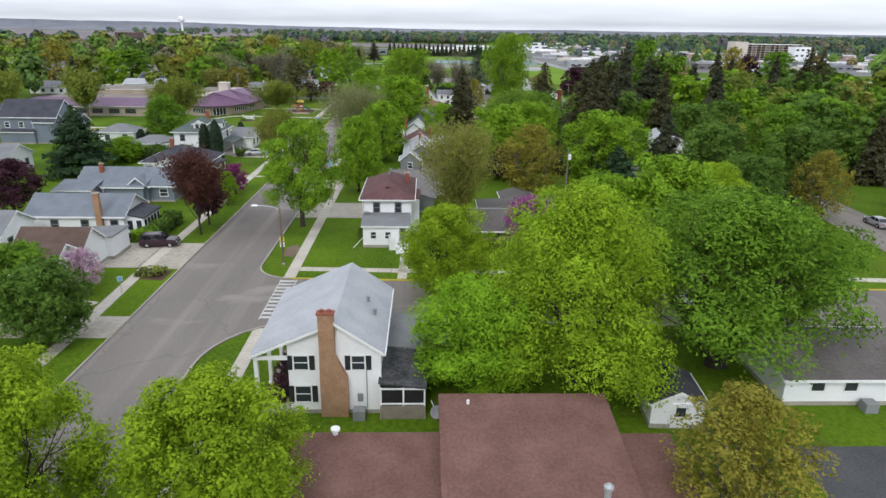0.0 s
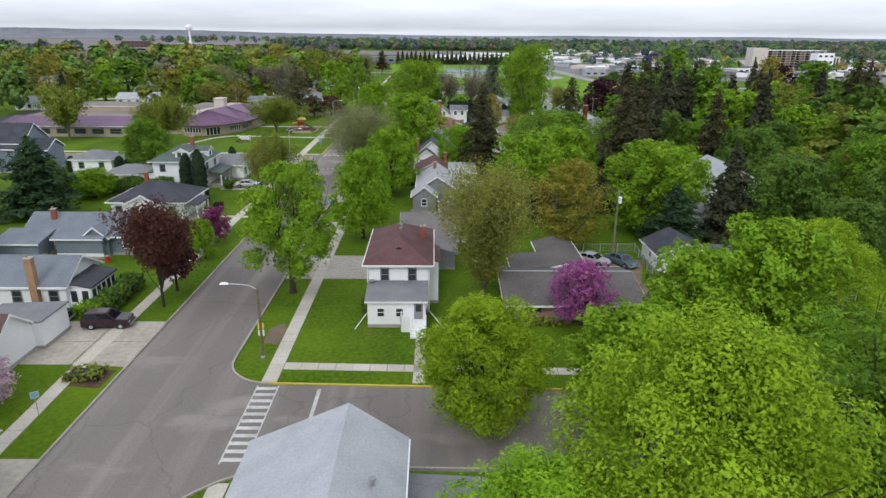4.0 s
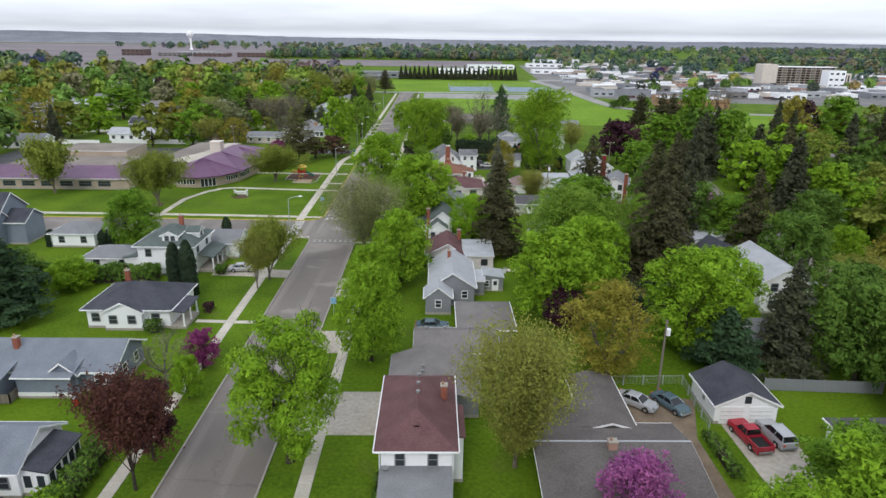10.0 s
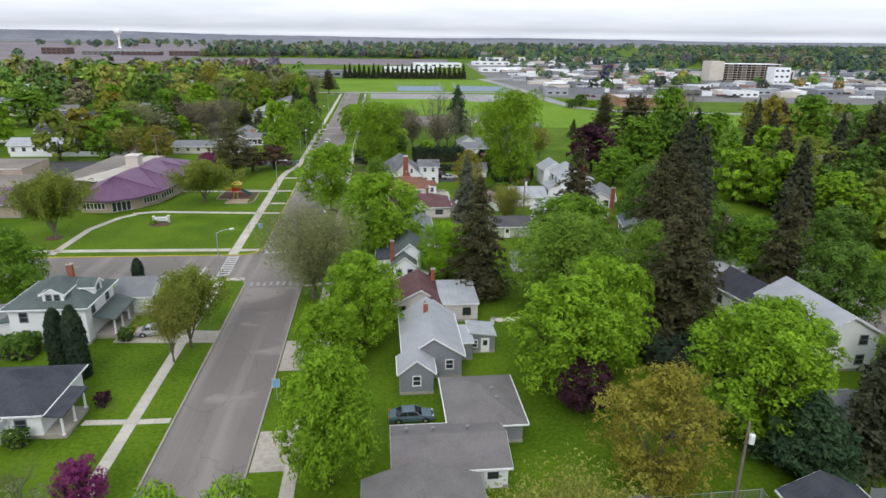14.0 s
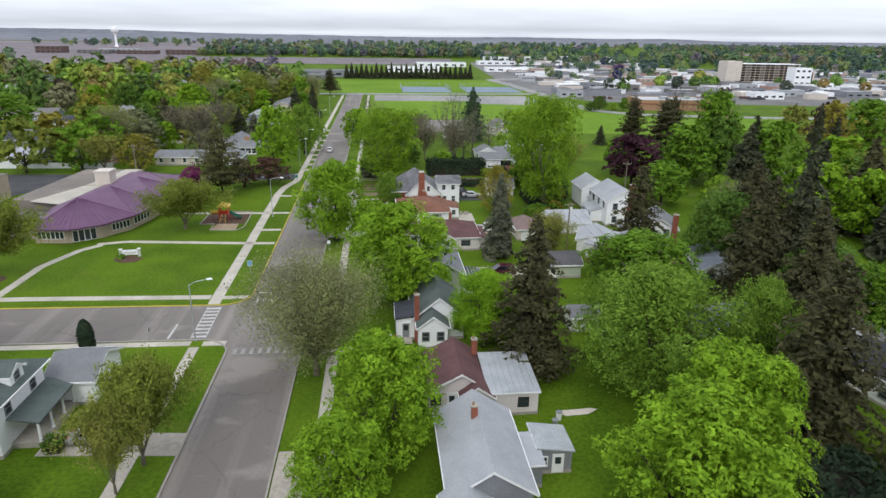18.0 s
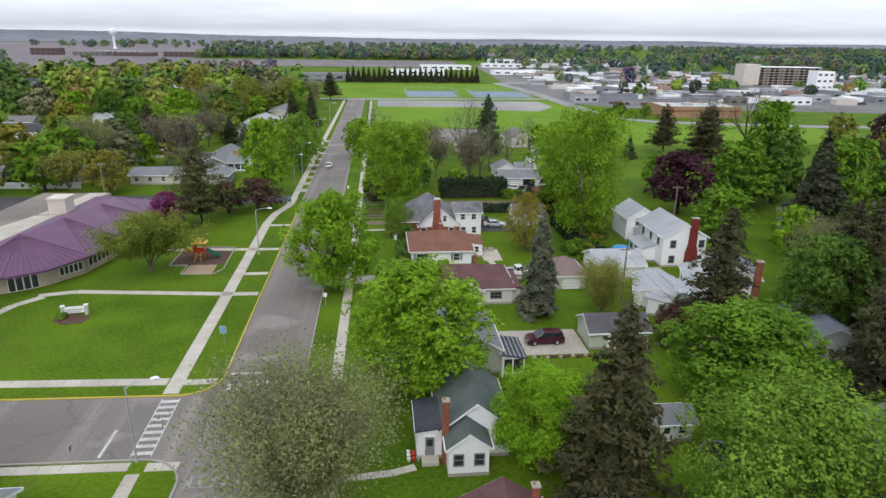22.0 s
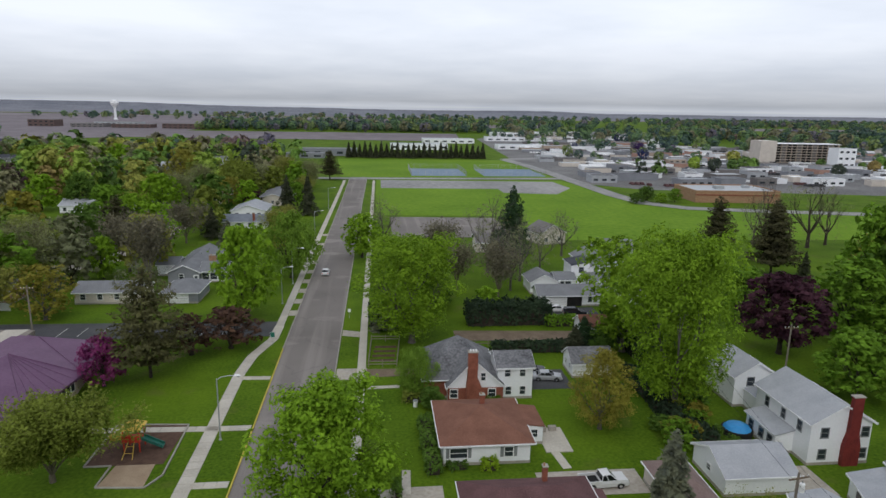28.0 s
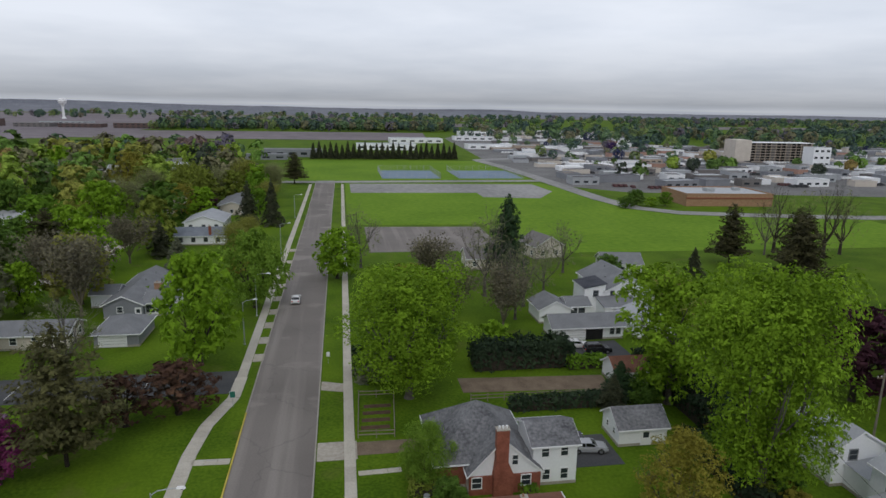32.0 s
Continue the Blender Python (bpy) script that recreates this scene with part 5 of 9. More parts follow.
    p, nr = np.zeros((n, 3)), np.zeros((n, 3))
    u, v = rng.uniform(size=n), rng.uniform(size=n)
    side = f > w * d
    p[:, 0], p[:, 1], p[:, 2], nr[:, 2] = u * w, v * d, h, 1
    a = side & ((f - w * d) < 2 * h * w)
    p[a, 1], p[a, 2], nr[a, 1], nr[a, 2] = np.where(v[a] < .5, 0, d), np.sqrt(rng.uniform(size=a.sum())) * h, np.where(v[a] < .5, -1, 1), .3
    b = side & ~a
    p[b, 0], p[b, 1], p[b, 2], nr[b, 0], nr[b, 2] = np.where(u[b] < .5, 0, w), v[b] * d, np.sqrt(rng.uniform(size=b.sum())) * h, np.where(u[b] < .5, -1, 1), .3
    wav = np.sin(p[:, 0] * 1.1 + x0) + np.sin(p[:, 1] * 1.3 + y0) + np.sin((p[:, 0] + p[:, 1]) * 2.3)
    p[:, 2] *= 1 + .07 * wav
    p[:, :2] += nr[:, :2] * (.12 * wav - .35 * (p[:, 2] / h) ** 2 * min(1, h / 3))[:, None]
    p += rng.normal(size=(n, 3)) * .05 * (1 + h)
    p[:, 2] = np.maximum(p[:, 2], .05)
    part("leaves", leaf_mesh("leaves", leaves(p, unit(nr + rng.normal(size=(n, 3)) * .5), size * rng.uniform(.6, 1.3, n), rng), M["leaf_" + leaf]), None, root)
    return root


def fence(name, line, h, label, pitch=2.4, kind="rail", material="wood_gray"):
    root = thing(name, Matrix.Identity(4), label, "fence")
    mt = M[material]
    for (x0, y0), (x1, y1) in zip(line, line[1:]):
        L = math.hypot(x1 - x0, y1 - y0)
        n = max(1, round(L / pitch))
        an = math.degrees(math.atan2(y1 - y0, x1 - x0))
        for k in range(n + 1):
            f = k / n
            part("post", Geo().box(-.06, -.06, 0, .06, .06, h + .1), mt, root, at=pose(x0 + (x1 - x0) * f, y0 + (y1 - y0) * f, 0, 0, 0, an))
        if kind == "rail":
            for z in (h * .45, h * .9):
                part("rail", Geo().box(0, -.04, z - .06, L, .04, z + .06), mt, root, at=pose(x0, y0, 0, 0, 0, an))
        elif kind == "board":
            m = int(L / 0.3)
            me = Geo().box(-.14, -.02, .05, .14, .02, h).mesh("board", mt)
            for k in range(m):
                f = (k + .5) / m
                part("board", me, mt, root, at=pose(x0 + (x1 - x0) * f, y0 + (y1 - y0) * f, 0, 0, 0, an))
        else:
            g = Geo().tube((0, 0, h), (L, 0, h), .03, n=5)
            for k in range(1, int(L / .4)):
                g.tube((k * .4, 0, .05), (k * .4, 0, h), .008, n=3)
            for k in range(1, 5):
                g.tube((0, 0, h * k / 5), (L, 0, h * k / 5), .008, n=3)
            part("wire_mesh", g, mt, root, at=pose(x0, y0, 0, 0, 0, an))
    return root

# ---- houses east of the street, from the south ----
h = house("colonial_house", 0, 0, 0, "white two-storey house with pillared porch and tall tan chimney")
g = Geo()
prof = [(-9.7, 0), (-3.0, 0), (-3.0, 5.3), (-6.2, 7.5), (-9.7, 5.98)]
g.add([(x, 39.6, z) for x, z in prof] + [(x, 51.0, z) for x, z in prof], [(0, 1, 2, 3, 4), (9, 8, 7, 6, 5)] + [(i, i + 5, (i + 1) % 5 + 5, (i + 1) % 5) for i in range(5)])
part("wall", g, M["siding_white"], h)
part("foundation", Geo().box(-9.74, 39.56, -.05, -2.96, 51.04, .3), M["kerb"], h)
rg = Geo().slab([(-12.3, 39.25, 5.02), (-6.2, 39.25, 7.66), (-6.2, 51.35, 7.66), (-12.3, 51.35, 5.02)], .14)
rg.slab([(-6.2, 39.25, 7.66), (-2.65, 39.25, 5.22), (-2.65, 51.35, 5.22), (-6.2, 51.35, 7.66)], .14)
part("roof", rg, M["roof_light"], h)
for xa, za, xb, zb in ((-12.3, 4.86, -6.2, 7.5), (-6.2, 7.5, -2.65, 5.06)):
    part("fascia", Geo().add([(xa, 39.2, za - .1), (xb, 39.2, zb - .1), (xb, 39.2, zb + .12), (xa, 39.2, za + .12), (xa, 39.24, za - .1), (xb, 39.24, zb - .1), (xb, 39.24, zb + .12), (xa, 39.24, za + .12)], [(0, 1, 2, 3), (7, 6, 5, 4), (0, 4, 5, 1), (3, 2, 6, 7), (0, 3, 7, 4), (1, 5, 6, 2)]), M["trim"], h)
part("gutter", Geo().box(-2.64, 39.25, 4.98, -2.54, 51.35, 5.12), M["trim"], h)
part("downpipe", Geo().box(-3.0, 39.48, .2, -2.92, 39.56, 5.0), M["trim"], h)
part("porch_beam", Geo().box(-12.15, 39.4, 4.55, -11.85, 51.2, 4.85).box(-11.85, 39.42, 4.55, -9.7, 39.58, 4.85), M["trim"], h)
part("porch_floor", Geo().box(-12.1, 39.4, 0, -9.7, 51.2, .3), M["kerb"], h)
for y in (39.6, 43.4, 47.2, 51.0):
    part("column", Geo().box(-12.14, y - .14, .3, -11.86, y + .14, 4.55).box(-12.2, y - .2, .3, -11.8, y + .2, .5), M["trim"], h)
part("pipe", Geo().tube((-4.0, 39.5, .4), (-4.0, 39.5, 4.2), .03, .03, 5), M["trim_gray"], h)
part("meter", Geo().box(-4.7, 39.42, 1.1, -4.3, 39.58, 1.7), M["trim_gray"], h)
window(h, -8.75, 39.6, 3.7, 1.0, 1.1, "S", shutters="shutter")
window(h, -8.7, 39.6, 1.0, 1.1, 1.3, "S", shutters="shutter")
window(h, -4.6, 39.6, 3.7, 0.9, 1.1, "S", shutters="shutter")
g = Geo().add([(-7.35, 39.05, 0), (-5.35, 39.05, 0), (-5.35, 39.62, 0), (-7.35, 39.62, 0), (-7.35, 39.05, 3.2), (-5.35, 39.05, 3.2), (-5.35, 39.62, 3.2), (-7.35, 39.62, 3.2), (-7.3, 39.05, 5.0), (-6.2, 39.05, 5.0), (-6.2, 39.62, 5.0), (-7.3, 39.62, 5.0), (-7.3, 39.05, 8.3), (-6.2, 39.05, 8.3), (-6.2, 39.62, 8.3), (-7.3, 39.62, 8.3)],
              [(3, 2, 1, 0), (0, 1, 5, 4), (1, 2, 6, 5), (2, 3, 7, 6), (3, 0, 4, 7), (4, 5, 9, 8), (5, 6, 10, 9), (6, 7, 11, 10), (7, 4, 8, 11), (8, 9, 13, 12), (9, 10, 14, 13), (10, 11, 15, 14), (11, 8, 12, 15), (12, 13, 14, 15)])
ch = part("chimney", g, M["brick_tan"], h, "tan brick chimney with a sloping shoulder")
part("cap", Geo().box(-7.38, 38.97, 8.3, -6.12, 39.7, 8.42), M["brick"], ch)
for x in (-7.0, -6.5):
    part("flue", Geo().tube((x, 39.33, 8.4), (x, 39.33, 8.62), .16, .14), M["brick"], ch)
block(h, -3.0, 44.5, 2.6, 50.6, 2.6, .35, "sE", "siding_white", "roof_gray", .15)
# screened room as a solid block; its near-black walls stand for the unlit inside
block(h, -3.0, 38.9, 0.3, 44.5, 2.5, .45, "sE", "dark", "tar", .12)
for x in (-2.95, -1.3, 0.25):
    part("screen_post", Geo().box(x - .06, 38.82, 0, x + .06, 38.92, 2.6), M["trim"], h)
for z in (1.25, 2.5):
    part("screen_rail", Geo().box(-3.0, 38.8, z - .05, .3, 38.9, z + .05), M["trim"], h)
part("skirt", Geo().box(-3.0, 38.78, 0, .3, 38.86, 1.1), M["wood_gray"], h, "weathered board skirt")
vents(h, [(-4.3, 45.5, 6.6), (-3.7, 44.2, 6.1)])
part("conditioner", Geo().box(-5.0, 38.5, 0, -4.1, 39.3, .8).lathe(-4.55, 38.9, [(.36, .8), (.36, .84)], 12), M["trim_gray"], h)

h = house("brown_roof_house", 0, 0, 0, "long low house with worn brown shingle roof")
block(h, 1.7, 17.0, 11.9, 37.0, 1.6, 2.4, "gx", "siding_cream", "roof_brown", .5, ridge=35.6, trim="roof_brown")
block(h, -8.0, 19.0, 1.7, 33.4, 1.4, .9, "sS", "siding_cream", "roof_brown", .3, trim="roof_brown")
block(h, 11.9, 19.0, 16.0, 33.2, 1.4, .9, "sS", "siding_cream", "roof_brown", .3, trim="roof_brown")
part("flue_pipe", Geo().tube((10.2, 26.4, 2.4), (10.2, 26.4, 4.0), .2).lathe(10.2, 26.4, [(.28, 4.0), (.28, 4.2), (.1, 4.35)], 12), M["galv"], h, "galvanised flue pipe with cap")
part("flue_pipe", Geo().tube((3.1, 34.6, 3.6), (3.1, 34.6, 4.3), .1), M["trim"], h)
part("roof_vent", Geo().lathe(-5.4, 32.9, [(.16, 2.9), (.16, 3.15), (.3, 3.2), (.3, 3.35)], 12), M["trim"], h)
dish = part("dish", Geo().lathe(0, 0, [(.05, 0), (.3, .06), (.45, .16), (.43, .18), (.28, .09), (.05, .03)], 16), M["trim_gray"], h, at=pose(1.0, 34.3, 3.6, 70, 0, 20))
part("dish_mast", Geo().tube((0, 0, -.02), (0, .6, -.7), .03, n=6), M["galv"], dish)

h = house("garden_shed", 18.7, 39.6, -4, "small white shed with dark shingle roof under a big tree")
block(h, -1.9, -2.1, 1.9, 2.1, 2.1, .95, "gy", "siding_white", "roof_dark", .25)
door(h, 0.2, -2.1, .1, 1.1, 1.9, "S")
h = house("white_cottage", 0, 0, 0, "low white house with dark brown shingle roof")
block(h, 28.0, 40.5, 46.0, 48.5, 2.6, 1.7, "gx", "siding_white", "roof_ranch", .5)
for x in (30.6, 33.2, 37.0, 41.0):
    window(h, x, 40.5, 1.3, 1.0, .8, "S", muntin=False)
part("conditioner", Geo().box(33.9, 39.3, 0, 34.9, 40.2, .8), M["trim_gray"], h)

h = house("foursquare_house", 0, 0, 0, "white two-storey house with maroon hip roof and front porch")
block(h, -8.0, 81.1, -1.7, 93.0, 5.6, 1.9, "hy", "siding_white", "roof_maroon", .55)
block(h, -7.85, 77.4, -1.95, 81.1, 2.85, .75, "sS", "siding_white", "roof_gray", .25)
block(h, -1.7, 83.6, -.6, 88.5, 4.9, .3, "sE", "siding_white", "roof_maroon", .2)
for x in (-6.3, -3.4):
    window(h, x, 81.1, 3.75, .75, 1.25, "S", "trim_gray")
for x in (-6.5, -4.6):
    window(h, x, 77.4, 1.25, .65, .85, "S", "trim")
door(h, -2.65, 77.4, .8, .9, 2.0, "S", "trim_gray")
steps(h, -3.4, -1.9, 76.3, 5, .95)
part("landing", Geo().box(-4.4, 76.3, 0, -1.9, 77.4, .95), M["trim"], h)
part("landing_rail", Geo().box(-4.45, 76.25, .95, -3.4, 76.32, 1.85).box(-4.45, 76.25, .95, -4.38, 77.4, 1.85), M["trim"], h)
chimney(h, -2.35, 88.2, 5.8, 7.6, .6, .6)
vents(h, [(-4.85, 87.0, 7.45), (-4.85, 88.6, 7.45), (-4.85, 90.2, 7.45)])
part("eyebrow_vent", Geo().add([(-5.9, 82.75, 6.45), (-4.85, 82.6, 6.95), (-3.8, 82.75, 6.45), (-4.85, 84.4, 7.0)], [(0, 2, 1), (0, 1, 3), (1, 2, 3), (0, 3, 2)]), M["roof_maroon"], h)
part("eyebrow_screen", Geo().add([(-5.4, 82.69, 6.5), (-4.3, 82.69, 6.5), (-4.85, 82.57, 6.86)], [(0, 1, 2)]), M["dark"], h)
part("dish", Geo().lathe(-7.6, 80.6, [(.05, 3.7), (.3, 3.8), (.34, 3.9)], 12), M["trim_gray"], h)
for x in (-8.1, -1.6):
    part("downspout", Geo().tube((x, 80.9, .3), (x, 80.9, 5.4), .05, n=6).tube((x, 80.9, .3), (x + (1.6 if x > -4 else -1.0), 76.8, .1), .05, n=6), M["trim"], h)
for y in (82.6, 86, 89.6):
    window(h, -8.0, y, 3.6, .8, 1.25, "W", "trim_gray")
    window(h, -8.0, y, .9, .8, 1.35, "W", "trim_gray")

h = house("brick_ranch", 0, 0, 0, "low pinkish brick ranch with wide brownish gray roof")
block(h, 7.0, 79.4, 20.6, 89.6, 1.95, 1.0, "gx", "brick_pink", "roof_ranch", .85, ridge=85.6, trim="trim")
block(h, 12.6, 89.6, 17.0, 99.4, 2.05, .6, "gy", "brick_pink", "roof_ranch", .5)
block(h, 8.4, 89.6, 12.6, 94.5, 1.9, .25, "sW", "brick_pink", "roof_ranch", .3)
part("ridge_cap", Geo().box(6.2, 85.5, 3.1, 21.4, 85.7, 3.17), M["roof_light"], h)
chimney(h, 13.6, 84.8, 2.7, 3.7, .8, .7, "brick_pink")
for x in (9.4, 12.4, 17.3, 19.4):
    window(h, x, 79.4, .85, 1.6, .8, "S", "trim_gray", muntin=False)
part("carport_post", Geo().tube((20.9, 79.0, 0), (20.9, 79.0, 1.9), .07).tube((20.9, 87.5, 0), (20.9, 87.5, 1.9), .07), M["trim"], h)

h = house("white_garage", 0, 0, 0, "white two-car garage with charcoal gable roof")
block(h, 27.2, 93.2, 34.0, 99.6, 2.4, 1.6, "gy", "siding_white", "roof_dark", .3)
for x in (29.0, 32.2):
    door(h, x, 93.2, .05, 2.4, 2.0, "S")
window(h, 30.6, 93.2, 2.7, .5, .6, "S", "shutter", False)
window(h, 27.2, 96.2, 1.2, .7, .7, "W", "trim")

h = house("attached_garage", 0, 0, 0, "gray-roofed garage behind the white house")
block(h, -8.2, 94.2, 1.6, 104.0, 2.3, 1.5, "gy", "siding_gray", "roof_taupe", .3, ridge=-4.0, trim="trim_gray")
vents(h, [(-4.6, 97.2, 3.9), (-4.6, 98.4, 3.9), (-4.6, 95.9, 3.4)])
h = house("gray_ranch", 0, 0, 0, "low L-shaped ranch with taupe shingle roof")
block(h, -5.6, 105.0, 4.6, 111.6, 2.4, 1.2, "gx", "siding_white", "roof_taupe", .35)
block(h, 0.2, 111.6, 7.4, 120.4, 2.4, 1.5, "hy", "siding_gray", "roof_taupe", .45)
door(h, 3.2, 105.0, .05, 1.6, 2.0, "S")
vents(h, [(-4.4, 109.4, 3.45), (-1.9, 109.4, 3.45), (1.4, 109.4, 3.45), (5.2, 114.5, 3.3), (4.9, 116, 3.5)])

h = house("gray_cottage", 0, 0, 0, "gray-sided cottage with pale gray gable roof")
block(h, -3.9, 124.8, 2.9, 136.5, 3.2, 2.2, "gy", "siding_gray", "roof_light", .35)
block(h, -4.6, 121.4, -.8, 125.2, 2.9, 1.5, "gy", "siding_gray", "roof_light", .3)
block(h, 4.8, 130.8, 8.0, 134.5, 2.3, .5, "sE", "siding_gray", "roof_metal", .2)
block(h, 2.9, 129.0, 4.8, 133.0, 2.4, .4, "sS", "siding_gray", "roof_light", .2)
window(h, -2.7, 121.4, 1.2, .8, 1.1, "S")
window(h, 1.4, 124.8, 1.3, .8, 1.1, "S")
window(h, 5.3, 130.8, .9, .7, .9, "S")
door(h, 6.7, 130.8, .1, .9, 1.9, "S")
chimney(h, -.9, 132.6, 4.6, 6.4, .55, .55)
for y in (127, 130.5, 134):
    window(h, -3.9, y, 1.2, .8, 1.2, "W")

h = house("pink_house", 0, 0, 0, "pale pink house with red-brown roof and metal-roofed addition")
block(h, -4.6, 141.4, 2.0, 149.2, 2.75, 1.9, "gy", "siding_pink", "roof_maroon", .4, ridge=-.9)
block(h, -.9, 140.2, 2.2, 142.6, 2.6, 1.1, "gy", "siding_pink", "roof_maroon", .35)
block(h, 2.0, 140.4, 7.2, 148.0, 2.7, .55, "sS", "siding_pink", "roof_metal", .2)
window(h, .7, 140.2, 1.1, 1.5, .85, "S", "shutter")
window(h, 5.6, 140.4, 1.1, 1.0, .95, "S", "shutter")
window(h, -3.6, 141.4, 1.1, .9, 1.0, "S", "shutter")
door(h, -1.9, 141.4, .3, .9, 2.0, "S")
chimney(h, 1.3, 147.6, 3.6, 5.4, .6, .6)
for k in range(1, 8):
    part("roof_seam", Geo().slab([(2.0 + k * .68, 140.25, 2.91), (2.04 + k * .68, 140.25, 2.91), (2.04 + k * .68, 148.1, 3.47), (2.0 + k * .68, 148.1, 3.47)], .04), M["galv"], h)
for y in (143.2, 146.5):
    window(h, -4.6, y, 1.1, .9, 1.1, "W", "shutter")
part("porch_step", Geo().box(-2.6, 140.5, 0, -1.2, 141.4, .3), M["wood_gray"], h)

h = house("green_roof_house", 0, 0, 0, "white cottage with green-gray roof and red chimney")
block(h, -4.9, 158.6, 1.6, 167.2, 3.3, 2.6, "gy", "siding_white", "roof_green", .35)
block(h, -4.5, 155.9, -.8, 158.8, 3.1, 1.4, "gy", "siding_white", "roof_green", .3)
block(h, -7.2, 158.7, -4.9, 163.8, 3.0, .35, "sW", "siding_white", "roof_dark", .2)
chimney(h, -4.6, 158.1, 0, 6.6, .6, .6)
for x in (-3.6, -1.7):
    window(h, x, 155.9, 1.2, .8, 1.1, "S", "trim_gray")
window(h, .7, 158.6, 1.4, .7, 1.1, "S", "trim_gray")
door(h, -6.0, 158.7, .4, .9, 2.0, "S", "trim_gray")
part("stoop", Geo().box(-6.8, 157.5, 0, -5.2, 158.7, .4), M["concrete"], h)
h = house("porch_house", 0, 0, 0, "gray house with screened back porch under ribbed roofing")
block(h, -3.6, 174.2, 3.6, 184.2, 3.2, 2.2, "gy", "siding_green", "roof_gray", .35)
block(h, 3.6, 173.2, 6.3, 178.0, 2.4, .5, "sE", "siding_white", "roof_dark", .25)
# near-black panels give the porch's unlit inside behind the screens as colour
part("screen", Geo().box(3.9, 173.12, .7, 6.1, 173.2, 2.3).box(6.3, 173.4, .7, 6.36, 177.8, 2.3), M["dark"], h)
for x in (3.75, 4.9, 6.2):
    part("screen_post", Geo().box(x - .08, 173.06, 0, x + .08, 173.2, 2.4), M["trim"], h)
for k in range(6):
    part("roof_rib", Geo().slab([(3.45 + k * .55, 172.95, 3.12 - k * .1), (3.55 + k * .55, 172.95, 3.1 - k * .1), (3.55 + k * .55, 178.2, 3.1 - k * .1), (3.45 + k * .55, 178.2, 3.12 - k * .1)], .05), M["roof_light"], h)
window(h, -1.5, 174.2, 1.2, .9, 1.1, "S", "trim_gray")

h = house("maroon_roof_house", 0, 0, 0, "low pinkish white house with maroon hip roof and front gable")
block(h, -4.0, 196.6, 9.2, 203.8, 2.7, 1.7, "hx", "siding_pink", "roof_maroon", .45)
block(h, .4, 193.9, 4.4, 198.5, 2.6, 1.3, "gy", "siding_pink", "roof_maroon", .4)
block(h, 4.4, 194.4, 9.2, 197.0, 2.5, .5, "sS", "siding_pink", "roof_maroon", .35)
block(h, 9.2, 195.2, 10.6, 202.0, 2.2, .3, "sE", "siding_pink", "roof_maroon", .25)
window(h, 2.4, 193.9, .9, 2.2, 1.1, "S", "trim_gray")
window(h, 6.7, 194.4, 1.0, 1.6, .95, "S", "trim_gray")
for x in (-2.8, -1.0):
    window(h, x, 196.6, .9, 1.0, 1.1, "S", "trim_gray")
chimney(h, 4.6, 202.4, 3.6, 5.2, .5, .5)
h = house("red_roof_house", 0, 0, 0, "white bungalow with rust red hip roof and shuttered windows")
block(h, -5.0, 211.6, 5.4, 222.6, 2.8, 2.1, "hx", "siding_white", "roof_rust", .5)
block(h, 5.4, 215.8, 8.0, 221.0, 2.4, .4, "sE", "siding_white", "roof_rust", .2)
for x in (-3.2, 2.8):
    window(h, x, 211.6, 1.0, 1.0 if x > 0 else 2.0, 1.2, "S", shutters="trim_gray")
window(h, 6.9, 215.8, 1.0, .8, 1.0, "S")
chimney(h, .6, 218.6, 4.3, 5.6, .6, .6)
part("patio", Geo().box(8.0, 213.6, 0, 11.4, 219.6, .12), M["concrete"], h)
part("planter", Geo().box(8.6, 218.4, .12, 9.2, 219.0, .8).box(9.6, 218.6, .12, 10.6, 219.2, .7), M["kerb"], h)
h = house("tudor_house", 0, 0, 0, "white and brick two-storey house with steep gray roof and brick chimney")
block(h, -6.0, 229.4, 4.8, 240.4, 3.0, 4.6, "hy", "brick", "roof_worn", .4)
block(h, -2.7, 227.7, 5.2, 233.5, 2.6, 3.9, "gy", "siding_white", "roof_worn", .3, ridge=.9)
part("brick_front", Geo().box(-2.75, 227.62, 0, 5.25, 227.72, 2.3), M["brick"], h)
block(h, 4.6, 228.6, 9.7, 234.6, 4.9, 1.3, "gx", "siding_white", "roof_worn", .35)
g = Geo().add([(-.2, 226.9, 0), (2.0, 226.9, 0), (2.0, 227.7, 0), (-.2, 227.7, 0), (-.2, 226.9, 2.6), (2.0, 226.9, 2.6), (2.0, 227.7, 2.6), (-.2, 227.7, 2.6), (0, 226.9, 4.2), (1.35, 226.9, 4.2), (1.35, 227.7, 4.2), (0, 227.7, 4.2), (0, 226.9, 7.9), (1.35, 226.9, 7.9), (1.35, 227.7, 7.9), (0, 227.7, 7.9)],
              [(3, 2, 1, 0), (0, 1, 5, 4), (1, 2, 6, 5), (2, 3, 7, 6), (3, 0, 4, 7), (4, 5, 9, 8), (5, 6, 10, 9), (6, 7, 11, 10), (7, 4, 8, 11), (8, 9, 13, 12), (9, 10, 14, 13), (10, 11, 15, 14), (11, 8, 12, 15), (12, 13, 14, 15)])
ch = part("chimney", g, M["brick"], h, "stepped red brick chimney")
part("cap", Geo().box(-.07, 226.83, 7.9, 1.42, 227.77, 8.02), M["kerb"], ch)
for x in (.3, .7, 1.1):
    part("flue", Geo().tube((x, 227.3, 8.0), (x, 227.3, 8.3), .12), M["trim"], ch)
for x, z, w in ((-1.9, .9, 1.0), (3.6, .9, 1.0)):
    window(h, x, 227.62, z, w, 1.2, "S")
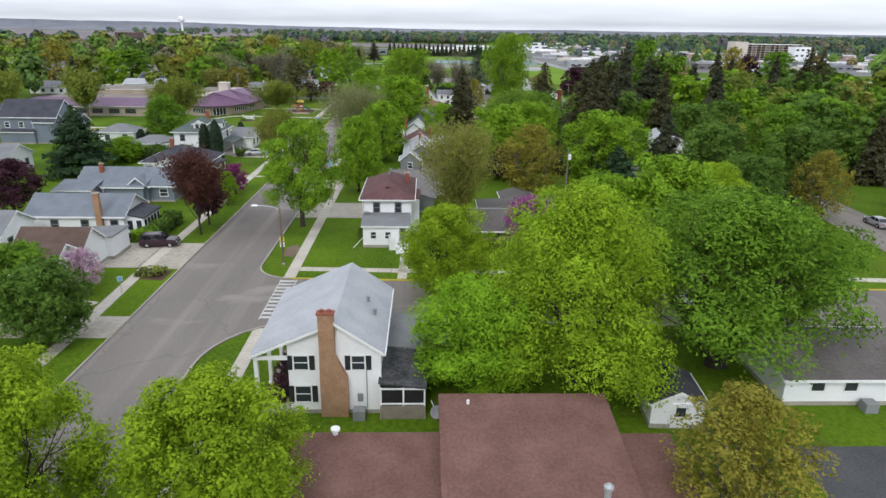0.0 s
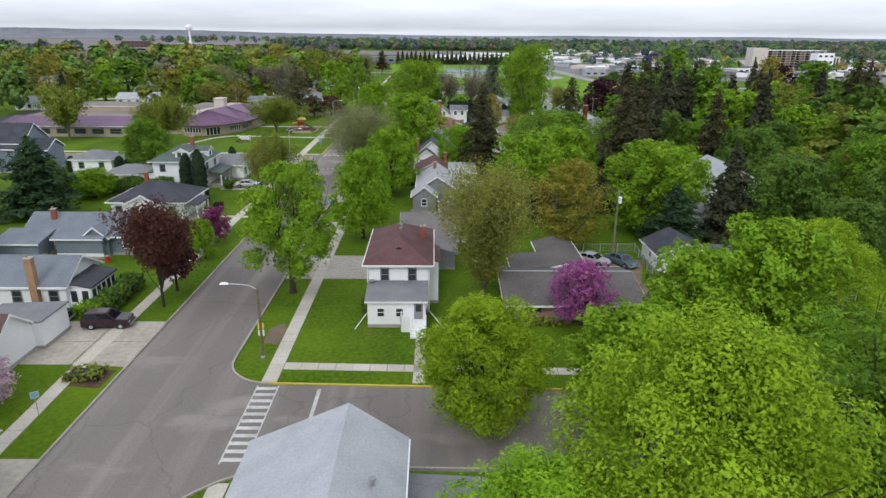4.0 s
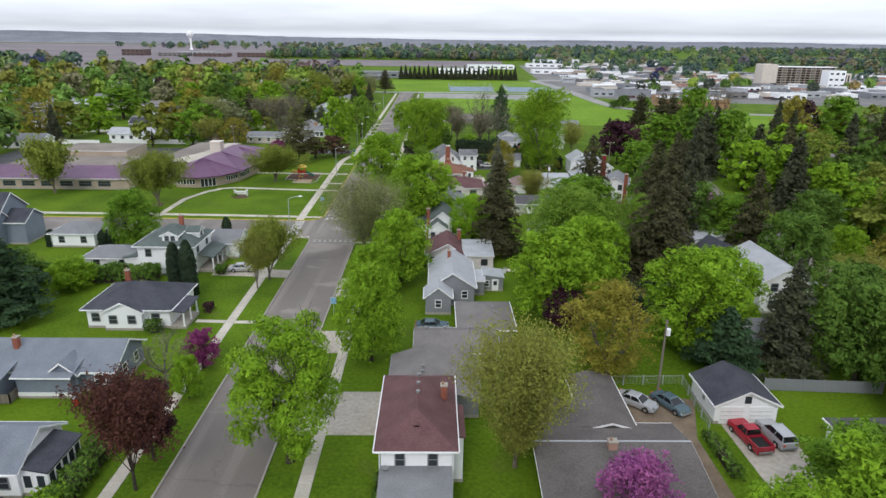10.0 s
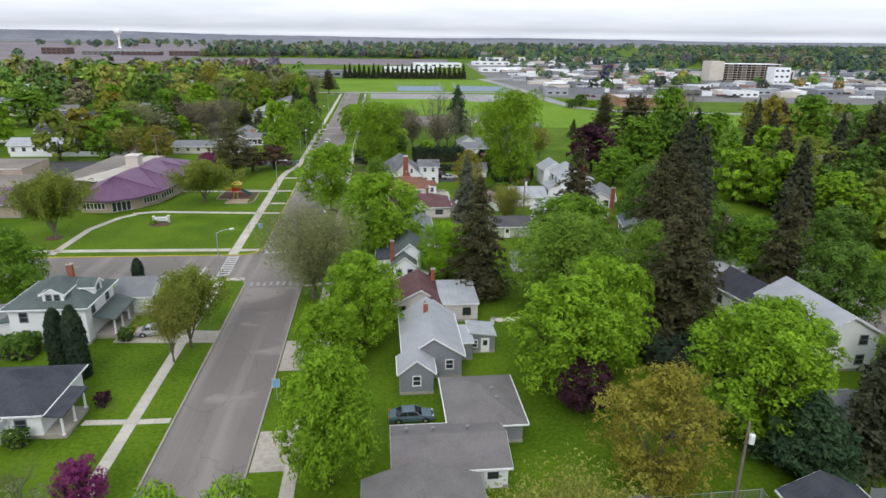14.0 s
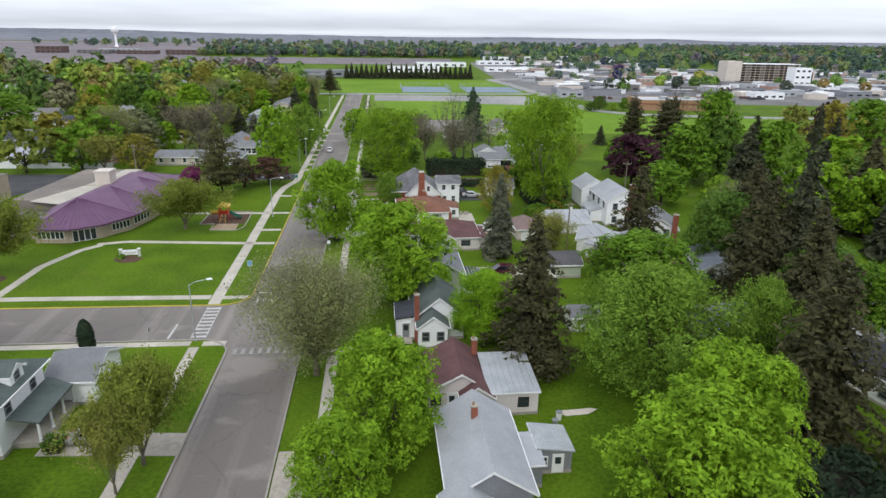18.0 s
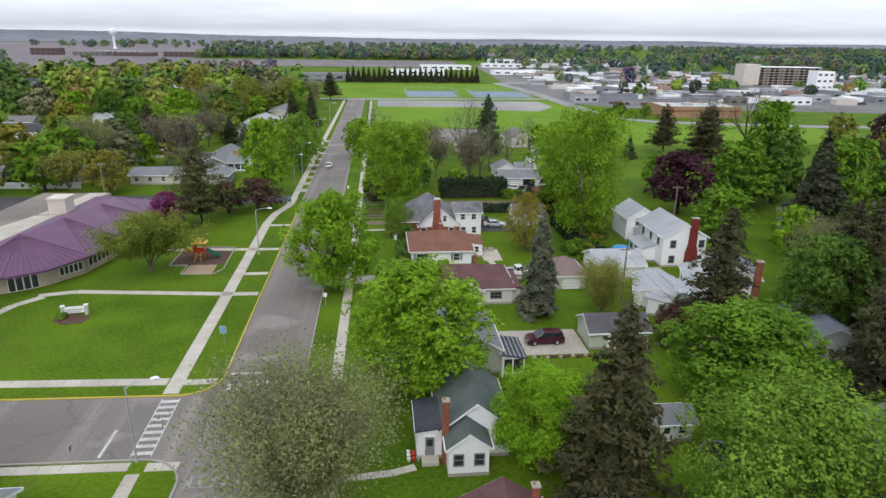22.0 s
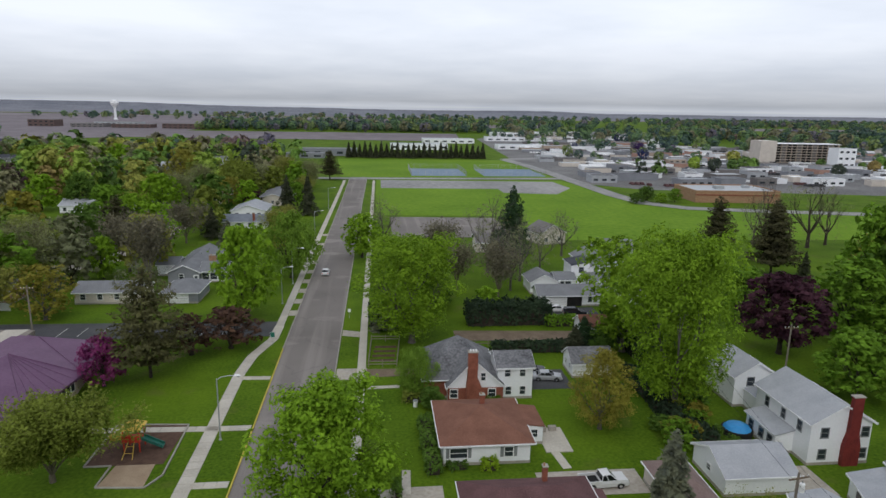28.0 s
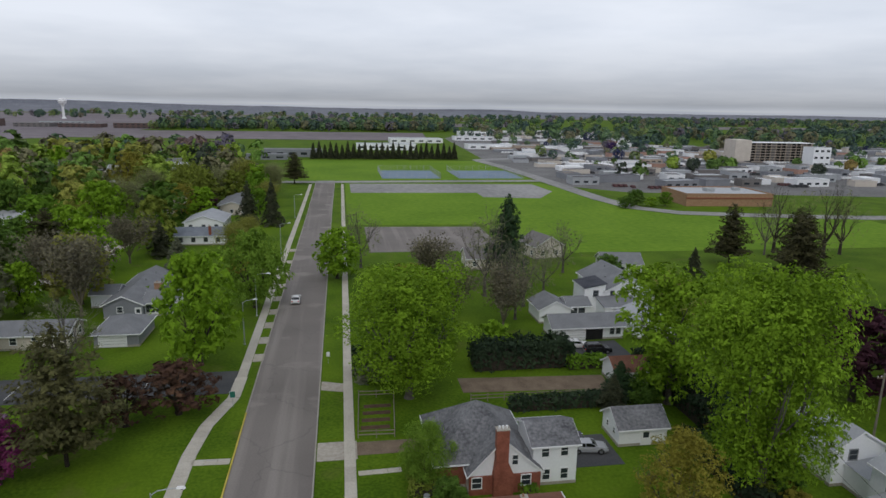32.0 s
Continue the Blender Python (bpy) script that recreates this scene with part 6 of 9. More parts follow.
window(h, 2.3, 227.7, 3.4, .6, 1.1, "S")
for x, z in ((6.0, 3.5), (8.2, 3.5), (6.2, .7), (8.3, .7)):
    window(h, x, 228.6, z, .8, 1.2, "S")
window(h, -4.2, 229.6, 1.0, .9, 1.2, "S")

def small_garage(name, x0, y0, x1, y1, hh, rise, roof, wall, cover, label, doors=(), wins=()):
    g = house(name, 0, 0, 0, label, "garage")
    block(g, x0, y0, x1, y1, hh, rise, roof, wall, cover, .3)
    for d in doors:
        door(g, *d)
    for w in wins:
        window(g, *w)
    return g


small_garage("dark_roof_garage", 16.2, 179.2, 24.0, 184.4, 2.4, 1.4, "gx", "siding_green", "roof_slate", "pale green garage with dark gray shingle roof", [(19.2, 179.2, .05, 1.0, 2.0, "S")])
small_garage("hip_roof_garage", 17.6, 199.6, 22.2, 207.0, 2.3, 1.6, "hy", "siding_cream", "roof_clay", "cream garage with faded brown hip roof", [(19.8, 199.6, .05, 2.6, 2.0, "S")])
small_garage("gray_roof_garage", 25.2, 203.2, 33.4, 210.4, 2.4, 1.7, "gx", "siding_white", "roof_light", "white garage with pale gray gable roof", [], [(25.2, 206.8, 1.2, .8, .7, "W")])
small_garage("rear_garage", 17.8, 235.2, 24.2, 240.2, 2.4, 1.7, "gx", "siding_white", "roof_worn", "small white garage with worn gray roof beside the parking place", [(21.4, 235.2, .05, 1.2, 2.0, "S")], [(17.8, 238.6, 1.2, .6, .7, "W"), (17.8, 236.6, 1.2, .6, .7, "W")])
small_garage("rust_roof_garage", 24.8, 251.9, 33.8, 256.8, 2.3, 1.5, "gx", "siding_white", "roof_rust", "white shed with rusty orange roof", [(29.6, 251.9, .05, 1.0, 1.9, "S")])
small_garage("garden_shed", 16.4, 159.4, 20.4, 162.6, 2.2, 1.0, "gx", "siding_white", "roof_gray", "small white garden shed with gray roof below trees", [(17.6, 159.4, .05, .9, 1.9, "S")], [(19.2, 159.4, 1.0, .7, .7, "S")])
small_garage("garden_shed", 28.4, 173.4, 31.6, 176.8, 2.2, 1.2, "gy", "siding_white", "roof_taupe", "small white garden shed behind the green garage", [(30.0, 173.4, .05, .9, 1.9, "S")])
tr = thing("trampoline", pose(21.6, 156.2, 0), "round black trampoline on steel legs below trees", "trampoline")
part("mat", Geo().tube((0, 0, .80), (0, 0, .83), 1.7, n=24), M["dark"], tr)
for k in range(20):
    a, b = k * math.tau / 20, (k + 1) * math.tau / 20
    part("rim_pad", Geo().slab([(1.75 * math.cos(a), 1.75 * math.sin(a), .86), (2.1 * math.cos(a), 2.1 * math.sin(a), .86), (2.1 * math.cos(b), 2.1 * math.sin(b), .86), (1.75 * math.cos(b), 1.75 * math.sin(b), .86)], .05), M["trim_gray"], tr)
for k in range(6):
    a = k * math.tau / 6
    part("leg", Geo().tube((1.95 * math.cos(a), 1.95 * math.sin(a), 0), (1.95 * math.cos(a), 1.95 * math.sin(a), .82), .03), M["galv"], tr)
g = house("white_carport", 32.0, 194.4, -22, "white outbuilding with patched pale gray roof", "garage")
block(g, -3.6, -4.2, 2.0, 4.0, 2.5, 1.1, "gy", "siding_white", "roof_light", .3)
block(g, -1.8, -6.4, 1.2, -4.2, 2.1, .6, "sE", "siding_white", "roof_light", .2)
block(g, 2.0, -2.8, 4.6, 3.2, 2.3, .3, "sE", "siding_white", "roof_metal", .2)
door(g, .2, -6.4, .05, .9, 1.9, "S", "trim_gray")
h = house("arched_porch_house", 42.6, 196.4, -18, "white two-storey house with arcaded side porch and gray roofs")
block(h, -1.6, -4.6, 4.6, 4.6, 4.6, 1.8, "gy", "siding_white", "roof_gray", .4)
block(h, -5.2, -3.6, -1.6, 4.4, 2.6, 1.5, "sW", "siding_white", "roof_light", .35)
for y in (-2.6, -.4, 1.8):
    window(h, -5.2, y, .7, 1.3, 1.5, "W", muntin=False)
for x, z in ((.2, 3.2), (2.8, 3.2), (.2, .9), (2.8, .9)):
    window(h, x, -4.6, z, .9, 1.2, "S", "trim_gray")
window(h, -1.6, -1.5, 3.1, .8, 1.0, "W")
chimney(h, 4.1, -5.02, 0, 7.4, .9, .8)

h = house("tall_white_house", 0, 0, 0, "white two-storey house with gray roof and red brick chimney")
block(h, 38.6, 208.6, 46.4, 219.6, 5.5, 2.2, "gy", "siding_white", "roof_light", .35)
block(h, 36.2, 211.4, 38.6, 217.6, 2.5, .7, "sW", "siding_white", "roof_light", .25)
block(h, 38.0, 224.0, 44.5, 231.5, 4.6, 2.0, "gy", "siding_white", "roof_light", .3)
block(h, 39.6, 219.6, 43.5, 224.0, 2.7, .5, "sW", "siding_white", "roof_light", .2)
g = Geo()
rings = [(42.7, 44.8, 0.0), (42.7, 44.8, 2.6), (43.1, 44.4, 4.2), (43.15, 44.35, 8.9)]
vs = [p for a, b, z in rings for p in ((a, 208.0, z), (b, 208.0, z), (b, 208.62, z), (a, 208.62, z))]
g.add(vs, [(3, 2, 1, 0), (12, 13, 14, 15)] + [(4 * k + j, 4 * k + (j + 1) % 4, 4 * k + 4 + (j + 1) % 4, 4 * k + 4 + j) for k in range(3) for j in range(4)])
ch = part("chimney", g, M["brick_red"], h, "deep red painted brick end chimney")
part("cap", Geo().box(43.0, 207.9, 8.9, 44.4, 208.7, 9.03), M["kerb"], ch)
for x, z in ((40.4, 3.6), (45.6, 3.6), (40.4, .8), (45.6, .8)):
    window(h, x, 208.6, z, .9, 1.2, "S", "trim_gray", shutters=None)
for y in (210.6, 213.8, 217.2):
    window(h, 38.6, y, 3.6, .7, 1.2, "W", "trim_gray")
for y in (212.4, 214.2, 216.4):
    window(h, 36.2, y, .8, .9, 1.2, "W", "trim_gray")
window(h, 40.4, 224.0, 3.2, 1.0, 1.2, "S", "trim_gray")

h = house("corner_white_house", 0, 0, 0, "white rambling two-storey house with charcoal garage roof")
block(h, 21.6, 271.4, 35.0, 277.0, 2.6, 1.5, "gx", "siding_white", "roof_gray", .5)
block(h, 22.0, 281.0, 28.4, 288.0, 2.8, 1.6, "gy", "siding_white", "roof_gray", .35)
block(h, 28.4, 282.4, 33.0, 288.0, 2.8, 1.2, "gx", "siding_white", "roof_gray", .3)
block(h, 32.6, 284.9, 37.0, 291.0, 5.6, .9, "sW", "siding_white", "roof_dark", .25)
block(h, 37.0, 285.0, 48.0, 300.0, 5.0, 2.6, "gy", "siding_white", "roof_gray", .4)
block(h, 35.2, 280.4, 42.6, 285.0, 2.9, 1.0, "sS", "siding_white", "roof_gray", .3)
block(h, 37.4, 270.6, 45.0, 280.2, 2.5, 1.4, "gy", "siding_white", "roof_light", .35)
# near-black slab on the wall: shade of the open doorway given as colour
part("garage_doorway", Geo().box(23.0, 271.3, .05, 31.0, 271.45, 2.3), M["dark"], h)
door(h, 25.4, 271.3, .05, 4.4, 1.9, "S")
for x in (32.8, 34.0):
    window(h, x, 271.4, 1.0, .7, 1.2, "S", "trim_gray")
for x in (29.6, 31.2):
    window(h, x, 282.4, 1.1, 1.2, 1.3, "S", "trim_gray")
window(h, 35.0, 284.9, 3.9, 1.0, 1.2, "S", "trim_gray")
window(h, 33.0, 287.5, 3.9, .9, 1.2, "W", "trim_gray")
for x in (38.6, 40.4, 44.6):
    window(h, x, 285.0, 3.6, .8, 1.3, "S", "trim_gray")
for x in (39.4, 42.6):
    window(h, x, 270.6, 1.0, 1.0, 1.2, "S", "trim_gray")
vents(h, [(41.4, 296.0, 7.2), (39.5, 291.0, 6.2)])

def plain_house(name, x, y, rot, w, d, hh, rise, roof, wall, cover, label, storeys=1, chim=None, brickwall=False):
    """A house farther off, with a window every few metres on the sides that are seen."""
    h = house(name, x, y, rot, label)
    block(h, -w / 2, -d / 2, w / 2, d / 2, hh, rise, roof, wall, cover, .4)
    for s in range(storeys):
        n = max(2, int(w / 3.2))
        for k in range(n):
            window(h, -w / 2 + w * (k + .5) / n, -d / 2, 1.0 + 2.7 * s, 1.0, 1.15, "S", "trim" if wall != "siding_white" else "trim_gray")
        n = max(2, int(d / 3.6))
        for k in range(n):
            for fx, sd in ((-w / 2, "W"), (w / 2, "E")):
                window(h, fx, -d / 2 + d * (k + .5) / n, 1.0 + 2.7 * s, .9, 1.15, sd, "trim" if wall != "siding_white" else "trim_gray")
    if chim:
        chimney(h, chim[0], chim[1], hh, hh + rise + .9)
    return h


plain_house("east_white_house", 50.2, 129.0, 0, 8.0, 13.0, 5.2, 2.2, "gy", "siding_white", "roof_light", "white two-storey house with pale gray roof behind trees", 2)
plain_house("east_dark_roof_house", 48.0, 141.2, 12, 6.0, 7.0, 3.4, 2.2, "gy", "siding_white", "roof_dark", "white house with charcoal gable roof")
plain_house("east_flat_house", 47.6, 149.0, 8, 6.0, 6.5, 4.6, .5, "sW", "siding_white", "roof_light", "white boxy house with flat pale roof")
plain_house("hidden_white_house", 40.2, 110.5, 0, 7.0, 6.0, 3.0, 1.6, "gx", "siding_white", "roof_gray", "white house half hidden behind a spruce")
plain_house("slate_roof_house", 41.6, 86.0, 0, 8.4, 7.6, 2.8, 1.6, "hx", "siding_white", "roof_slate", "white house with dark slate-gray hip roof beside a garage")
plain_house("gray_porch_cottage", 37.5, 157, 10, 8.0, 7.0, 3.0, 1.7, "gx", "siding_blue", "roof_gray", "gray cottage half hidden by trees")
plain_house("east_blue_roof_house", 46.8, 178.6, -12, 7.0, 10.0, 2.8, 1.8, "gy", "siding_white", "roof_blue", "white cottage with blue-gray roof")
plain_house("tan_roof_house", 22.0, 327, 0, 12, 8, 3.0, 2.0, "gx", "siding_cream", "roof_taupe", "cream house with taupe roof among bare trees")
plain_house("tan_gable_house", 40.5, 338, 15, 9, 9, 3.6, 2.6, "gy", "siding_cream", "roof_taupe", "cream gabled house with taupe roof")
plain_house("gray_gable_house", 55, 318, -10, 10, 8, 3.0, 2.0, "gx", "siding_white", "roof_gray", "white house with gray roof near the playing field")
plain_house("far_east_house", 96, 172, 8, 9, 8, 3.0, 2.0, "gx", "siding_white", "roof_gray", "white house beyond the tree-lined street")
plain_house("far_east_house", 101, 232, -5, 10, 8, 3.0, 2.0, "gx", "siding_white", "roof_taupe", "white house beyond the tree-lined street")
plain_house("far_east_house", 96, 120, 4, 10, 8, 3.2, 2.0, "gx", "siding_cream", "roof_taupe", "cream house beyond the tree-lined street")
plain_house("far_east_house", 98, 60, 0, 11, 8, 3.0, 2.0, "gx", "siding_white", "roof_gray", "white house beyond the tree-lined street")

# ---- houses west of the street ----
h = house("brown_ranch", 0, 0, 0, "cream ranch with brown shingle roof beside a pink tree")
block(h, -53.0, 61.2, -39.0, 67.8, 2.7, 1.9, "gx", "siding_white", "roof_umber", .4)
block(h, -46.0, 66.5, -38.6, 72.6, 2.7, 2.2, "gx", "siding_white", "roof_umber", .35)
block(h, -44.0, 72.6, -37.8, 77.0, 2.5, .3, "sW", "siding_white", "roof_gray", .2)
for x in (-49, -41.2):
    window(h, x, 61.2, 1.0, .9, 1.2, "S", "trim", shutters="shutter")
for y in (63.2, 64.6):
    window(h, -39.0, y, 1.0, .8, 1.2, "E", "trim")
vents(h, [(-46, 63.2, 4.1), (-44, 63.2, 4.1), (-42, 63.2, 4.1)])
plain_house("white_gable_house", -56.5, 76.0, 0, 11, 7.0, 3.0, 2.0, "gx", "siding_white", "roof_gray", "white house with gray gable roof behind the ranch")
h = house("white_cottage", 0, 0, 0, "white cottage with gray roof, tan chimney and glazed sun porch")
block(h, -53.0, 81.2, -40.2, 88.4, 3.0, 2.0, "gx", "siding_white", "roof_blue", .4)
block(h, -40.2, 81.6, -37.8, 87.0, 2.5, .6, "sE", "siding_white", "roof_dark", .25)
for k in range(5):
    window(h, -37.8, 82.2 + k * 1.05, .9, .8, 1.3, "E", "trim", False)
for x in (-39.6, -38.4):
    window(h, x, 81.6, .9, .7, 1.3, "S", "trim", False)
for x in (-41.5, -45.4, -49.4):
    window(h, x, 81.2, 1.1, .9, 1.2, "S", "trim_gray")
chimney(h, -43.2, 80.9, 0, 6.1, .75, .65, "brick_tan")
h = house("blue_house", 0, 0, 0, "slate blue ranch with gray-blue roof and small front gables")
block(h, -55.5, 99.4, -40.4, 107.0, 2.8, 2.0, "gx", "siding_blue", "roof_blue", .45)
block(h, -50.6, 97.8, -44.6, 100.8, 2.7, .9, "sS", "siding_blue", "roof_blue", .4)
block(h, -47.4, 98.6, -44.2, 102.4, 2.8, 1.3, "gy", "siding_blue", "roof_blue", .3)
block(h, -57.5, 96.2, -52.0, 100.0, 2.5, .8, "sS", "siding_blue", "roof_blue", .35)
part("base_board", Geo().box(-50.65, 97.74, .3, -44.55, 97.82, .75), M["trim"], h)
window(h, -44.2, 100.4, 1.0, .8, 1.1, "E")
door(h, -51.2, 99.4, .2, .9, 2.0, "S")
window(h, -42.0, 99.4, 1.0, 1.2, 1.1, "S")
for y in (102, 105):
    window(h, -40.4, y, 1.0, 1.0, 1.2, "E")
chimney(h, -52.6, 102.0, 3.6, 5.6, .6, .6)
h = house("white_bungalow", 0, 0, 0, "white bungalow with charcoal hip roof and corner porch")
block(h, -52.2, 116.2, -40.6, 125.4, 3.0, 2.4, "hx", "siding_white", "roof_dark", .55)
block(h, -49.4, 115.4, -44.2, 119.0, 2.9, 1.3, "gy", "siding_white", "roof_dark", .35)
pr = Geo().slab([(-41.4, 115.6, 3.05), (-38.2, 115.6, 2.75), (-38.2, 121.4, 2.75), (-41.4, 121.4, 3.05)], .16)
part("porch_roof", pr, M["roof_dark"], h)
part("porch_floor", Geo().box(-40.6, 116.0, 0, -38.4, 121.2, .45), M["kerb"], h)
for y in (116.0, 118.5, 121.0):
    part("column", Geo().lathe(-38.6, y, [(.2, .45), (.13, .6), (.12, 2.6), (.18, 2.72)], 10), M["trim"], h)
for x in (-51.0, -48.2, -45.6, -42.6):
    window(h, x, 116.2 if not -49.4 < x < -44.2 else 115.4, 1.1, 1.0, 1.1, "S", "trim_gray")
chimney(h, -48.8, 122.4, 4.2, 6.4, .6, .6)
h = house("green_gray_foursquare", 0, 0, 0, "white two-storey house with green-gray hip roof and dormers")
block(h, -54.0, 137.0, -44.6, 146.0, 5.4, 2.7, "hx", "siding_white", "roof_green", .6)
block(h, -49.8, 137.6, -47.2, 140.8, 1.3, .7, "gy", "siding_white", "roof_green", .25, z0=5.7, base=False)
block(h, -46.6, 140.4, -44.6, 142.8, 1.2, .7, "gx", "siding_white", "roof_green", .25, z0=5.6, base=False)
block(h, -44.6, 146.0, -39.8, 153.2, 3.0, 1.5, "gx", "siding_white", "roof_gray", .4)
block(h, -57.2, 138.4, -54.0, 144.0, 2.6, .5, "sW", "siding_white", "roof_green", .3)
part("porch_roof", Geo().slab([(-44.5, 138.4, 3.4), (-41.6, 138.4, 2.9), (-41.6, 146.2, 2.9), (-44.5, 146.2, 3.4)], .16), M["roof_green"], h)
part("porch_floor", Geo().box(-44.6, 138.6, 0, -41.8, 146.0, .6), M["kerb"], h)
for y in (138.8, 141.2, 143.6, 145.8):
    part("column", Geo().lathe(-42.0, y, [(.2, .6), (.14, .75), (.12, 2.75), (.18, 2.9)], 10), M["trim"], h)
for x in (-52.2, -46.6):
    window(h, x, 137.0, 3.5, .9, 1.2, "S", "trim_gray")
    window(h, x, 137.0, .9, .9, 1.3, "S", "trim_gray")
for x in (-49.0, -48.0):
    window(h, x, 137.6, 6.1, .6, .75, "S", "trim_gray")
for y in (139.2, 143.8):
    window(h, -44.6, y, 3.6, .9, 1.2, "E", "trim_gray")
window(h, -44.6, 141.6, 5.95, .8, .75, "E", "trim_gray")
for y in (147.6, 150.8):
    window(h, -39.8, y, 1.0, .8, 1.2, "E", "trim_gray")
chimney(h, -48.2, 142.6, 7.2, 9.2, .7, .6)
plain_house("hip_garage", -60.0, 142.0, 0, 9.0, 6.4, 2.5, 1.4, "hx", "siding_white", "roof_gray", "white garage with gray hip roof beside a hedge")
plain_house("small_white_house", -73.4, 155.0, 0, 8.4, 6.4, 2.8, 1.6, "hx", "siding_white", "roof_gray", "small white house with gray hip roof")
h = plain_house("blue_gabled_house", -93.6, 156.5, 0, 13.0, 9.0, 6.2, 3.4, "gx", "siding_blue", "roof_dark", "tall blue-gray gabled house with dark roof", 2)
block(h, 6.5, -3.2, 10.5, 3.0, 4.6, 1.8, "gx", "siding_blue", "roof_dark", .4)
block(h, 2.0, -5.6, 6.6, -2.0, 5.2, 1.6, "gx", "siding_blue", "roof_dark", .35)
block(h, -6.0, -6.2, 2.0, -4.5, 2.7, .5, "sS", "siding_blue", "roof_dark", .3)
plain_house("gray_roof_house", -84, 121.0, 0, 13, 8, 3.2, 2.0, "gx", "siding_white", "roof_gray", "white house with gray roof and long wing")
plain_house("orange_roof_house", -96, 113.0, 0, 11, 8, 3.0, 2.2, "gx", "siding_cream", "roof_red", "house with faded orange-brown roof")
plain_house("long_gray_roof_house", -68.5, 281.0, 0, 13.5, 7.0, 2.6, 1.4, "gx", "siding_cream", "roof_gray", "long low cream ranch with gray roof beside the parking lot")
h = house("split_gray_house", 0, 0, 0, "gray ranch with gray hip-roofed garage and brick chimney")
block(h, -57.6, 277.2, -50.4, 286.6, 2.4, 1.7, "hy", "siding_gray", "roof_gray", .45)
block(h, -61.2, 292.6, -54.0, 316.0, 2.8, 1.7, "gy", "siding_gray", "roof_gray", .45)
block(h, -54.0, 293.8, -48.4, 300.6, 2.8, 1.4, "gx", "siding_white", "roof_gray", .45)
block(h, -66.0, 300.0, -61.2, 306.0, 2.8, 1.2, "gx", "siding_white", "roof_gray", .4)
door(h, -54.6, 277.2, .05, 4.4, 2.1, "S")
window(h, -58.2, 292.6, 1.2, 1.0, 1.1, "S")
door(h, -54.9, 292.6, .05, 1.0, 2.0, "S")
for x in (-53.0, -51.2, -49.4):
    window(h, x, 293.8, .7, 1.5, 1.5, "S")
chimney(h, -52.4, 298.6, 2.8, 5.4, 1.6, .9, "brick_tan")
vents(h, [(-56.4, 304, 4.6), (-56.0, 310, 4.5)])
plain_house("street_white_house", -57.0, 363.0, 0, 14.0, 8.0, 2.8, 1.8, "gx", "siding_white", "roof_blue", "low white house with blue-gray roof and brick chimney", 1, (3.0, -3.6))
h = plain_house("long_roof_house", -60.0, 388.0, 0, 12.0, 16.0, 3.0, 2.0, "gy", "siding_white", "roof_light", "long house with pale gray gable roof")
plain_house("long_roof_house", -56.0, 426.0, 0, 12.0, 30.0, 3.0, 2.0, "gy", "siding_cream", "roof_gray", "long low house with gray gable roof")
plain_house("west_gray_house", -112.0, 330.0, 5, 14.0, 8.0, 2.8, 1.8, "gx", "siding_white", "roof_gray", "white ranch with gray roof among trees")
plain_house("west_white_house", -131.0, 320.0, -6, 12.0, 8.0, 2.8, 1.8, "gx", "siding_white", "roof_taupe", "white house with brownish roof among trees")
plain_house("school_back_house", -118.0, 283.0, 0, 20.0, 8.0, 3.0, 1.8, "gx", "siding_white", "roof_light", "long white building with pale roof behind the school")
plain_house("school_back_house", -93.0, 281.0, 0, 10.0, 7.0, 3.0, 1.6, "gx", "brick_pink", "roof_taupe", "brick house with brown roof behind a white fence")
plain_house("west_far_house", -150.0, 265.0, 0, 14.0, 8.0, 3.0, 1.8, "gx", "siding_white", "roof_gray", "white house with gray roof among trees")

# ---- school ----
h = house("school", 0, 0, 0, "low tan brick school with purple metal roofs", "school")
eave = [(-73.5, 202.2), (-66.5, 201.8), (-61.6, 205.0), (-57.9, 211.5), (-56.0, 221.0), (-54.8, 234.5), (-57.0, 247.5), (-71.0, 248.5)]
wall = Geo()
ins = [(x + (-.0 if x < -70 else -1.1), y + (1.2 if y < 210 else .0)) for x, y in eave]
wall.slab([(x, y, 3.0) for x, y in ins], 3.05)
part("wall", wall, M["brick_school"], h)
top = [(-69.5, 214.0, 6.1), (-67.2, 224.0, 6.2), (-65.6, 236.0, 5.6), (-66.5, 246.0, 4.6)]
rf = Geo()
E8 = [(x, y, 3.05) for x, y in eave]
rf.add(E8 + top + [(-74.5, 214.0, 4.3), (-72.0, 230.0, 4.6), (-71.5, 248.0, 4.5)], [(0, 1, 8), (1, 2, 8), (2, 3, 8), (3, 9, 8), (3, 4, 9), (4, 10, 9), (4, 5, 10), (5, 11, 10), (5, 6, 11), (6, 7, 11), (0, 8, 12), (8, 9, 13, 12), (9, 10, 13), (10, 11, 14, 13), (11, 7, 14)])
part("roof", rf, M["roof_purple"], h, "purple standing seam metal roof")
fa = Geo()
for (xa, ya), (xb, yb) in zip(eave[:-1], eave[1:]):
    fa.add([(xa, ya, 2.72), (xb, yb, 2.72), (xb, yb, 3.04), (xa, ya, 3.04)], [(0, 1, 2, 3)])
    fa.add([(xa * .985 - 1.0, ya * .999 + .3, 2.74), (xb * .985 - 1.0, yb * .999 + .3, 2.74), (xb, yb, 2.72), (xa, ya, 2.72)], [(0, 1, 2, 3)])
part("fascia", fa, M["roof_purple"], h)
for k, (a, b) in enumerate(((0, 8), (1, 8), (2, 8), (3, 8), (3, 9), (4, 9), (4, 10), (5, 10), (5, 11))):
    p, q = Vector(rf.v[a]), Vector(rf.v[b])
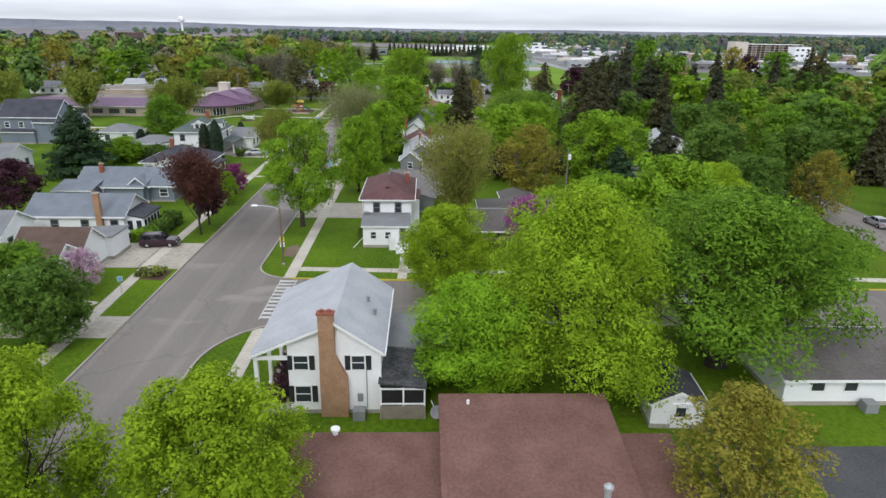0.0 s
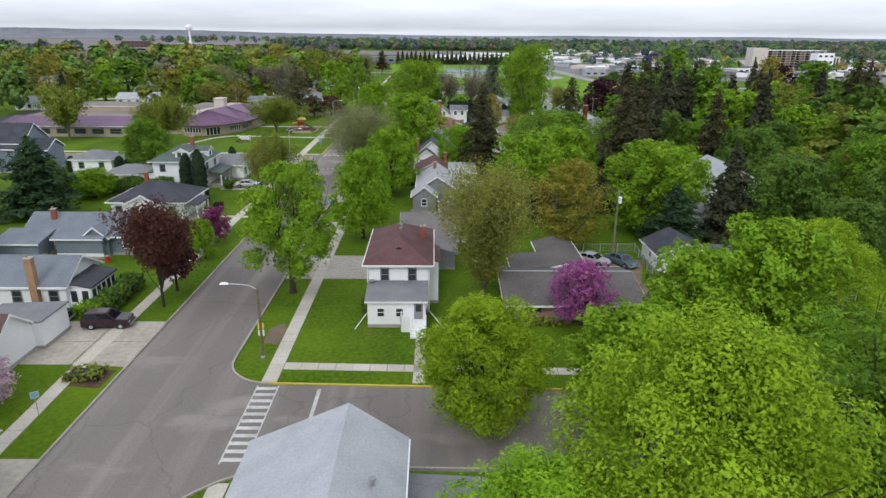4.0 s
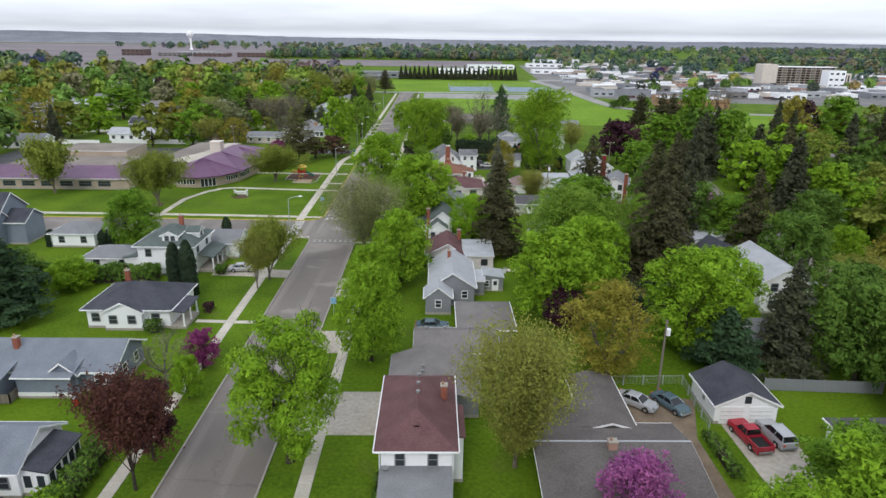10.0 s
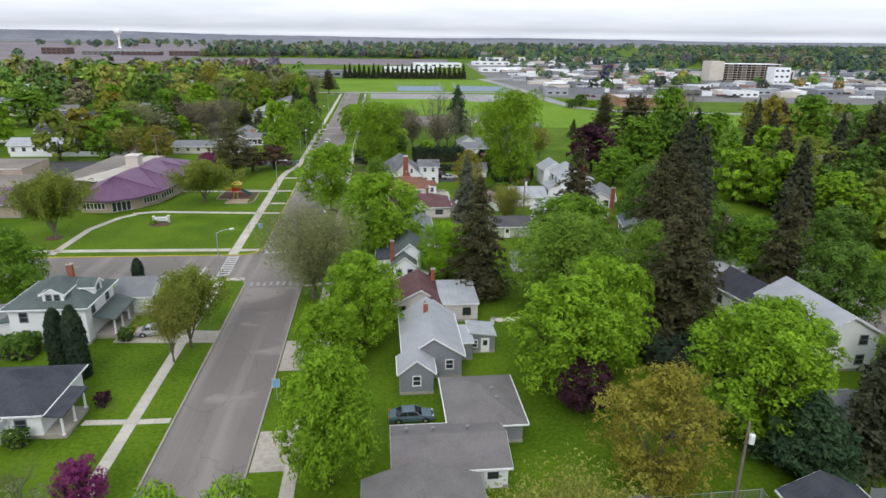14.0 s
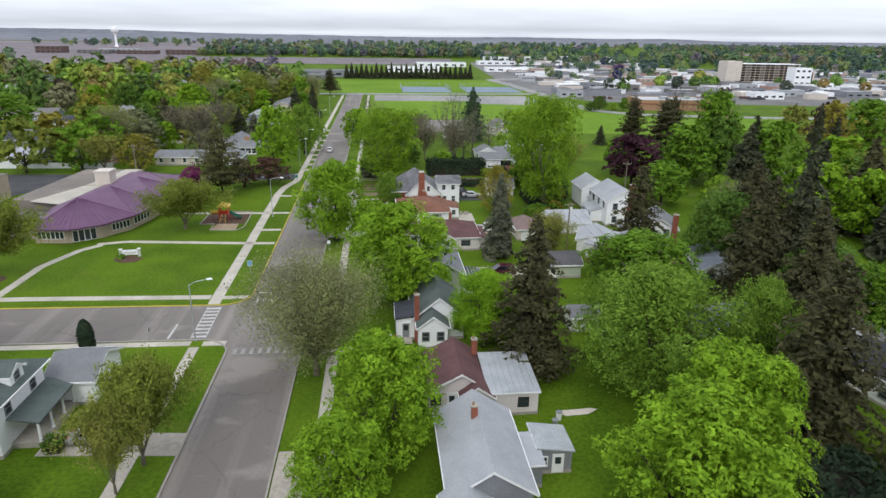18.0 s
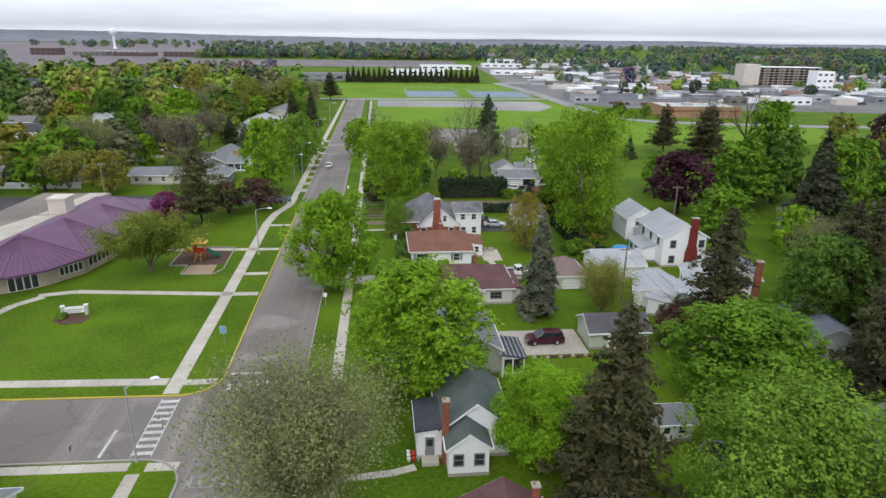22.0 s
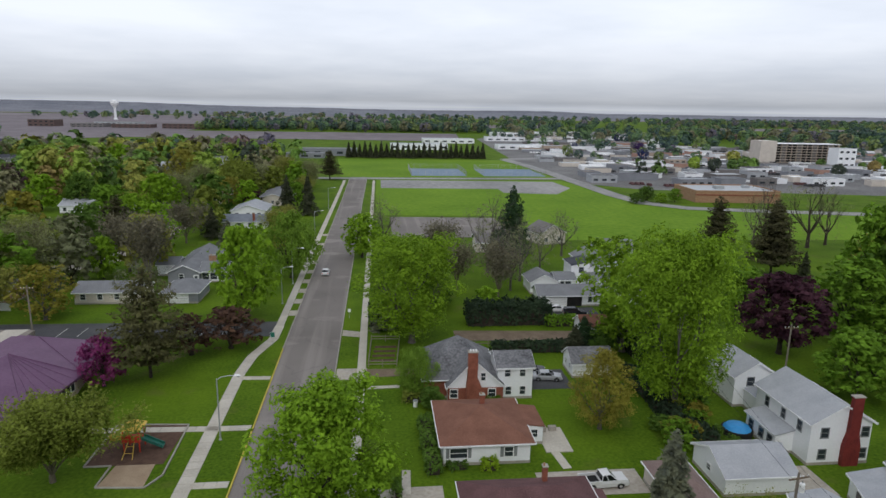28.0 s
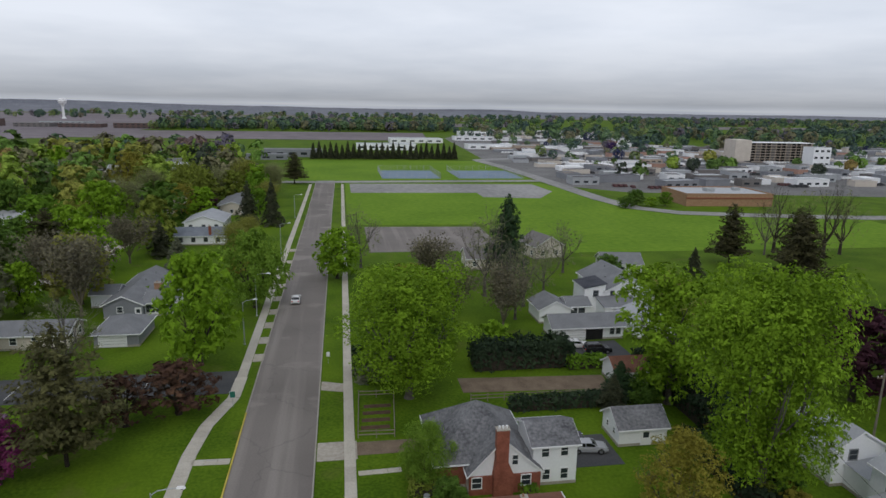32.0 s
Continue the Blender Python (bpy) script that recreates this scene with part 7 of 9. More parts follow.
    part("roof_seam", Geo().tube(p + Vector((0, 0, .06)), q + Vector((0, 0, .06)), .07, n=4), M["roof_purple"], h)
for i in range(5):
    a, b, c = Vector(E8[i]), Vector(E8[i + 1]), Vector(top[0 if i < 3 else 1 if i == 3 else 2])
    for k in range(1, 6):
        p = a.lerp(b, k / 6)
        part("roof_seam", Geo().tube(p + Vector((0, 0, .05)), p.lerp(c, .97) + Vector((0, 0, .05)), .035, n=4), M["roof_purple"], h)
part("flat_roof", Geo().slab([(-85, 219, 4.6), (-70.6, 215.6, 4.6), (-68.5, 232, 4.6), (-68.5, 249, 4.6), (-83, 250, 4.6)], 4.6), M["roof_flat"], h, "stained brown flat roof")
part("roof_edge", Geo().slab([(-80.5, 217.0, 4.66), (-73.6, 214.4, 4.66), (-71.2, 231.5, 4.66), (-75.6, 231.0, 4.66)], .05).slab([(-75.4, 231.6, 4.67), (-71.0, 232.0, 4.67), (-69.4, 249.2, 4.67), (-73.0, 249.2, 4.67)], .05), M["concrete"], h, "pale strip beside the ridge")
part("roof_box", Geo().box(-73.2, 231.5, 4.6, -70.0, 235.0, 7.6), M["siding_cream"], h, "cream rooftop box")
part("roof_box_cap", Geo().box(-73.4, 231.3, 7.6, -69.8, 235.2, 7.85), M["siding_cream"], h)
block(h, -124.0, 200.0, -84.6, 209.0, 2.9, 1.6, "sS", "brick_school", "roof_purple", .6)
block(h, -84.6, 206.0, -73.8, 217.0, 2.6, .05, "flat", "brick_school", "roof_taupe", .1)
block(h, -124.0, 209.0, -92.0, 226.0, 4.0, .1, "flat", "brick_school", "roof_flat", .1)
block(h, -118.0, 226.0, -96.5, 240.0, 5.6, .1, "flat", "brick_school", "roof_flat", .1)
for k in range(7):
    window(h, -121 + k * 5.0, 200.0, .9, 3.2, 1.3, "S", "trim_gray")
def band(i, f0, f1, n, z=.9, hh=1.3):
    a, b = Vector((*ins[i], 0)), Vector((*ins[i + 1], 0))
    an = math.degrees(math.atan2(b.y - a.y, b.x - a.x))
    L = (b - a).length
    for k in range(n):
        f = f0 + (f1 - f0) * (k + .5) / n
        w = L * (f1 - f0) / n - .18
        p = a.lerp(b, f)
        g = Geo().box(-w / 2 - .07, -.08, z - .07, w / 2 + .07, .01, z).box(-w / 2 - .07, -.08, z + hh, w / 2 + .07, .01, z + hh + .07).box(-w / 2 - .07, -.08, z, -w / 2, .01, z + hh).box(w / 2, -.08, z, w / 2 + .07, .01, z + hh)
        fr = part("window", g, M["trim"], h, at=pose(p.x, p.y, 0, 0, 0, an))
        part("pane", Geo().box(-w / 2, -.04, z, w / 2, .012, z + hh), M["glass"], fr)


band(0, .08, .92, 6)
band(1, .15, .85, 4, .1, 2.1)
band(2, .35, .95, 5)
band(3, .1, .7, 5)
band(4, .55, .95, 5)

# ---- trees: one of each build, then planted ----
for s in (1, 2):
    proto_tree(f"maple{s}", "maple", "bark", 15, 6, 20500, 0.265, ROUND, 34, .20, s)
    proto_tree(f"bright{s}", "bright", "bark", 13, 6, 20500, 0.255, ROUND, 32, .16, 10 + s)
proto_tree("lime1", "lime", "bark", 16, 8, 72000, 0.15, WIDE, 24, .18, 21, lump=.34, fill=.2)
proto_tree("deep1", "maple", "bark", 15, 8, 44000, 0.17, WIDE, 22, .16, 22, trunks=3, lump=.30, depth=4, skirt=2.0, fill=.15)
proto_tree("deep2", "deep", "bark", 14, 6, 18200, 0.29, ROUND, 32, .16, 23)
proto_tree("soft1", "soft", "bark", 16, 9, 36000, 0.225, OVAL, 30, .12, 24, lump=.40, fill=.4)
proto_tree("elm1", "elm", "bark_gray", 22, 9, 32000, 0.27, VASE, 17, .17, 25, lump=.44, fill=.22)
proto_tree("willow1", "olive", "bark_gray", 20, 9, 20475, 0.23, OVAL, 50, .15, 26, lump=.28)
proto_tree("openmaple", "bright", "bark", 15.5, 6.5, 30000, 0.20, ROUND, 10, .25, 27, depth=4, lump=.34, fill=.15)
proto_tree("nearmaple", "vivid", "bark", 10, 5, 52000, 0.133, ROUND, 34, .18, 48)
proto_tree("nearlime", "spring", "bark", 10, 5, 54000, 0.13, ROUND, 40, .18, 49, lump=.30, depth=4)
proto_fan("bud1", "bud", "bark_twig", 12, 5.5, 46000, 0.135, 31, 15, 4, .06, deep=.85)
proto_fan("bud2", "bud", "bark_twig", 13, 5, 16000, 0.19, 32, 10, 4, .12)
proto_fan("purple2", "maroon", "bark", 12, 5, 17000, .19, 37, 10, 4, .20)
proto_fan("gray1", "twig", "bark_twig", 14, 6.5, 15000, .20, 35, 11, 4, .14)
proto_fan("olive1", "olive", "bark_twig", 11, 6.5, 28000, .24, 36, 11, 4, .10)
proto_fan("pale1", "haze", "bark_twig", 15, 7, 50000, .125, 33, 17, 4, .18, hang=.55, deep=.75)
proto_tree("rust1", "rust", "bark_gray", 12.5, 5.2, 15000, 0.18, OVAL, 40, .12, 34, depth=4, fill=.4)
proto_tree("purple1", "purple", "bark", 12, 5, 17000, 0.25, ROUND, 26, .27, 35, depth=4, lump=.36, fill=.4)
proto_tree("bronze1", "bronze", "bark", 8, 4, 10000, 0.2, WIDE, 30, .25, 47, trunks=2, depth=4, fill=.4)
proto_tree("magenta1", "magenta", "bark", 6.5, 3.7, 11830, 0.15, ROUND, 34, .2, 36, trunks=2, fill=.3)
proto_tree("crimson1", "crimson", "bark", 6, 2.8, 8645, 0.15, ROUND, 26, .2, 37, trunks=2)
proto_tree("blossom1", "blossom", "bark", 4.8, 2.4, 7280, 0.12, ROUND, 26, .22, 38, trunks=2, fill=.35)
proto_tree("bare2", "haze", "bark", 17, 9, 900, 0.22, VASE, 30, .22, 52, depth=5)
proto_tree("bare1", "pale", "bark_gray", 14, 5.5, 1500, 0.22, OVAL, 30, .25, 39, depth=5)
proto_conifer("spruce1", "spruce", 16, 4.4, 8500, 0.36, 41, ragged=.75, taper=.75)
proto_conifer("spruce2", "pine", 21, 5.6, 10500, 0.36, 42, ragged=.85, droop=.34, taper=.62)
proto_conifer("spruce3", "bluespruce", 15, 2.6, 11000, 0.27, 43, droop=.55, ragged=.5, taper=.65)
proto_conifer("pine1", "pine", 18, 4.6, 8500, 0.34, 44, droop=-.10, base=.16, ragged=.85, taper=.5)
proto_conifer("pine2", "larch", 17, 5.4, 8000, 0.32, 50, droop=-.12, base=.15, ragged=.9, taper=.45)
proto_conifer("fir1", "fir", 14, 5.4, 10000, 0.36, 46, droop=.05, base=.06, ragged=.7, taper=.6)
proto_conifer("thuja1", "thuja", 8, 1.3, 6750, 0.23, 45, col=1, base=0)
# lighter builds for trees farther off
for s, (nm, lf) in enumerate((("maple", "maple"), ("bright", "bright"), ("deep", "deep"), ("olive", "olive"), ("rust", "rust"), ("purple", "purple"), ("pale", "pale"), ("bud", "bud"))):
    proto_tree("far_" + nm, lf, "bark", 14, 6, 1800, .82, ROUND, 24, .14, 60 + s, depth=1)
proto_conifer("far_spruce", "spruce", 16, 3.8, 2200, .75, 70)
proto_conifer("far_pine", "pine", 18, 4.4, 2200, .85, 71, ragged=.4)

for key, x, y, H, R, lab in (
    ("nearlime", -11.2, 27.0, 10.4, 5.4, "bright yellow-green maple in full young leaf"),
    ("nearlime", -21.5, 26.5, 12.0, 5.2, "yellow-green street tree in young leaf"),
    ("nearlime", -33.5, 30.0, 11.5, 5.6, "yellow-green tree in young leaf"),
    ("deep2", -33.2, 50.4, 7.8, 4.0, "rounded dark green small tree beside a drive"),
    ("maple1", -37.6, 54.0, 8.2, 4.0, "rounded dark green small tree beside a drive"),
    ("blossom1", -36.4, 62.6, 4.8, 2.5, "small tree covered with pale pink blossom"),
    ("nearmaple", 4.4, 42.6, 9.4, 5.5, "dense green maple beside the white house"),
    ("nearlime", 2.6, 60.6, 10.4, 5.2, "bright yellow-green maple at the street corner"),
    ("lime1", 12.4, 44.0, 16.4, 8.6, "huge spreading yellow-green tree"),
    ("deep1", 25.6, 46.6, 15.6, 10.6, "wide old green tree with dark forked trunks"),
    ("bright1", 27.8, 68.5, 14.2, 6.4, "rounded green maple"),
    ("bright2", 21.0, 66.5, 12.5, 5.4, "rounded green maple"),
    ("bright1", 13.6, 60.5, 9.8, 5.6, "bright green maple beside the side street"),
    ("maple2", 34.0, 54.5, 12.0, 6.0, "rounded green tree"),
    ("rust1", 18.4, 28.6, 8.8, 4.6, "golden-olive tree just coming into leaf"),
    ("purple2", -30.6, 82.4, 12.0, 4.6, "open maroon-leaved maple beside the walk"),
    ("purple1", -30.9, 87.0, 8.6, 2.8, "purple-leaved maple"),
    ("openmaple", -17.4, 86.6, 15.3, 6.4, "broad green street maple with dark forked trunk"),
    ("bright2", -11.4, 107.0, 13.2, 4.7, "dense yellow-green street tree"),
    ("bud1", 4.6, 85.8, 15.4, 5.9, "tall yellowish tree with fine bare twigs"),
    ("magenta1", 14.2, 78.2, 6.9, 3.7, "redbud in full magenta bloom before the ranch"),
    ("bright1", 14.6, 121.5, 13.6, 7.4, "round bright green maple"),
    ("bright2", 21.0, 127.5, 13.8, 6.4, "round bright green maple"),
    ("purple1", 15.2, 116.0, 6.4, 3.2, "small dark purple tree"),
    ("rust1", 18.2, 103.6, 12.6, 6.3, "rust-tinged tree just coming into leaf"),
    ("bright1", 31.2, 111.0, 14.0, 7.4, "round bright green maple"),
    ("bright2", 37.5, 117.0, 12.4, 6.0, "round bright green maple"),
    ("spruce1", 41.6, 106.6, 14.6, 4.8, "dark gray-green spruce with spreading boughs"),
    ("fir1", 33.2, 104.6, 9.0, 4.8, "dark overgrown evergreen behind the white garage"),
    ("deep2", 48.6, 102.4, 13.2, 5.6, "dense green tree"),
    ("lime1", 38.0, 77.5, 11.6, 6.4, "wide yellow-green tree"),
    ("maple1", 31.0, 75.4, 11.0, 5.6, "green maple"),
    ("spruce2", 33.4, 134.0, 20.0, 6.4, "tall dark brownish spruce"),
    ("spruce2", 39.5, 146.0, 22.0, 5.6, "tall dark brownish spruce"),
    ("spruce1", 51.4, 165.5, 25.0, 5.0, "very tall dark spruce"),
    ("pale1", -16.9, 150.4, 15.4, 8.8, "tall street tree in sparse gray-green bud"),
    ("bright1", -9.2, 134.8, 12.6, 5.8, "green street maple"),
    ("bright1", -12.8, 127.0, 9.4, 4.6, "yellow-green street tree"),
    ("bright2", -6.2, 170.6, 15.6, 8.2, "broad dense green street maple"),
    ("nearmaple", 4.5, 157.6, 9.8, 5.2, "round dense bright green maple"),
    ("soft1", 21.4, 144.6, 14.6, 9.8, "broad soft green tree"),
    ("soft1", 33.6, 144.0, 13.6, 5.0, "broad soft green tree"),
    ("spruce2", 8.8, 151.0, 19.4, 5.6, "dark brownish spruce behind the pink house"),
    ("olive1", -31.4, 135.2, 10.8, 4.4, "slender street tree with yellow-green buds"),
    ("bud2", -32.4, 131.2, 9.6, 3.0, "slender street tree with yellow-green buds"),
    ("maple2", -60.8, 151.0, 11.8, 5.2, "round bright green tree"),
    ("crimson1", -32.2, 105.0, 5.2, 2.5, "small tree in crimson bloom"),
    ("bare1", -35.0, 100.5, 7.0, 3.6, "gray tree with bare fine twigs"),
    ("bright2", -31.4, 98.0, 5.5, 1.9, "small green sapling"),
    ("olive1", -70.6, 184.8, 12.6, 6.4, "olive lawn tree in young leaf before the school"),
    ("olive1", -48.6, 211.6, 10.2, 6.8, "olive lawn tree in sparse leaf"),
    ("olive1", -102.0, 196.0, 14.0, 7.2, "olive-yellow lawn tree in young leaf"),
    ("olive1", -128.0, 200.0, 13.0, 6.2, "olive-yellow lawn tree in young leaf"),
    ("crimson1", -53.2, 236.6, 7.8, 3.7, "crab apple in dark crimson bloom"),
    ("pine2", -47.4, 239.4, 17.6, 6.0, "brownish open-branched pine on the school lawn"),
    ("bronze1", -44.0, 248.2, 7.2, 3.8, "bronze-leaved crab apple"),
    ("bronze1", -38.0, 251.4, 7.2, 5.6, "bronze-leaved crab apple"),
    ("bright1", -17.6, 202.2, 15.6, 7.6, "broad dense green street maple"),
    ("spruce3", 12.2, 190.6, 15.6, 3.2, "narrow gray-green spruce"),
    ("bud1", 21.4, 189.8, 8.4, 4.2, "yellow-green shrubby tree in bud"),
    ("spruce2", 33.2, 180.0, 19.0, 5.8, "dark open spruce"),
    ("spruce2", 41.5, 160.5, 21.0, 6.0, "tall dark spruce"),
    ("maple2", 27.8, 164.0, 12.4, 8.7, "round green maple"),
    ("bronze1", 29.2, 180.2, 5.6, 4.2, "reddish brown shrub tree beside the garage"),
    ("rust1", 16.6, 219.0, 11.2, 4.7, "brownish tree just coming into leaf"),
    ("elm1", 28.9, 223.4, 26.0, 9.2, "tall arching green elm"),
    ("elm1", 30.0, 245.6, 20.0, 8.6, "tall arching green elm"),
    ("purple1", 57.6, 243.0, 14.6, 7.8, "wide dark purple beech"),
    ("maple2", 74.0, 247.0, 16.0, 9.6, "broad green maple"),
    ("maple1", 58.2, 225.4, 10.4, 6.4, "round bright green maple"),
    ("bright1", 65.6, 213.0, 9.6, 4.4, "small round yellow-green maple"),
    ("elm1", -6.6, 252.0, 20.0, 10.4, "broad green tree beside the walk"),
    ("bright2", -17.0, 318.0, 12.4, 6.2, "green street tree"),
    ("bare1", -11.0, 328.0, 15.0, 5.8, "nearly bare dead-topped tree"),
    ("fir1", 26.2, 322.0, 20.0, 5.4, "tall dark fir"),
    ("bare1", 15.4, 300.0, 18.5, 7.0, "tall bare-twigged tree"),
    ("bare1", 22.0, 292.0, 15.0, 6.0, "tall bare-twigged tree"),
    ("gray1", 14.0, 278.0, 13.0, 5.6, "gray-brown twiggy tree behind the hedge"),
    ("gray1", 5.5, 284.0, 12.0, 5.2, "gray-brown twiggy tree behind the hedge"),
    ("bare1", 18.0, 284.0, 13.0, 5.0, "bare-twigged tree beside a white house"),
    ("rust1", -3.0, 288.0, 11.0, 5.0, "brownish tree in bud"),
    ("deep2", -1.0, 272.0, 9.0, 4.6, "dark green tree behind the hedge"),
    ("gray1", 4.0, 306.0, 13.0, 6.0, "gray-brown twiggy tree"),
    ("soft1", -6.8, 230.4, 7.6, 3.4, "weeping yellow-green shrub tree beside the brick house"),
    ("deep2", -5.0, 226.2, 3.2, 1.9, "dark green shrub beside the brick house"),
    ("deep2", 26.4, 246.0, 4.6, 3.0, "dark green shrub beside the alley"),
    ("fir1", 24.0, 248.6, 5.6, 2.6, "small dark spruce beside the alley"),
    ("far_bright", 9.4, 266.2, 6.0, 3.3, "rounded yellow-green bush"),
    ("spruce3", -10.8, 260.4, 6.4, 3.6, "dark spreading juniper"),
    ("bright1", -38.4, 267.6, 18.6, 6.8, "tall green street maple"),
    ("soft1", -33.6, 297.0, 16.5, 7.4, "soft green weeping tree"),
    ("spruce3", -53.4, 319.0, 10.6, 4.0, "dark columnar yew"),
    ("bare1", -57.0, 265.0, 12.4, 5.6, "gray-brown tree in bud"),
    ("spruce1", -75.4, 371.0, 13.4, 3.8, "dark blue-green spruce"),
    ("rust1", -76.4, 268.0, 11.0, 6.4, "brownish tree in bud"),
    ("bud2", -86.0, 268.0, 11.0, 6.0, "olive tree in bud"),
    ("pine1", 89.0, 322.0, 17.0, 5.4, "tall ragged pine"),
    ("pine1", 98.4, 309.0, 18.0, 5.6, "tall dark spruce"),
    ("bare2", 112.0, 335.0, 18.0, 9.0, "large bare-limbed tree at the field"),
    ("bare2", 122.0, 327.0, 20.0, 10.0, "large bare-limbed tree at the field"),
    ("bare2", 131.0, 331.0, 16.0, 8.0, "large bare-limbed tree at the field"),
    ("deep2", 104.4, 420.0, 5.0, 4.2, "low green tree beside the clinic"),
    ("deep2", 111.0, 425.5, 7.4, 4.6, "green tree beside the clinic"),
    ("far_bright", 117.2, 422.6, 4.4, 3.2, "rounded yellow-green tree beside the clinic"),
    ("maple1", 124.6, 424.0, 6.4, 3.6, "green tree beside the clinic"),
    ("deep2", 73.8, 156.4, 11.4, 5.8, "green tree"),
    ("bright2", 73.2, 145.0, 7.6, 3.8, "small green maple"),
    ("rust1", 79.0, 140.0, 7.4, 5.0, "orange-tinged tree"),
    ("spruce2", 47.6, 167.0, 20.0, 5.8, "dark open spruce behind the gardens"),
    ("spruce1", 45.5, 152.5, 18.0, 4.6, "dark open spruce"),
    ("spruce2", 58.5, 190.0, 17.0, 5.4, "tall dark brownish spruce"),
    ("maple1", 54.0, 150.0, 12.0, 6.0, "round green maple beside the east street"),
    ("deep2", 52.5, 112.0, 12.0, 6.0, "dense dark green tree beside the east street"),
    ("deep2", 50.5, 92.5, 10.0, 5.0, "dense green tree behind the garage"),
    ("purple1", 92.0, 244.0, 9.0, 5.0, "dark purple tree beyond the street"),
    ("willow1", 105.6, 214.0, 15.4, 11.0, "broad yellow-green willow"),
    ("bright1", 88.0, 196.0, 14.0, 7.2, "broad bright green maple"),
    ("bright2", 93.0, 184.0, 12.0, 6.6, "broad green maple"),
    ("magenta1", 58.6, 171.5, 7.0, 4.2, "tree in faded pink bloom"),
    ("rust1", -108.9, 471.6, 19.0, 10.0, "tall rust-tinged tree in bud"),
    ("olive1", -71.9, 422.8, 18.5, 8.7, "tall yellow-olive tree in young leaf"),
    ("far_pale", -135.5, 483.9, 17.7, 7.8, "gray tree in sparse bud"),
    ("far_bright", -158.4, 524.4, 18.1, 7.4, "yellow-green tree in young leaf"),
    ("bright2", -91.3, 383.6, 16.2, 9.0, "broad bright green tree"),
    ("pale1", -90.0, 431.9, 15.9, 7.0, "gray tree in sparse bud"),
    ("deep2", -124.8, 397.7, 15.1, 6.5, "dark green tree"),
    ("bud1", -59.7, 474.0, 16.1, 6.4, "olive tree in young leaf"),
    ("pale1", -46.2, 458.6, 16.4, 6.7, "gray-green street tree in sparse bud"),
    ("spruce1", -47.6, 392.6, 15.1, 4.3, "dark green spruce beside the street"),
    ("spruce1", -39.2, 388.9, 16.1, 3.8, "dark green spruce beside the street"),
    ("pine1", -39.6, 508.2, 16.6, 6.2, "dark pine at the end of the street"),
    ("far_deep", -78.1, 540.0, 13.1, 9.4, "dark green tree"),
    ("gray1", -66.0, 295.0, 16.5, 7.4, "large gray-brown tree in bud before a gray ranch"),
    ("gray1", -74.0, 304.0, 15.0, 7.0, "large gray-brown tree in sparse bud"),
    ("bright2", -77.5, 297.5, 10.5, 4.2, "small bright green tree"),
    ("pine1", -91.0, 342.0, 14.0, 5.3, "dark green pine"),
    ("rust1", -99.0, 286.0, 11.0, 6.6, "brownish tree in bud"),
    ("deep2", -93.0, 322.0, 12.0, 6.6, "dark green tree"),
    ("bud1", -45.0, 345.0, 9.0, 4.6, "yellow-green small street tree"),
    ("rust1", -40.5, 322.0, 7.0, 3.4, "yellow-green street shrub in bud"),
    ("maple1", -100.0, 360.0, 15.0, 8.0, "broad green maple"),
    ("maple1", -106.0, 318.0, 13.0, 6.6, "green maple"),
    ("spruce1", 72.9, 312.5, 7.4, 2.6, "small dark fir"),
    ("spruce1", 92.3, 286.4, 8.4, 2.2, "small dark fir"),
    ("bare1", 107.1, 332.3, 15.0, 5.0, "bare-limbed tree at the field"),
    ("spruce1", 21.2, 244.9, 5.4, 2.4, "small spreading blue-green spruce"),
    ("bare1", 40.0, 318.0, 12.0, 6.0, "bare-twigged tree beside a cream house"),
    ("bare1", 29.0, 300.0, 11.0, 5.0, "bare-twigged tree"),
    ("deep2", 46.0, 304.0, 8.0, 4.0, "green garden tree"),
    ("fir1", -65.1, 118.9, 13.0, 6.2, "dark green pine beside white houses"),
    ("purple1", -60.6, 90.7, 8.6, 4.6, "dark purple tree behind the ranch"),
    ("maple1", 60.4, 106.5, 16.0, 6.0, "tall green street tree with dark trunk"),
    ("deep2", 60.6, 98.0, 13.6, 6.0, "dark green street tree with dark trunk"),
    ("rust1", 60.0, 90.5, 11.0, 4.6, "yellow-olive street tree in bud"),
    ("bud2", 57.0, 116.5, 11.6, 4.8, "olive tree in young leaf"),
    ("spruce2", 52.8, 179.8, 20.0, 5.2, "tall dark brownish spruce"),
    ("maple2", 87.5, 258.0, 24.0, 8.0, "very tall green tree"),
    ("rust1", 120.6, 254.8, 22.0, 8.6, "tall reddish tree in bud"),
    ("rust1", -155.4, 281.2, 20.0, 11.0, "broad golden-olive tree in young leaf"),
    ("maple1", -155.1, 349.0, 14.5, 13.0, "broad green tree"),
    ("pale1", -89.9, 290.6, 16.6, 7.3, "silver-gray tree in sparse bud"),
    ("gray1", -70.0, 338.0, 13.0, 6.2, "gray-brown tree in bud beside a side street"),
    ("bright2", -90.0, 352.0, 13.0, 6.6, "round green maple"),
    ("rust1", -72.0, 404.0, 13.0, 6.4, "brownish tree in bud"),
    ("pale1", -93.0, 408.0, 15.0, 7.2, "gray tree in sparse bud"),
    ("bud1", -44.5, 428.0, 11.0, 5.0, "yellow-green street tree in bud"),
    ("deep2", -98.0, 338.0, 12.0, 6.0, "dark green tree"),
    ("bud1", -43.5, 362.0, 8.0, 4.0, "yellow-green street tree in bud"),
    ("spruce1", -64.0, 345.0, 10.0, 3.6, "dark green spruce"),
    ("maple1", -46.0, 412.0, 10.0, 4.6, "green street maple"),
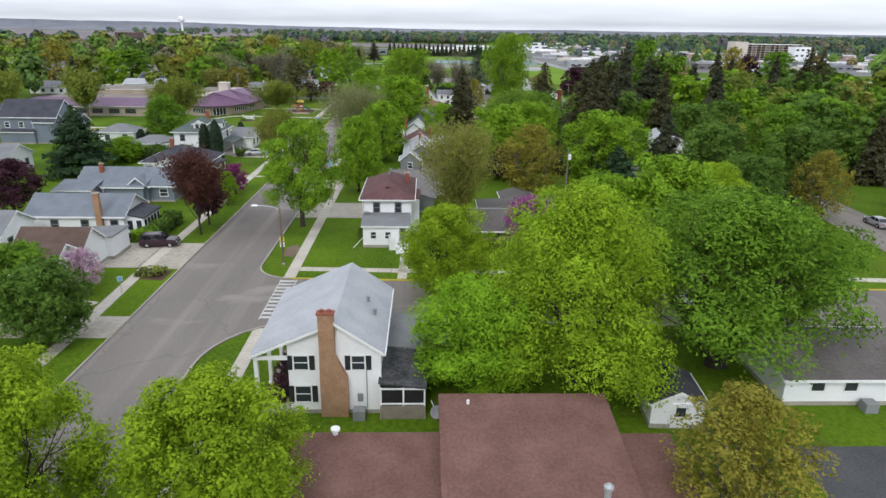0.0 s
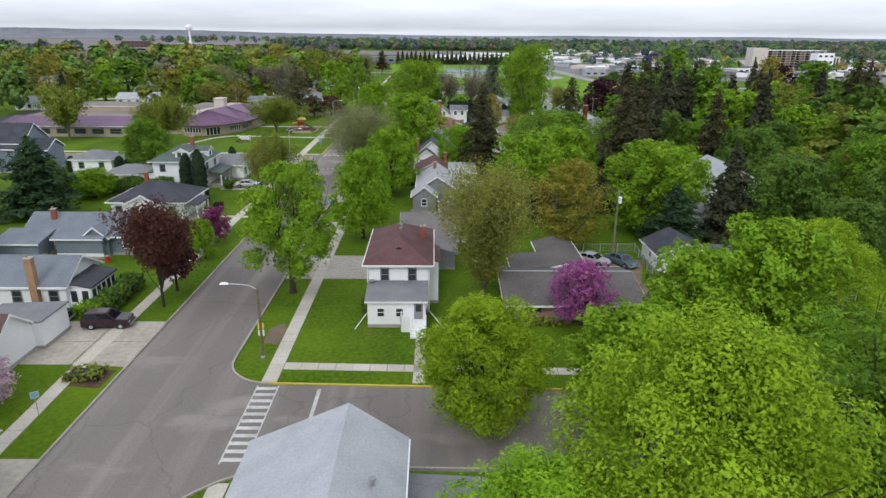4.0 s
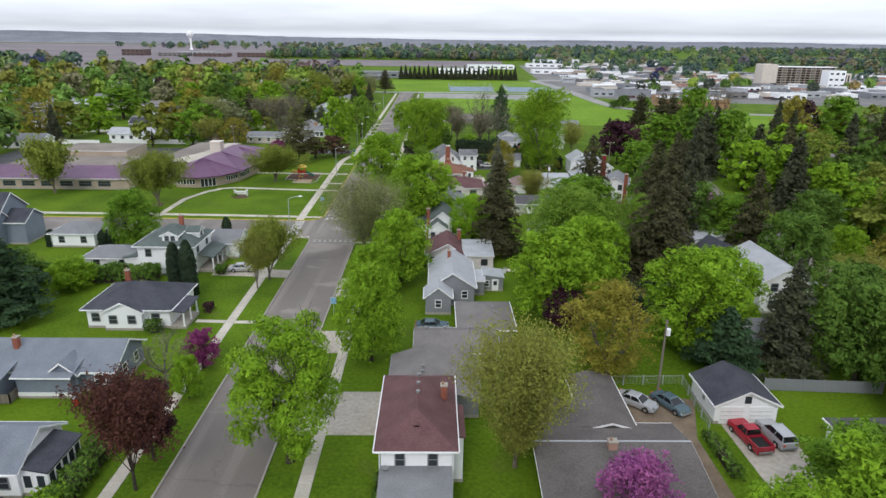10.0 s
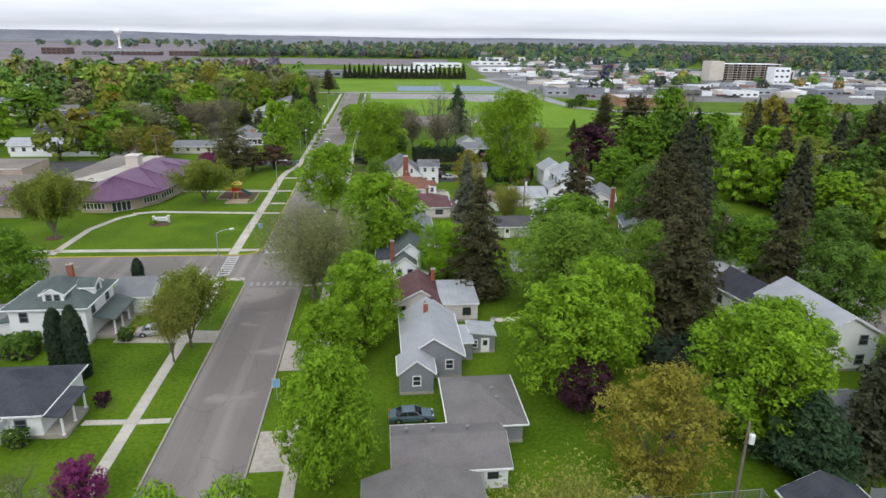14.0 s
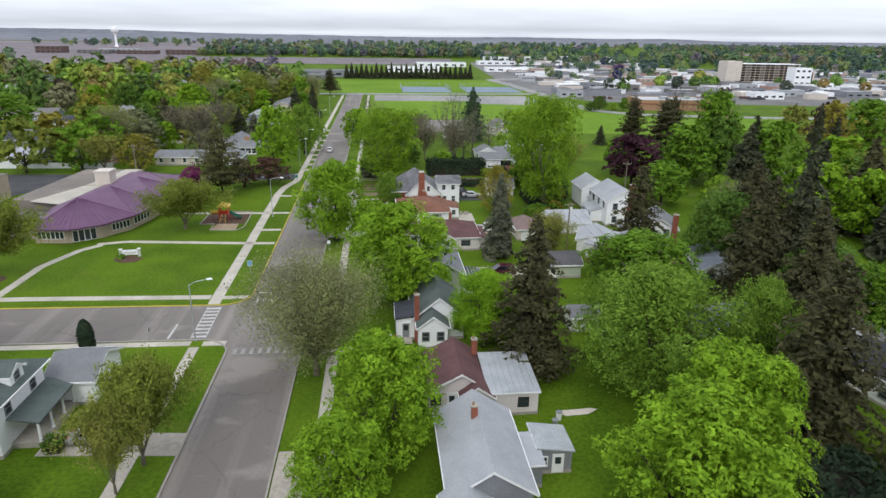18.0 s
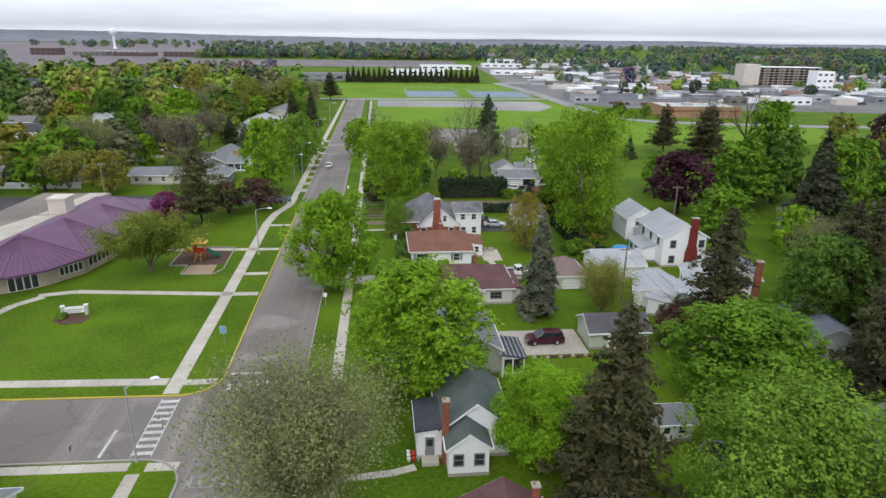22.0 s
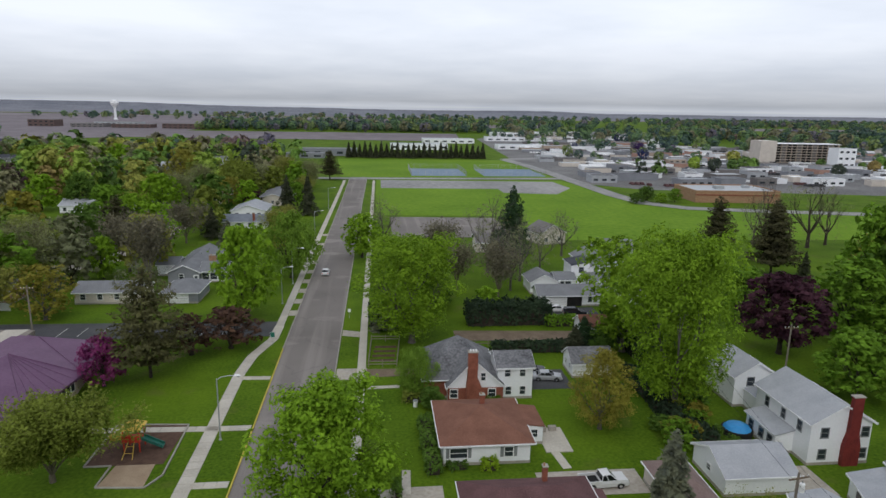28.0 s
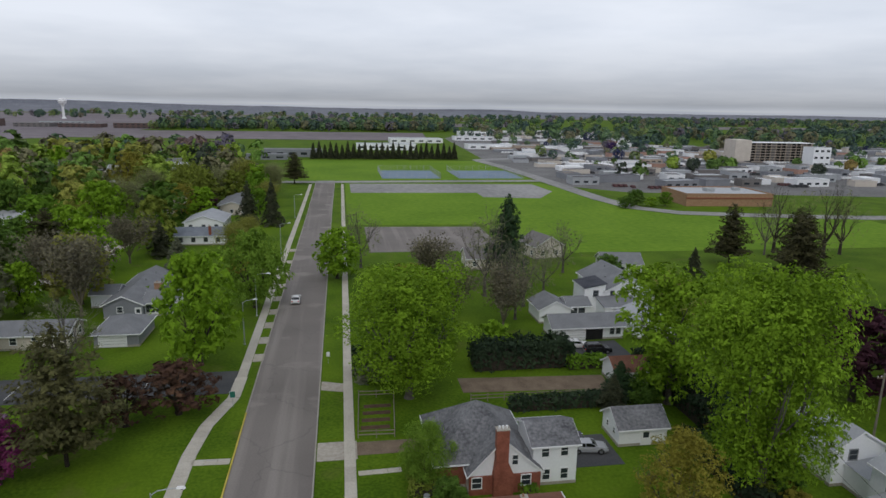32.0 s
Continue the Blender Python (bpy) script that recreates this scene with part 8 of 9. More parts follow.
    ("pale1", -68.0, 445.0, 15.0, 7.0, "gray tree in sparse bud"),
    ("deep2", -71.0, 130.0, 7.0, 4.6, "dark green tree before a hedge"),
    ("bright2", -62.0, 130.5, 5.4, 3.8, "small green tree before a hedge"),
    ("purple1", 112.4, 192.6, 8.4, 6.8, "wide dark purple tree beyond the street"),
    ("spruce1", 111.8, 248.3, 22.0, 4.0, "very tall narrow dark spruce"),
    ("purple1", 143.8, 288.4, 18.0, 6.0, "tall purple-leaved tree"),
    ("rust1", 158.1, 288.2, 12.0, 7.6, "rust-tinged tree in bud"),
    ("spruce2", 138.1, 231.6, 23.0, 6.5, "tall dark brownish spruce"),
    ("spruce2", 145.0, 236.0, 22.0, 6.5, "tall dark brownish spruce"),
    ("maple1", 154.9, 284.3, 19.5, 10.0, "large green maple"),
    ("bright1", 89.6, 162.6, 11.0, 6.0, "round bright green maple"),
    ("spruce1", 77.6, 224.3, 19.4, 6.6, "wide blue-gray spruce with drooping boughs"),
    ("maple2", 90.0, 232.0, 19.0, 8.0, "tall dense dark green tree"),
    ("deep2", 86.0, 252.0, 18.0, 7.5, "tall dense dark green tree"),
    ("rust1", 96.2, 270.6, 16.0, 4.6, "reddish brown tree in bud"),
    ("pine1", 88.5, 293.9, 19.0, 6.0, "tall ragged dark pine at the field"),
    ("maple1", 62.0, 262.0, 11.0, 6.0, "round green maple"),
    ("bud2", 46.0, 262.0, 10.0, 4.5, "olive tree in sparse leaf"),
    ("bud2", 50.0, 282.0, 9.0, 4.6, "green tree beside a white house"),
    ("bare1", 80.0, 226.0, 9.0, 6.0, "brownish bare-twigged tree"),
):
    plant(key, x, y, H, R, lab)

for x, y, H in ((-45.2, 130.4, 8.2), (-42.4, 128.8, 9.2)):
    plant("thuja1", x, y, H, 1.25, "dark columnar arborvitae beside the house", name="arborvitae", group="columnar arborvitae")
plant("thuja1", -45.4, 157.6, 4.8, 0.95, "small dark clipped arborvitae", name="arborvitae")
for x, y, H in ((-67.6, 152.0, 3.6), (-66.0, 152.4, 3.0), (-78.0, 152.6, 3.4)):
    plant("thuja1", x, y, H, 1.0, "small dark arborvitae beside a white house", name="arborvitae", group="small arborvitae")

rng = np.random.default_rng(5)
hedge("hedge", -37.4, 80.2, -35.2, 88.5, 1.5, "deep", "clipped dark green hedge beside the drive", rng)
hedge("hedge", -38.6, 79.2, -36.0, 81.2, 1.3, "bright", "clipped yellow-green hedge end", rng)
hedge("hedge", -78.0, 133.0, -50.0, 136.0, 2.5, "deep", "long dark green boundary hedge", rng, .45, 12)
hedge("hedge", 4.6, 259.6, 21.0, 263.6, 4.0, "thuja", "tall dark evergreen hedge beside the alley", rng, .45, 14)
hedge("hedge", -14.2, 260, -8.0, 264, 3.6, "thuja", "dark evergreen shrubs beside the walk", rng, .45, 14)
hedge("hedge", 20.0, 258.6, 26.0, 261.0, 1.8, "maple", "low green hedge beside the alley", rng, .4, 14)
hedge("undergrowth", 26.5, 121.5, 34.0, 129.0, 2.6, "thuja", "dark undergrowth below the tall spruces", rng, .45, 12)
hedge("undergrowth", 26.0, 214.0, 30.5, 236.0, 1.6, "thuja", "dark tangled undergrowth between two gardens", rng, .45, 12)
brush = random.Random(8)
for k in range(24):
    f = (k + brush.random()) / 24
    x, y, hh = 22.4 + f * 5.5 + brush.uniform(0, 9.5), 212.5 + f * 25, brush.uniform(1.6, 3.8)
    plant(("far_deep", "far_maple", "far_rust", "far_deep", "far_olive")[k % 5], x, y, hh, hh * brush.uniform(.55, .85), "tangled garden brush below the tall elms", "shrub", "brush", group="brush below the elms")
hedge("undergrowth", 30.5, 232.0, 37.0, 258.0, 3.4, "thuja", "dark tangled undergrowth below the elms", rng, .45, 12)
hedge("hedge", 7.0, 245.6, 24.0, 247.6, 1.6, "thuja", "dark green hedge beside the alley", rng, .4, 14)
hedge("shrub", -32.9, 66.4, -29.8, 68.4, .7, "olive", "low shrubs in a corner bed", rng, .25, 18)
for x0, y0, x1, y1, hh, lf in ((-4.6, 210.4, -2.2, 211.4, .8, "deep"), (-.6, 210.0, 1.2, 211.4, 1.2, "lime"), (-7.2, 209.6, -5.4, 213.5, 1.3, "deep"), (-7.4, 214.5, -5.6, 222.0, 1.5, "deep"), (-8.8, 80.5, -8.1, 84.0, .9, "deep"),
                               (1.9, 143.6, 3.6, 145.4, 1.0, "maple"), (-7.0, 141.2, -4.7, 143.0, 2.0, "bright"), (-41.2, 137.2, -39.6, 138.8, 1.4, "deep"), (-37.9, 121.6, -36.8, 123.0, 1.2, "purple"), (-43.4, 114.4, -41.8, 115.6, 1.6, "deep"),
                               (8.0, 77.6, 11.8, 78.6, .6, "olive"), (25.0, 76.5, 26.6, 80.0, 1.1, "deep"), (25.0, 84, 26.2, 91, .9, "deep"), (-11.7, 40.6, -10.2, 50, 1.0, "purple"), (-9.0, 228.0, -6.0, 231.5, 1.4, "olive"), (-11.0, 205.0, -10.2, 207.0, 1.6, "deep"), (3.0, 226.6, 4.8, 227.6, 1.0, "maple"), (-55.2, 193.0, -54.2, 194.6, .6, "maple"), (36.9, 106.6, 38.6, 108.0, 1.0, "deep")):
    hedge("shrub", x0, y0, x1, y1, hh, lf, "rounded garden shrubs beside a wall", rng, .26, 24)

# ---- woods and town farther off ----
def clear(x, y):
    """Whether a tree may stand there: off the streets, houses and open fields."""
    if -36 < x < -14 or abs(y - 166) < 9 and x < -28 or 59 < x < 73 + max(0, y - 190) * .25 and y < 300:
        return False
    if -20 < x < 125 and 335 < y < 640 or x > 100 and y > 350 and y > 330 + (x - 100) * .25:
        return False
    if -88 < x < -75 and 312 < y < 500 or abs(y - 306.5) < 7 and -150 < x < -80:
        return False
    return not (-116 < x < -50 and 198 < y < 264)


rng = np.random.default_rng(11)
HOMES = [(rng.uniform(-400, -95), rng.uniform(300, 740)) for _ in range(64)]


def open_yard(x, y):
    """Whether that spot lies in the yard before one of the far houses."""
    return any(abs(x - a) < 13 + (b - y) * .05 and -46 < y - b < 9 for a, b in HOMES)


SORTS = ["far_maple", "far_bright", "far_deep", "far_olive", "far_rust", "far_purple", "far_pale", "far_bud", "far_spruce", "far_pine"]
WORDS = {"far_maple": "green tree", "far_bright": "yellow-green tree in young leaf", "far_deep": "dark green tree", "far_olive": "olive tree in young leaf", "far_rust": "rust-tinged tree in bud", "far_purple": "purple-leaved tree", "far_pale": "gray-green tree in sparse bud", "far_bud": "yellow-olive tree in bud", "far_spruce": "dark green spruce", "far_pine": "dark brownish pine"}
MIX_EAST = [.18, .09, .26, .09, .05, .05, .02, .02, .15, .09]
MIX_WEST = [.14, .13, .11, .18, .05, .05, .17, .09, .06, .02]
taken = []


def scatter(x0, y0, x1, y1, n, mix, gap):
    for _ in range(n * 6):
        x, y = rng.uniform(x0, x1), rng.uniform(y0, y1)
        if not clear(x, y) or open_yard(x, y) or any((x - a) ** 2 + (y - b) ** 2 < gap * gap for a, b in taken):
            continue
        key = SORTS[rng.choice(len(SORTS), p=mix)]
        if key == "far_purple" and y > 255 and x > 0:
            key = "far_deep"
        taken.append((x, y))
        k = rng.uniform(.75, 1.2)
        if 40 < x < 62:
            near = {"far_maple": "maple1", "far_bright": "bright2", "far_deep": "deep2", "far_olive": "bud2", "far_rust": "rust1", "far_purple": "purple1", "far_pale": "pale1", "far_bud": "bud1", "far_spruce": "spruce1", "far_pine": "spruce2"}[key]
            plant(near, x, y, (17 if "spruce" in key or "pine" in key else 12) * k, 5.4 * k * (.8 if "spruce" in near else 1), WORDS[key] + " in the wooded neighbourhood")
            n -= 1
            if n == 0:
                break
            continue
        H = (17 if "spruce" in key or "pine" in key else 13) * k
        plant(key, x, y, H, (4.0 if "spruce" in key or "pine" in key else 6.5) * k * rng.uniform(.85, 1.2), WORDS[key] + " in the wooded neighbourhood")
        n -= 1
        if n == 0:
            break


scatter(78, 40, 150, 258, 70, MIX_EAST, 9.2)
scatter(150, 90, 215, 350, 44, MIX_EAST, 9)
scatter(48, 118, 60, 205, 6, MIX_EAST, 8)
scatter(-150, 268, -82, 400, 34, MIX_WEST, 10)
scatter(-82, 440, -46, 520, 9, MIX_WEST, 11)
scatter(-170, 60, -100, 150, 18, MIX_WEST, 10)
scatter(-112, 300, -64, 470, 16, MIX_WEST, 9)


def woods(name, leaf, spots, size, label, n):
    """Many far crowns in one mesh."""
    v = []
    few = n
    for x, y, H, R in spots:
        n = int(few * 11) if y < 560 and -300 < x < 120 else int(few * 2.2) if y < 640 and x < 200 else few
        if n > few:
            p, nrm = crown_points(rng, n, 11, ROUND, R, H * .12, H, .44, .10)
            nrm = unit(unit((p - np.array([0, 0, H * .45])) / np.array([R, R, H * .5])) * .7 + nrm * .5 + rng.normal(size=(n, 3)) * .08)
        else:
            d = unit(rng.normal(size=(n, 3)) + np.array([0, 0, .25]))
            p = np.array([0, 0, H * .58]) + d * np.array([R, R, H * .45]) * rng.uniform(.8, 1.08, (n, 1))
            nrm = unit(d + rng.normal(size=(n, 3)) * .35 + np.array([0, 0, .3]))
        v.append(leaves(p + np.array([x, y, 0]), nrm, R * size * (84 / n) ** .5 * rng.uniform(.7, 1.3, n), rng, 1.3))
    ob = part(name, leaf_mesh(name, np.concatenate(v), M["leaf_" + leaf]), None)
    return tagged(ob, label, "trees", "", "stuff")


spots = {k: [] for k in ("maple", "bright", "deep", "olive", "rust", "purple", "pale", "spruce")}
names = list(spots)
def fill(x0, y0, x1, y1, n, mix, ok, tall=1.0):
    for _ in range(n):
        x, y = rng.uniform(x0, x1), rng.uniform(y0, y1)
        if ok(x, y) and not open_yard(x, y):
            k = names[rng.choice(8, p=mix)]
            s = tall * rng.uniform(.72, 1.3)
            if y < 700 and x < 420 and any((x - a) ** 2 + (y - b) ** 2 < (4.3 * s + .7 * r) ** 2 for a, b, _, r in sum(spots.values(), [])):
                continue
            spots[k].append((x, y, 13.5 * s, 6.2 * s))


W8 = [.20, .16, .12, .20, .09, .015, .165, .05]
E8 = [.29, .09, .32, .10, .03, .02, .05, .10]
fill(-420, 230, -150, 640, 620, W8, lambda x, y: True, 1.2)
fill(-330, 400, -72, 640, 260, W8, lambda x, y: x < -82 or y > 470 and x < -60, 1.2)
fill(-420, 640, -90, 700, 60, W8, lambda x, y: True)
fill(-360, 20, -170, 230, 220, W8, lambda x, y: True)
fill(210, 60, 640, 480, 1100, E8, lambda x, y: y < 345 + (x - 210) * .25, 1.25)
fill(420, 330, 900, 620, 500, E8, lambda x, y: y < 395 + (x - 420) * .5)
F8 = [.34, .14, .30, .16, 0, 0, .06, 0]
fill(290, 780, 2600, 2600, 2900, F8, lambda x, y: x > 300 + (y - 835) * .42 and y > 560 + x * .42 and (y < 1150 or math.sin(x * .0021 + y * .0063) > -.35))
fill(150, 470, 640, 1150, 260, E8, lambda x, y: y > 480 + (x - 120) * .2, .62)
fill(-300, 1180, 160, 1420, 420, F8, lambda x, y: True)
fill(170, 900, 520, 1800, 260, F8, lambda x, y: rng.uniform() < .5)
fill(-1600, 760, -420, 960, 200, F8, lambda x, y: True)
fill(-900, 1750, 3000, 2600, 900, F8, lambda x, y: abs(math.sin(x * .004 + y * .009)) > .45)
SAID = {"maple": "green treetops", "bright": "yellow-green treetops", "deep": "dark green treetops", "olive": "olive treetops", "rust": "rust-tinged treetops", "purple": "purple treetops", "pale": "gray-green treetops", "spruce": "dark evergreens"}
for k, sp in spots.items():
    near = [q for q in sp if q[1] < 640 and q[0] < 420]
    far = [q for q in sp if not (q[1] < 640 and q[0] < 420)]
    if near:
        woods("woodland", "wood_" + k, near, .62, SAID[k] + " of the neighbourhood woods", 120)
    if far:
        # crowns on the plain wear the leaf colours with the haze tint
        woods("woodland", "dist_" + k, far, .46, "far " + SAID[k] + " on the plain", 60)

# open country
sheet("ploughed_field_1", [(-900, 960), (90, 930), (110, 1150), (-1000, 1140)], .3, M["soil_hazed"], "bare brown ploughed field", "field")
sheet("ploughed_field_2", [(-2600, 1452), (20, 1452), (20, 2350), (-2600, 2350)], .3, M["soil_hazed"], "bare brown ploughed field", "field")
sheet("ploughed_field_3", [(20, 1420), (420, 1500), (420, 1720), (20, 1700)], .35, M["soil_hazed"], "bare brown ploughed field", "field")
sheet("ploughed_field_6", [(-2600, 790), (-440, 790), (-300, 960), (-300, 1450), (-2600, 1450)], .26, M["soil_hazed"], "bare brown ploughed field", "field")
sheet("ploughed_field_5", [(700, 1500), (1500, 1560), (1560, 1760), (760, 1700)], .33, M["soil_hazed"], "bare brown ploughed field", "field")
sheet("pasture_2", [(1000, 2000), (2300, 2080), (2300, 2300), (900, 2200)], .33, M["field_far"], "dull green far pasture", "field")
sheet("ploughed_field_4", [(-4600, 2450), (4800, 2450), (4800, 4700), (-4600, 4700)], .3, M["soil_hazed"], "far brown and gray farmland", "field")
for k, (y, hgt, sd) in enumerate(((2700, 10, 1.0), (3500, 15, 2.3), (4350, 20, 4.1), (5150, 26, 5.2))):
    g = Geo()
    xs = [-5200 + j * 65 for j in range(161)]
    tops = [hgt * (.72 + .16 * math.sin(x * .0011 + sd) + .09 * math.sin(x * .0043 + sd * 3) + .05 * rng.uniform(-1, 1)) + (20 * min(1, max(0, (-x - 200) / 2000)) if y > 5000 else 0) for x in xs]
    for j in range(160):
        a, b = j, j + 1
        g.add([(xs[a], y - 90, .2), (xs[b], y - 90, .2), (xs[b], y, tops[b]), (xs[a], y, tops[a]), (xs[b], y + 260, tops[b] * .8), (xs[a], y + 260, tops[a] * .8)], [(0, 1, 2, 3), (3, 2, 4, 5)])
    tagged(part(f"ridge_{k + 1}", g, M["ridge_hazed"]), "low far wooded ridge with haze in its colour", "hill", "", "structure")

sheet("playing_field_1", [(-13.4, 388), (34, 386), (40, 340), (188, 338), (190, 385), (150, 393), (118, 401), (103.5, 418), (99, 446), (97.5, 488), (95, 509), (-13.4, 509)], .028, M["field"], "bright mown grass of a playing field", "grass")
sheet("playing_field_2", [(-34, 522), (95, 526), (92, 600), (86, 652), (-44, 655)], .028, M["field"], "bright mown grass of a sports ground", "grass")
# playing field, courts and the row of firs
sheet("old_paving", [(-11, 472), (50, 470), (50, 455), (76, 450), (90, 474), (88, 503), (-11, 508)], .05, M["paved_far"], "pale cracked paving on the playing field", "paving", thick=.06)
sheet("lot_paving", [(-8, 345), (32, 345), (32, 382), (-8, 384)], .04, M["asphalt"], "gray parking lot behind trees", "parking lot", thick=.06)
for nm, x0, x1 in (("tennis_court_1", 8, 42), ("tennis_court_2", 53, 92)):
    sheet(nm, [(x0, 532), (x1, 532), (x1, 578), (x0, 578)], .05, M["court"], "blue-gray fenced ball court", "court", thick=.06)
    fence("court_fence", [(x0, 532), (x1, 532), (x1, 578), (x0, 578), (x0, 532)], 3.2, "tall wire fence round a ball court", 4.5, "wire", "galv")
for k in range(26):
    plant("far_spruce", -36 + k * 4.4, 668 + 3 * math.sin(k), 12.5 + 1.6 * math.sin(k * 2.3), 2.9, "dark fir in a windbreak row", group="windbreak firs")


def big_box(name, x, y, rot, w, d, hh, wall, cover, label, bays=0, rows=1, category="building"):
    h = thing(name, pose(x, y, 0, 0, 0, rot), label, category)
    part("wall", Geo().box(-w / 2, -d / 2, 0, w / 2, d / 2, hh), M[wall], h)
    part("roof", Geo().box(-w / 2 + .4, -d / 2 + .4, hh - .3, w / 2 - .4, d / 2 - .4, hh + .05), M[cover], h)
    if y < 560:
        part("parapet", Geo().box(-w / 2 - .1, -d / 2 - .1, hh, w / 2 + .1, -d / 2 + .3, hh + .5).box(-w / 2 - .1, d / 2 - .3, hh, w / 2 + .1, d / 2 + .1, hh + .5).box(-w / 2 - .1, -d / 2 + .3, hh, -w / 2 + .3, d / 2 - .3, hh + .5).box(w / 2 - .3, -d / 2 + .3, hh, w / 2 + .1, d / 2 - .3, hh + .5), M[wall], h)
    for r in range(rows):
        for k in range(bays if hh > 3.4 else 0):
            cx = -w / 2 + w * (k + .5) / bays
            z = hh * (r + .3) / rows
            part("window", Geo().box(cx - w / bays * .26, -d / 2 - .06, z, cx + w / bays * .26, -d / 2 + .02, z + hh / rows * .32), M["glass"], h)
    return h


cars = {k: Geo() for k in ("trim", "siding_gray", "asphalt_dark", "roof_maroon")}
for k in range(420):
    x, y = rng.uniform(130, 470), rng.uniform(480, 800)
    if x > 330 + (y - 480) * 1.1:
        continue
    g = cars[("trim", "siding_gray", "asphalt_dark", "asphalt_dark", "roof_maroon", "trim")[rng.integers(6)]]
    for j in range(rng.integers(1, 5)):
        u = x + j * 2.9
        g.box(u, y, .25, u + 1.8, y + 4.4, .9).box(u + .1, y + 1.0, .9, u + 1.7, y + 3.6, 1.45)
for k, g in cars.items():
    tagged(part("parked_cars", g, M[k]), "cars parked on the far town's lots", "cars", "", "stuff")
h = big_box("tan_clinic", 155, 435, -4, 40, 26, 5.2, "brick_tan", "roof_metal", "low orange-brown brick building with pale flat roof", 0)
part("rooftop_unit", Geo().box(-6, -3, 5.2, -2, 1, 6.7), M["galv"], h)
part("rooftop_unit", Geo().box(10, 2, 5.2, 13, 5, 6.5), M["galv"], h)
part("band", Geo().box(-20.2, -13.3, 3.4, 20.2, -13.05, 3.9), M["brick"], h)
# tall apartment slab
h = thing("apartment_tower", pose(340, 655, 0, 0, 0, -6), "pale seven-storey apartment slab with dark balconies", "building")
part("wall", Geo().box(-20, -7, 0, 33.5, 9, 16), M["brick_school"], h)
part("end_wall", Geo().box(-33.5, -9, 0, -20, 10, 18.3), M["siding_cream"], h)
part("end_tower", Geo().box(36, -7, 0, 48, 8, 11), M["siding_cream"], h)
part("link", Geo().box(33.5, -4, 0, 36, 6, 8), M["siding_cream"], h)
for r in range(7):
    part("balcony_slab", Geo().box(-19.5, -8.6, .8 + r * 2.2, 33, -6.9, 1.0 + r * 2.2), M["siding_cream"], h)
    for k in range(12):
        x = -19 + k * 4.3
        part("window", Geo().box(x + .3, -7.1, 1.1 + r * 2.2, x + 3.6, -6.95, 2.7 + r * 2.2), M["roof_taupe" if k % 3 == 1 else "dark"], h)
part("roof", Geo().box(-19.8, -8.6, 16, 33.8, 9.3, 16.4), M["trim"], h)
for k in range(4):
    part("window", Geo().box(37.3 + k * 2.6, -7.1, 2, 38.6 + k * 2.6, -6.95, 9.5), M["glass"], h)
big_box("tower_block", 352, 614, 0, 15, 12, 15, "siding_white", "roof_light", "plain white tower beside the far apartments", 3, 3)
# water tower
h = thing("water_tower", pose(-612, 1700, 0) @ Matrix.Diagonal((1, 1, 1.18, 1)), "slim white water tower with a round tank", "water tower")
part("stem", Geo().lathe(0, 0, [(5, 0), (2.6, 4), (2.4, 22), (4.5, 26)], 16), M["trim"], h)
part("tank", Geo().lathe(0, 0, [(2.5, 24), (7.5, 28), (9, 32), (7.5, 36), (2, 38)], 20), M["trim"], h)

sheet("town_paving", [(100, 500), (128, 470), (300, 440), (640, 560), (680, 880), (300, 840), (440, 1160), (250, 1320), (120, 1000), (96, 640)], .02, M["lot_far"], "gray paved lots between the far shops", "paving")
walls = ["siding_white", "siding_gray", "siding_cream", "siding_cream", "siding_white", "roof_metal", "roof_light", "siding_gray", "brick_school", "brick_pink", "roof_taupe", "siding_white"]
covers = ["roof_light", "roof_gray", "trim", "roof_taupe", "roof_light", "roof_flat", "roof_gray", "roof_metal", "roof_slate"]
placed = [(151, 440, 34), (340, 655, 40)]
n = 0
for _ in range(6000):
    x, y = rng.uniform(118, 640), 490 + 760 * rng.uniform() ** 1.2
    if y < 470 + (x - 120) * .12 or x > 330 + (y - 480) * 1.1 or y > 835 and x > 300 + (y - 835) * .42 or x < 114 + max(0, y - 660) * .2:
        continue
    w, d = rng.uniform(7, 22) * (1 if rng.uniform() < .8 else 1.8), rng.uniform(7, 16)
    if y > 760:
        w *= 1.4
    r = (w + d) * .36
    if any((x - a) ** 2 + (y - b) ** 2 < (r + c) ** 2 for a, b, c in placed):
        continue
    placed.append((x, y, r))
    big_box("shop_building", x, y, rng.uniform(-12, 12), w, d, rng.uniform(2.4, 4.0), walls[rng.integers(len(walls))], covers[rng.integers(len(covers))], "low flat-roofed shop building in the far town", int(w / 5) if y < 640 else 0, 1)
    n += 1
    if n == 300:
        break
for x, y, w, d, hh in ((28, 780, 56, 22, 5.5), (70, 900, 60, 26, 5), (150, 960, 50, 22, 5), (-53, 690, 46, 16, 6), (-70, 662, 30, 12, 4), (130, 800, 40, 20, 4.5), (190, 1090, 70, 26, 6)):
    big_box("warehouse", x, y, 0, w, d, hh, "siding_white" if y > 700 else "siding_gray", "roof_metal" if y > 700 else "roof_gray", "long pale metal warehouse", int(w / 9), 1)
for x, y in HOMES:
    plain_house("far_house", x, y, rng.uniform(-10, 10), rng.uniform(9, 14), 8, 3, 2, "gx", walls[rng.integers(3)], ["roof_gray", "roof_light", "roof_taupe", "roof_dark"][rng.integers(4)], "far house among the treetops")
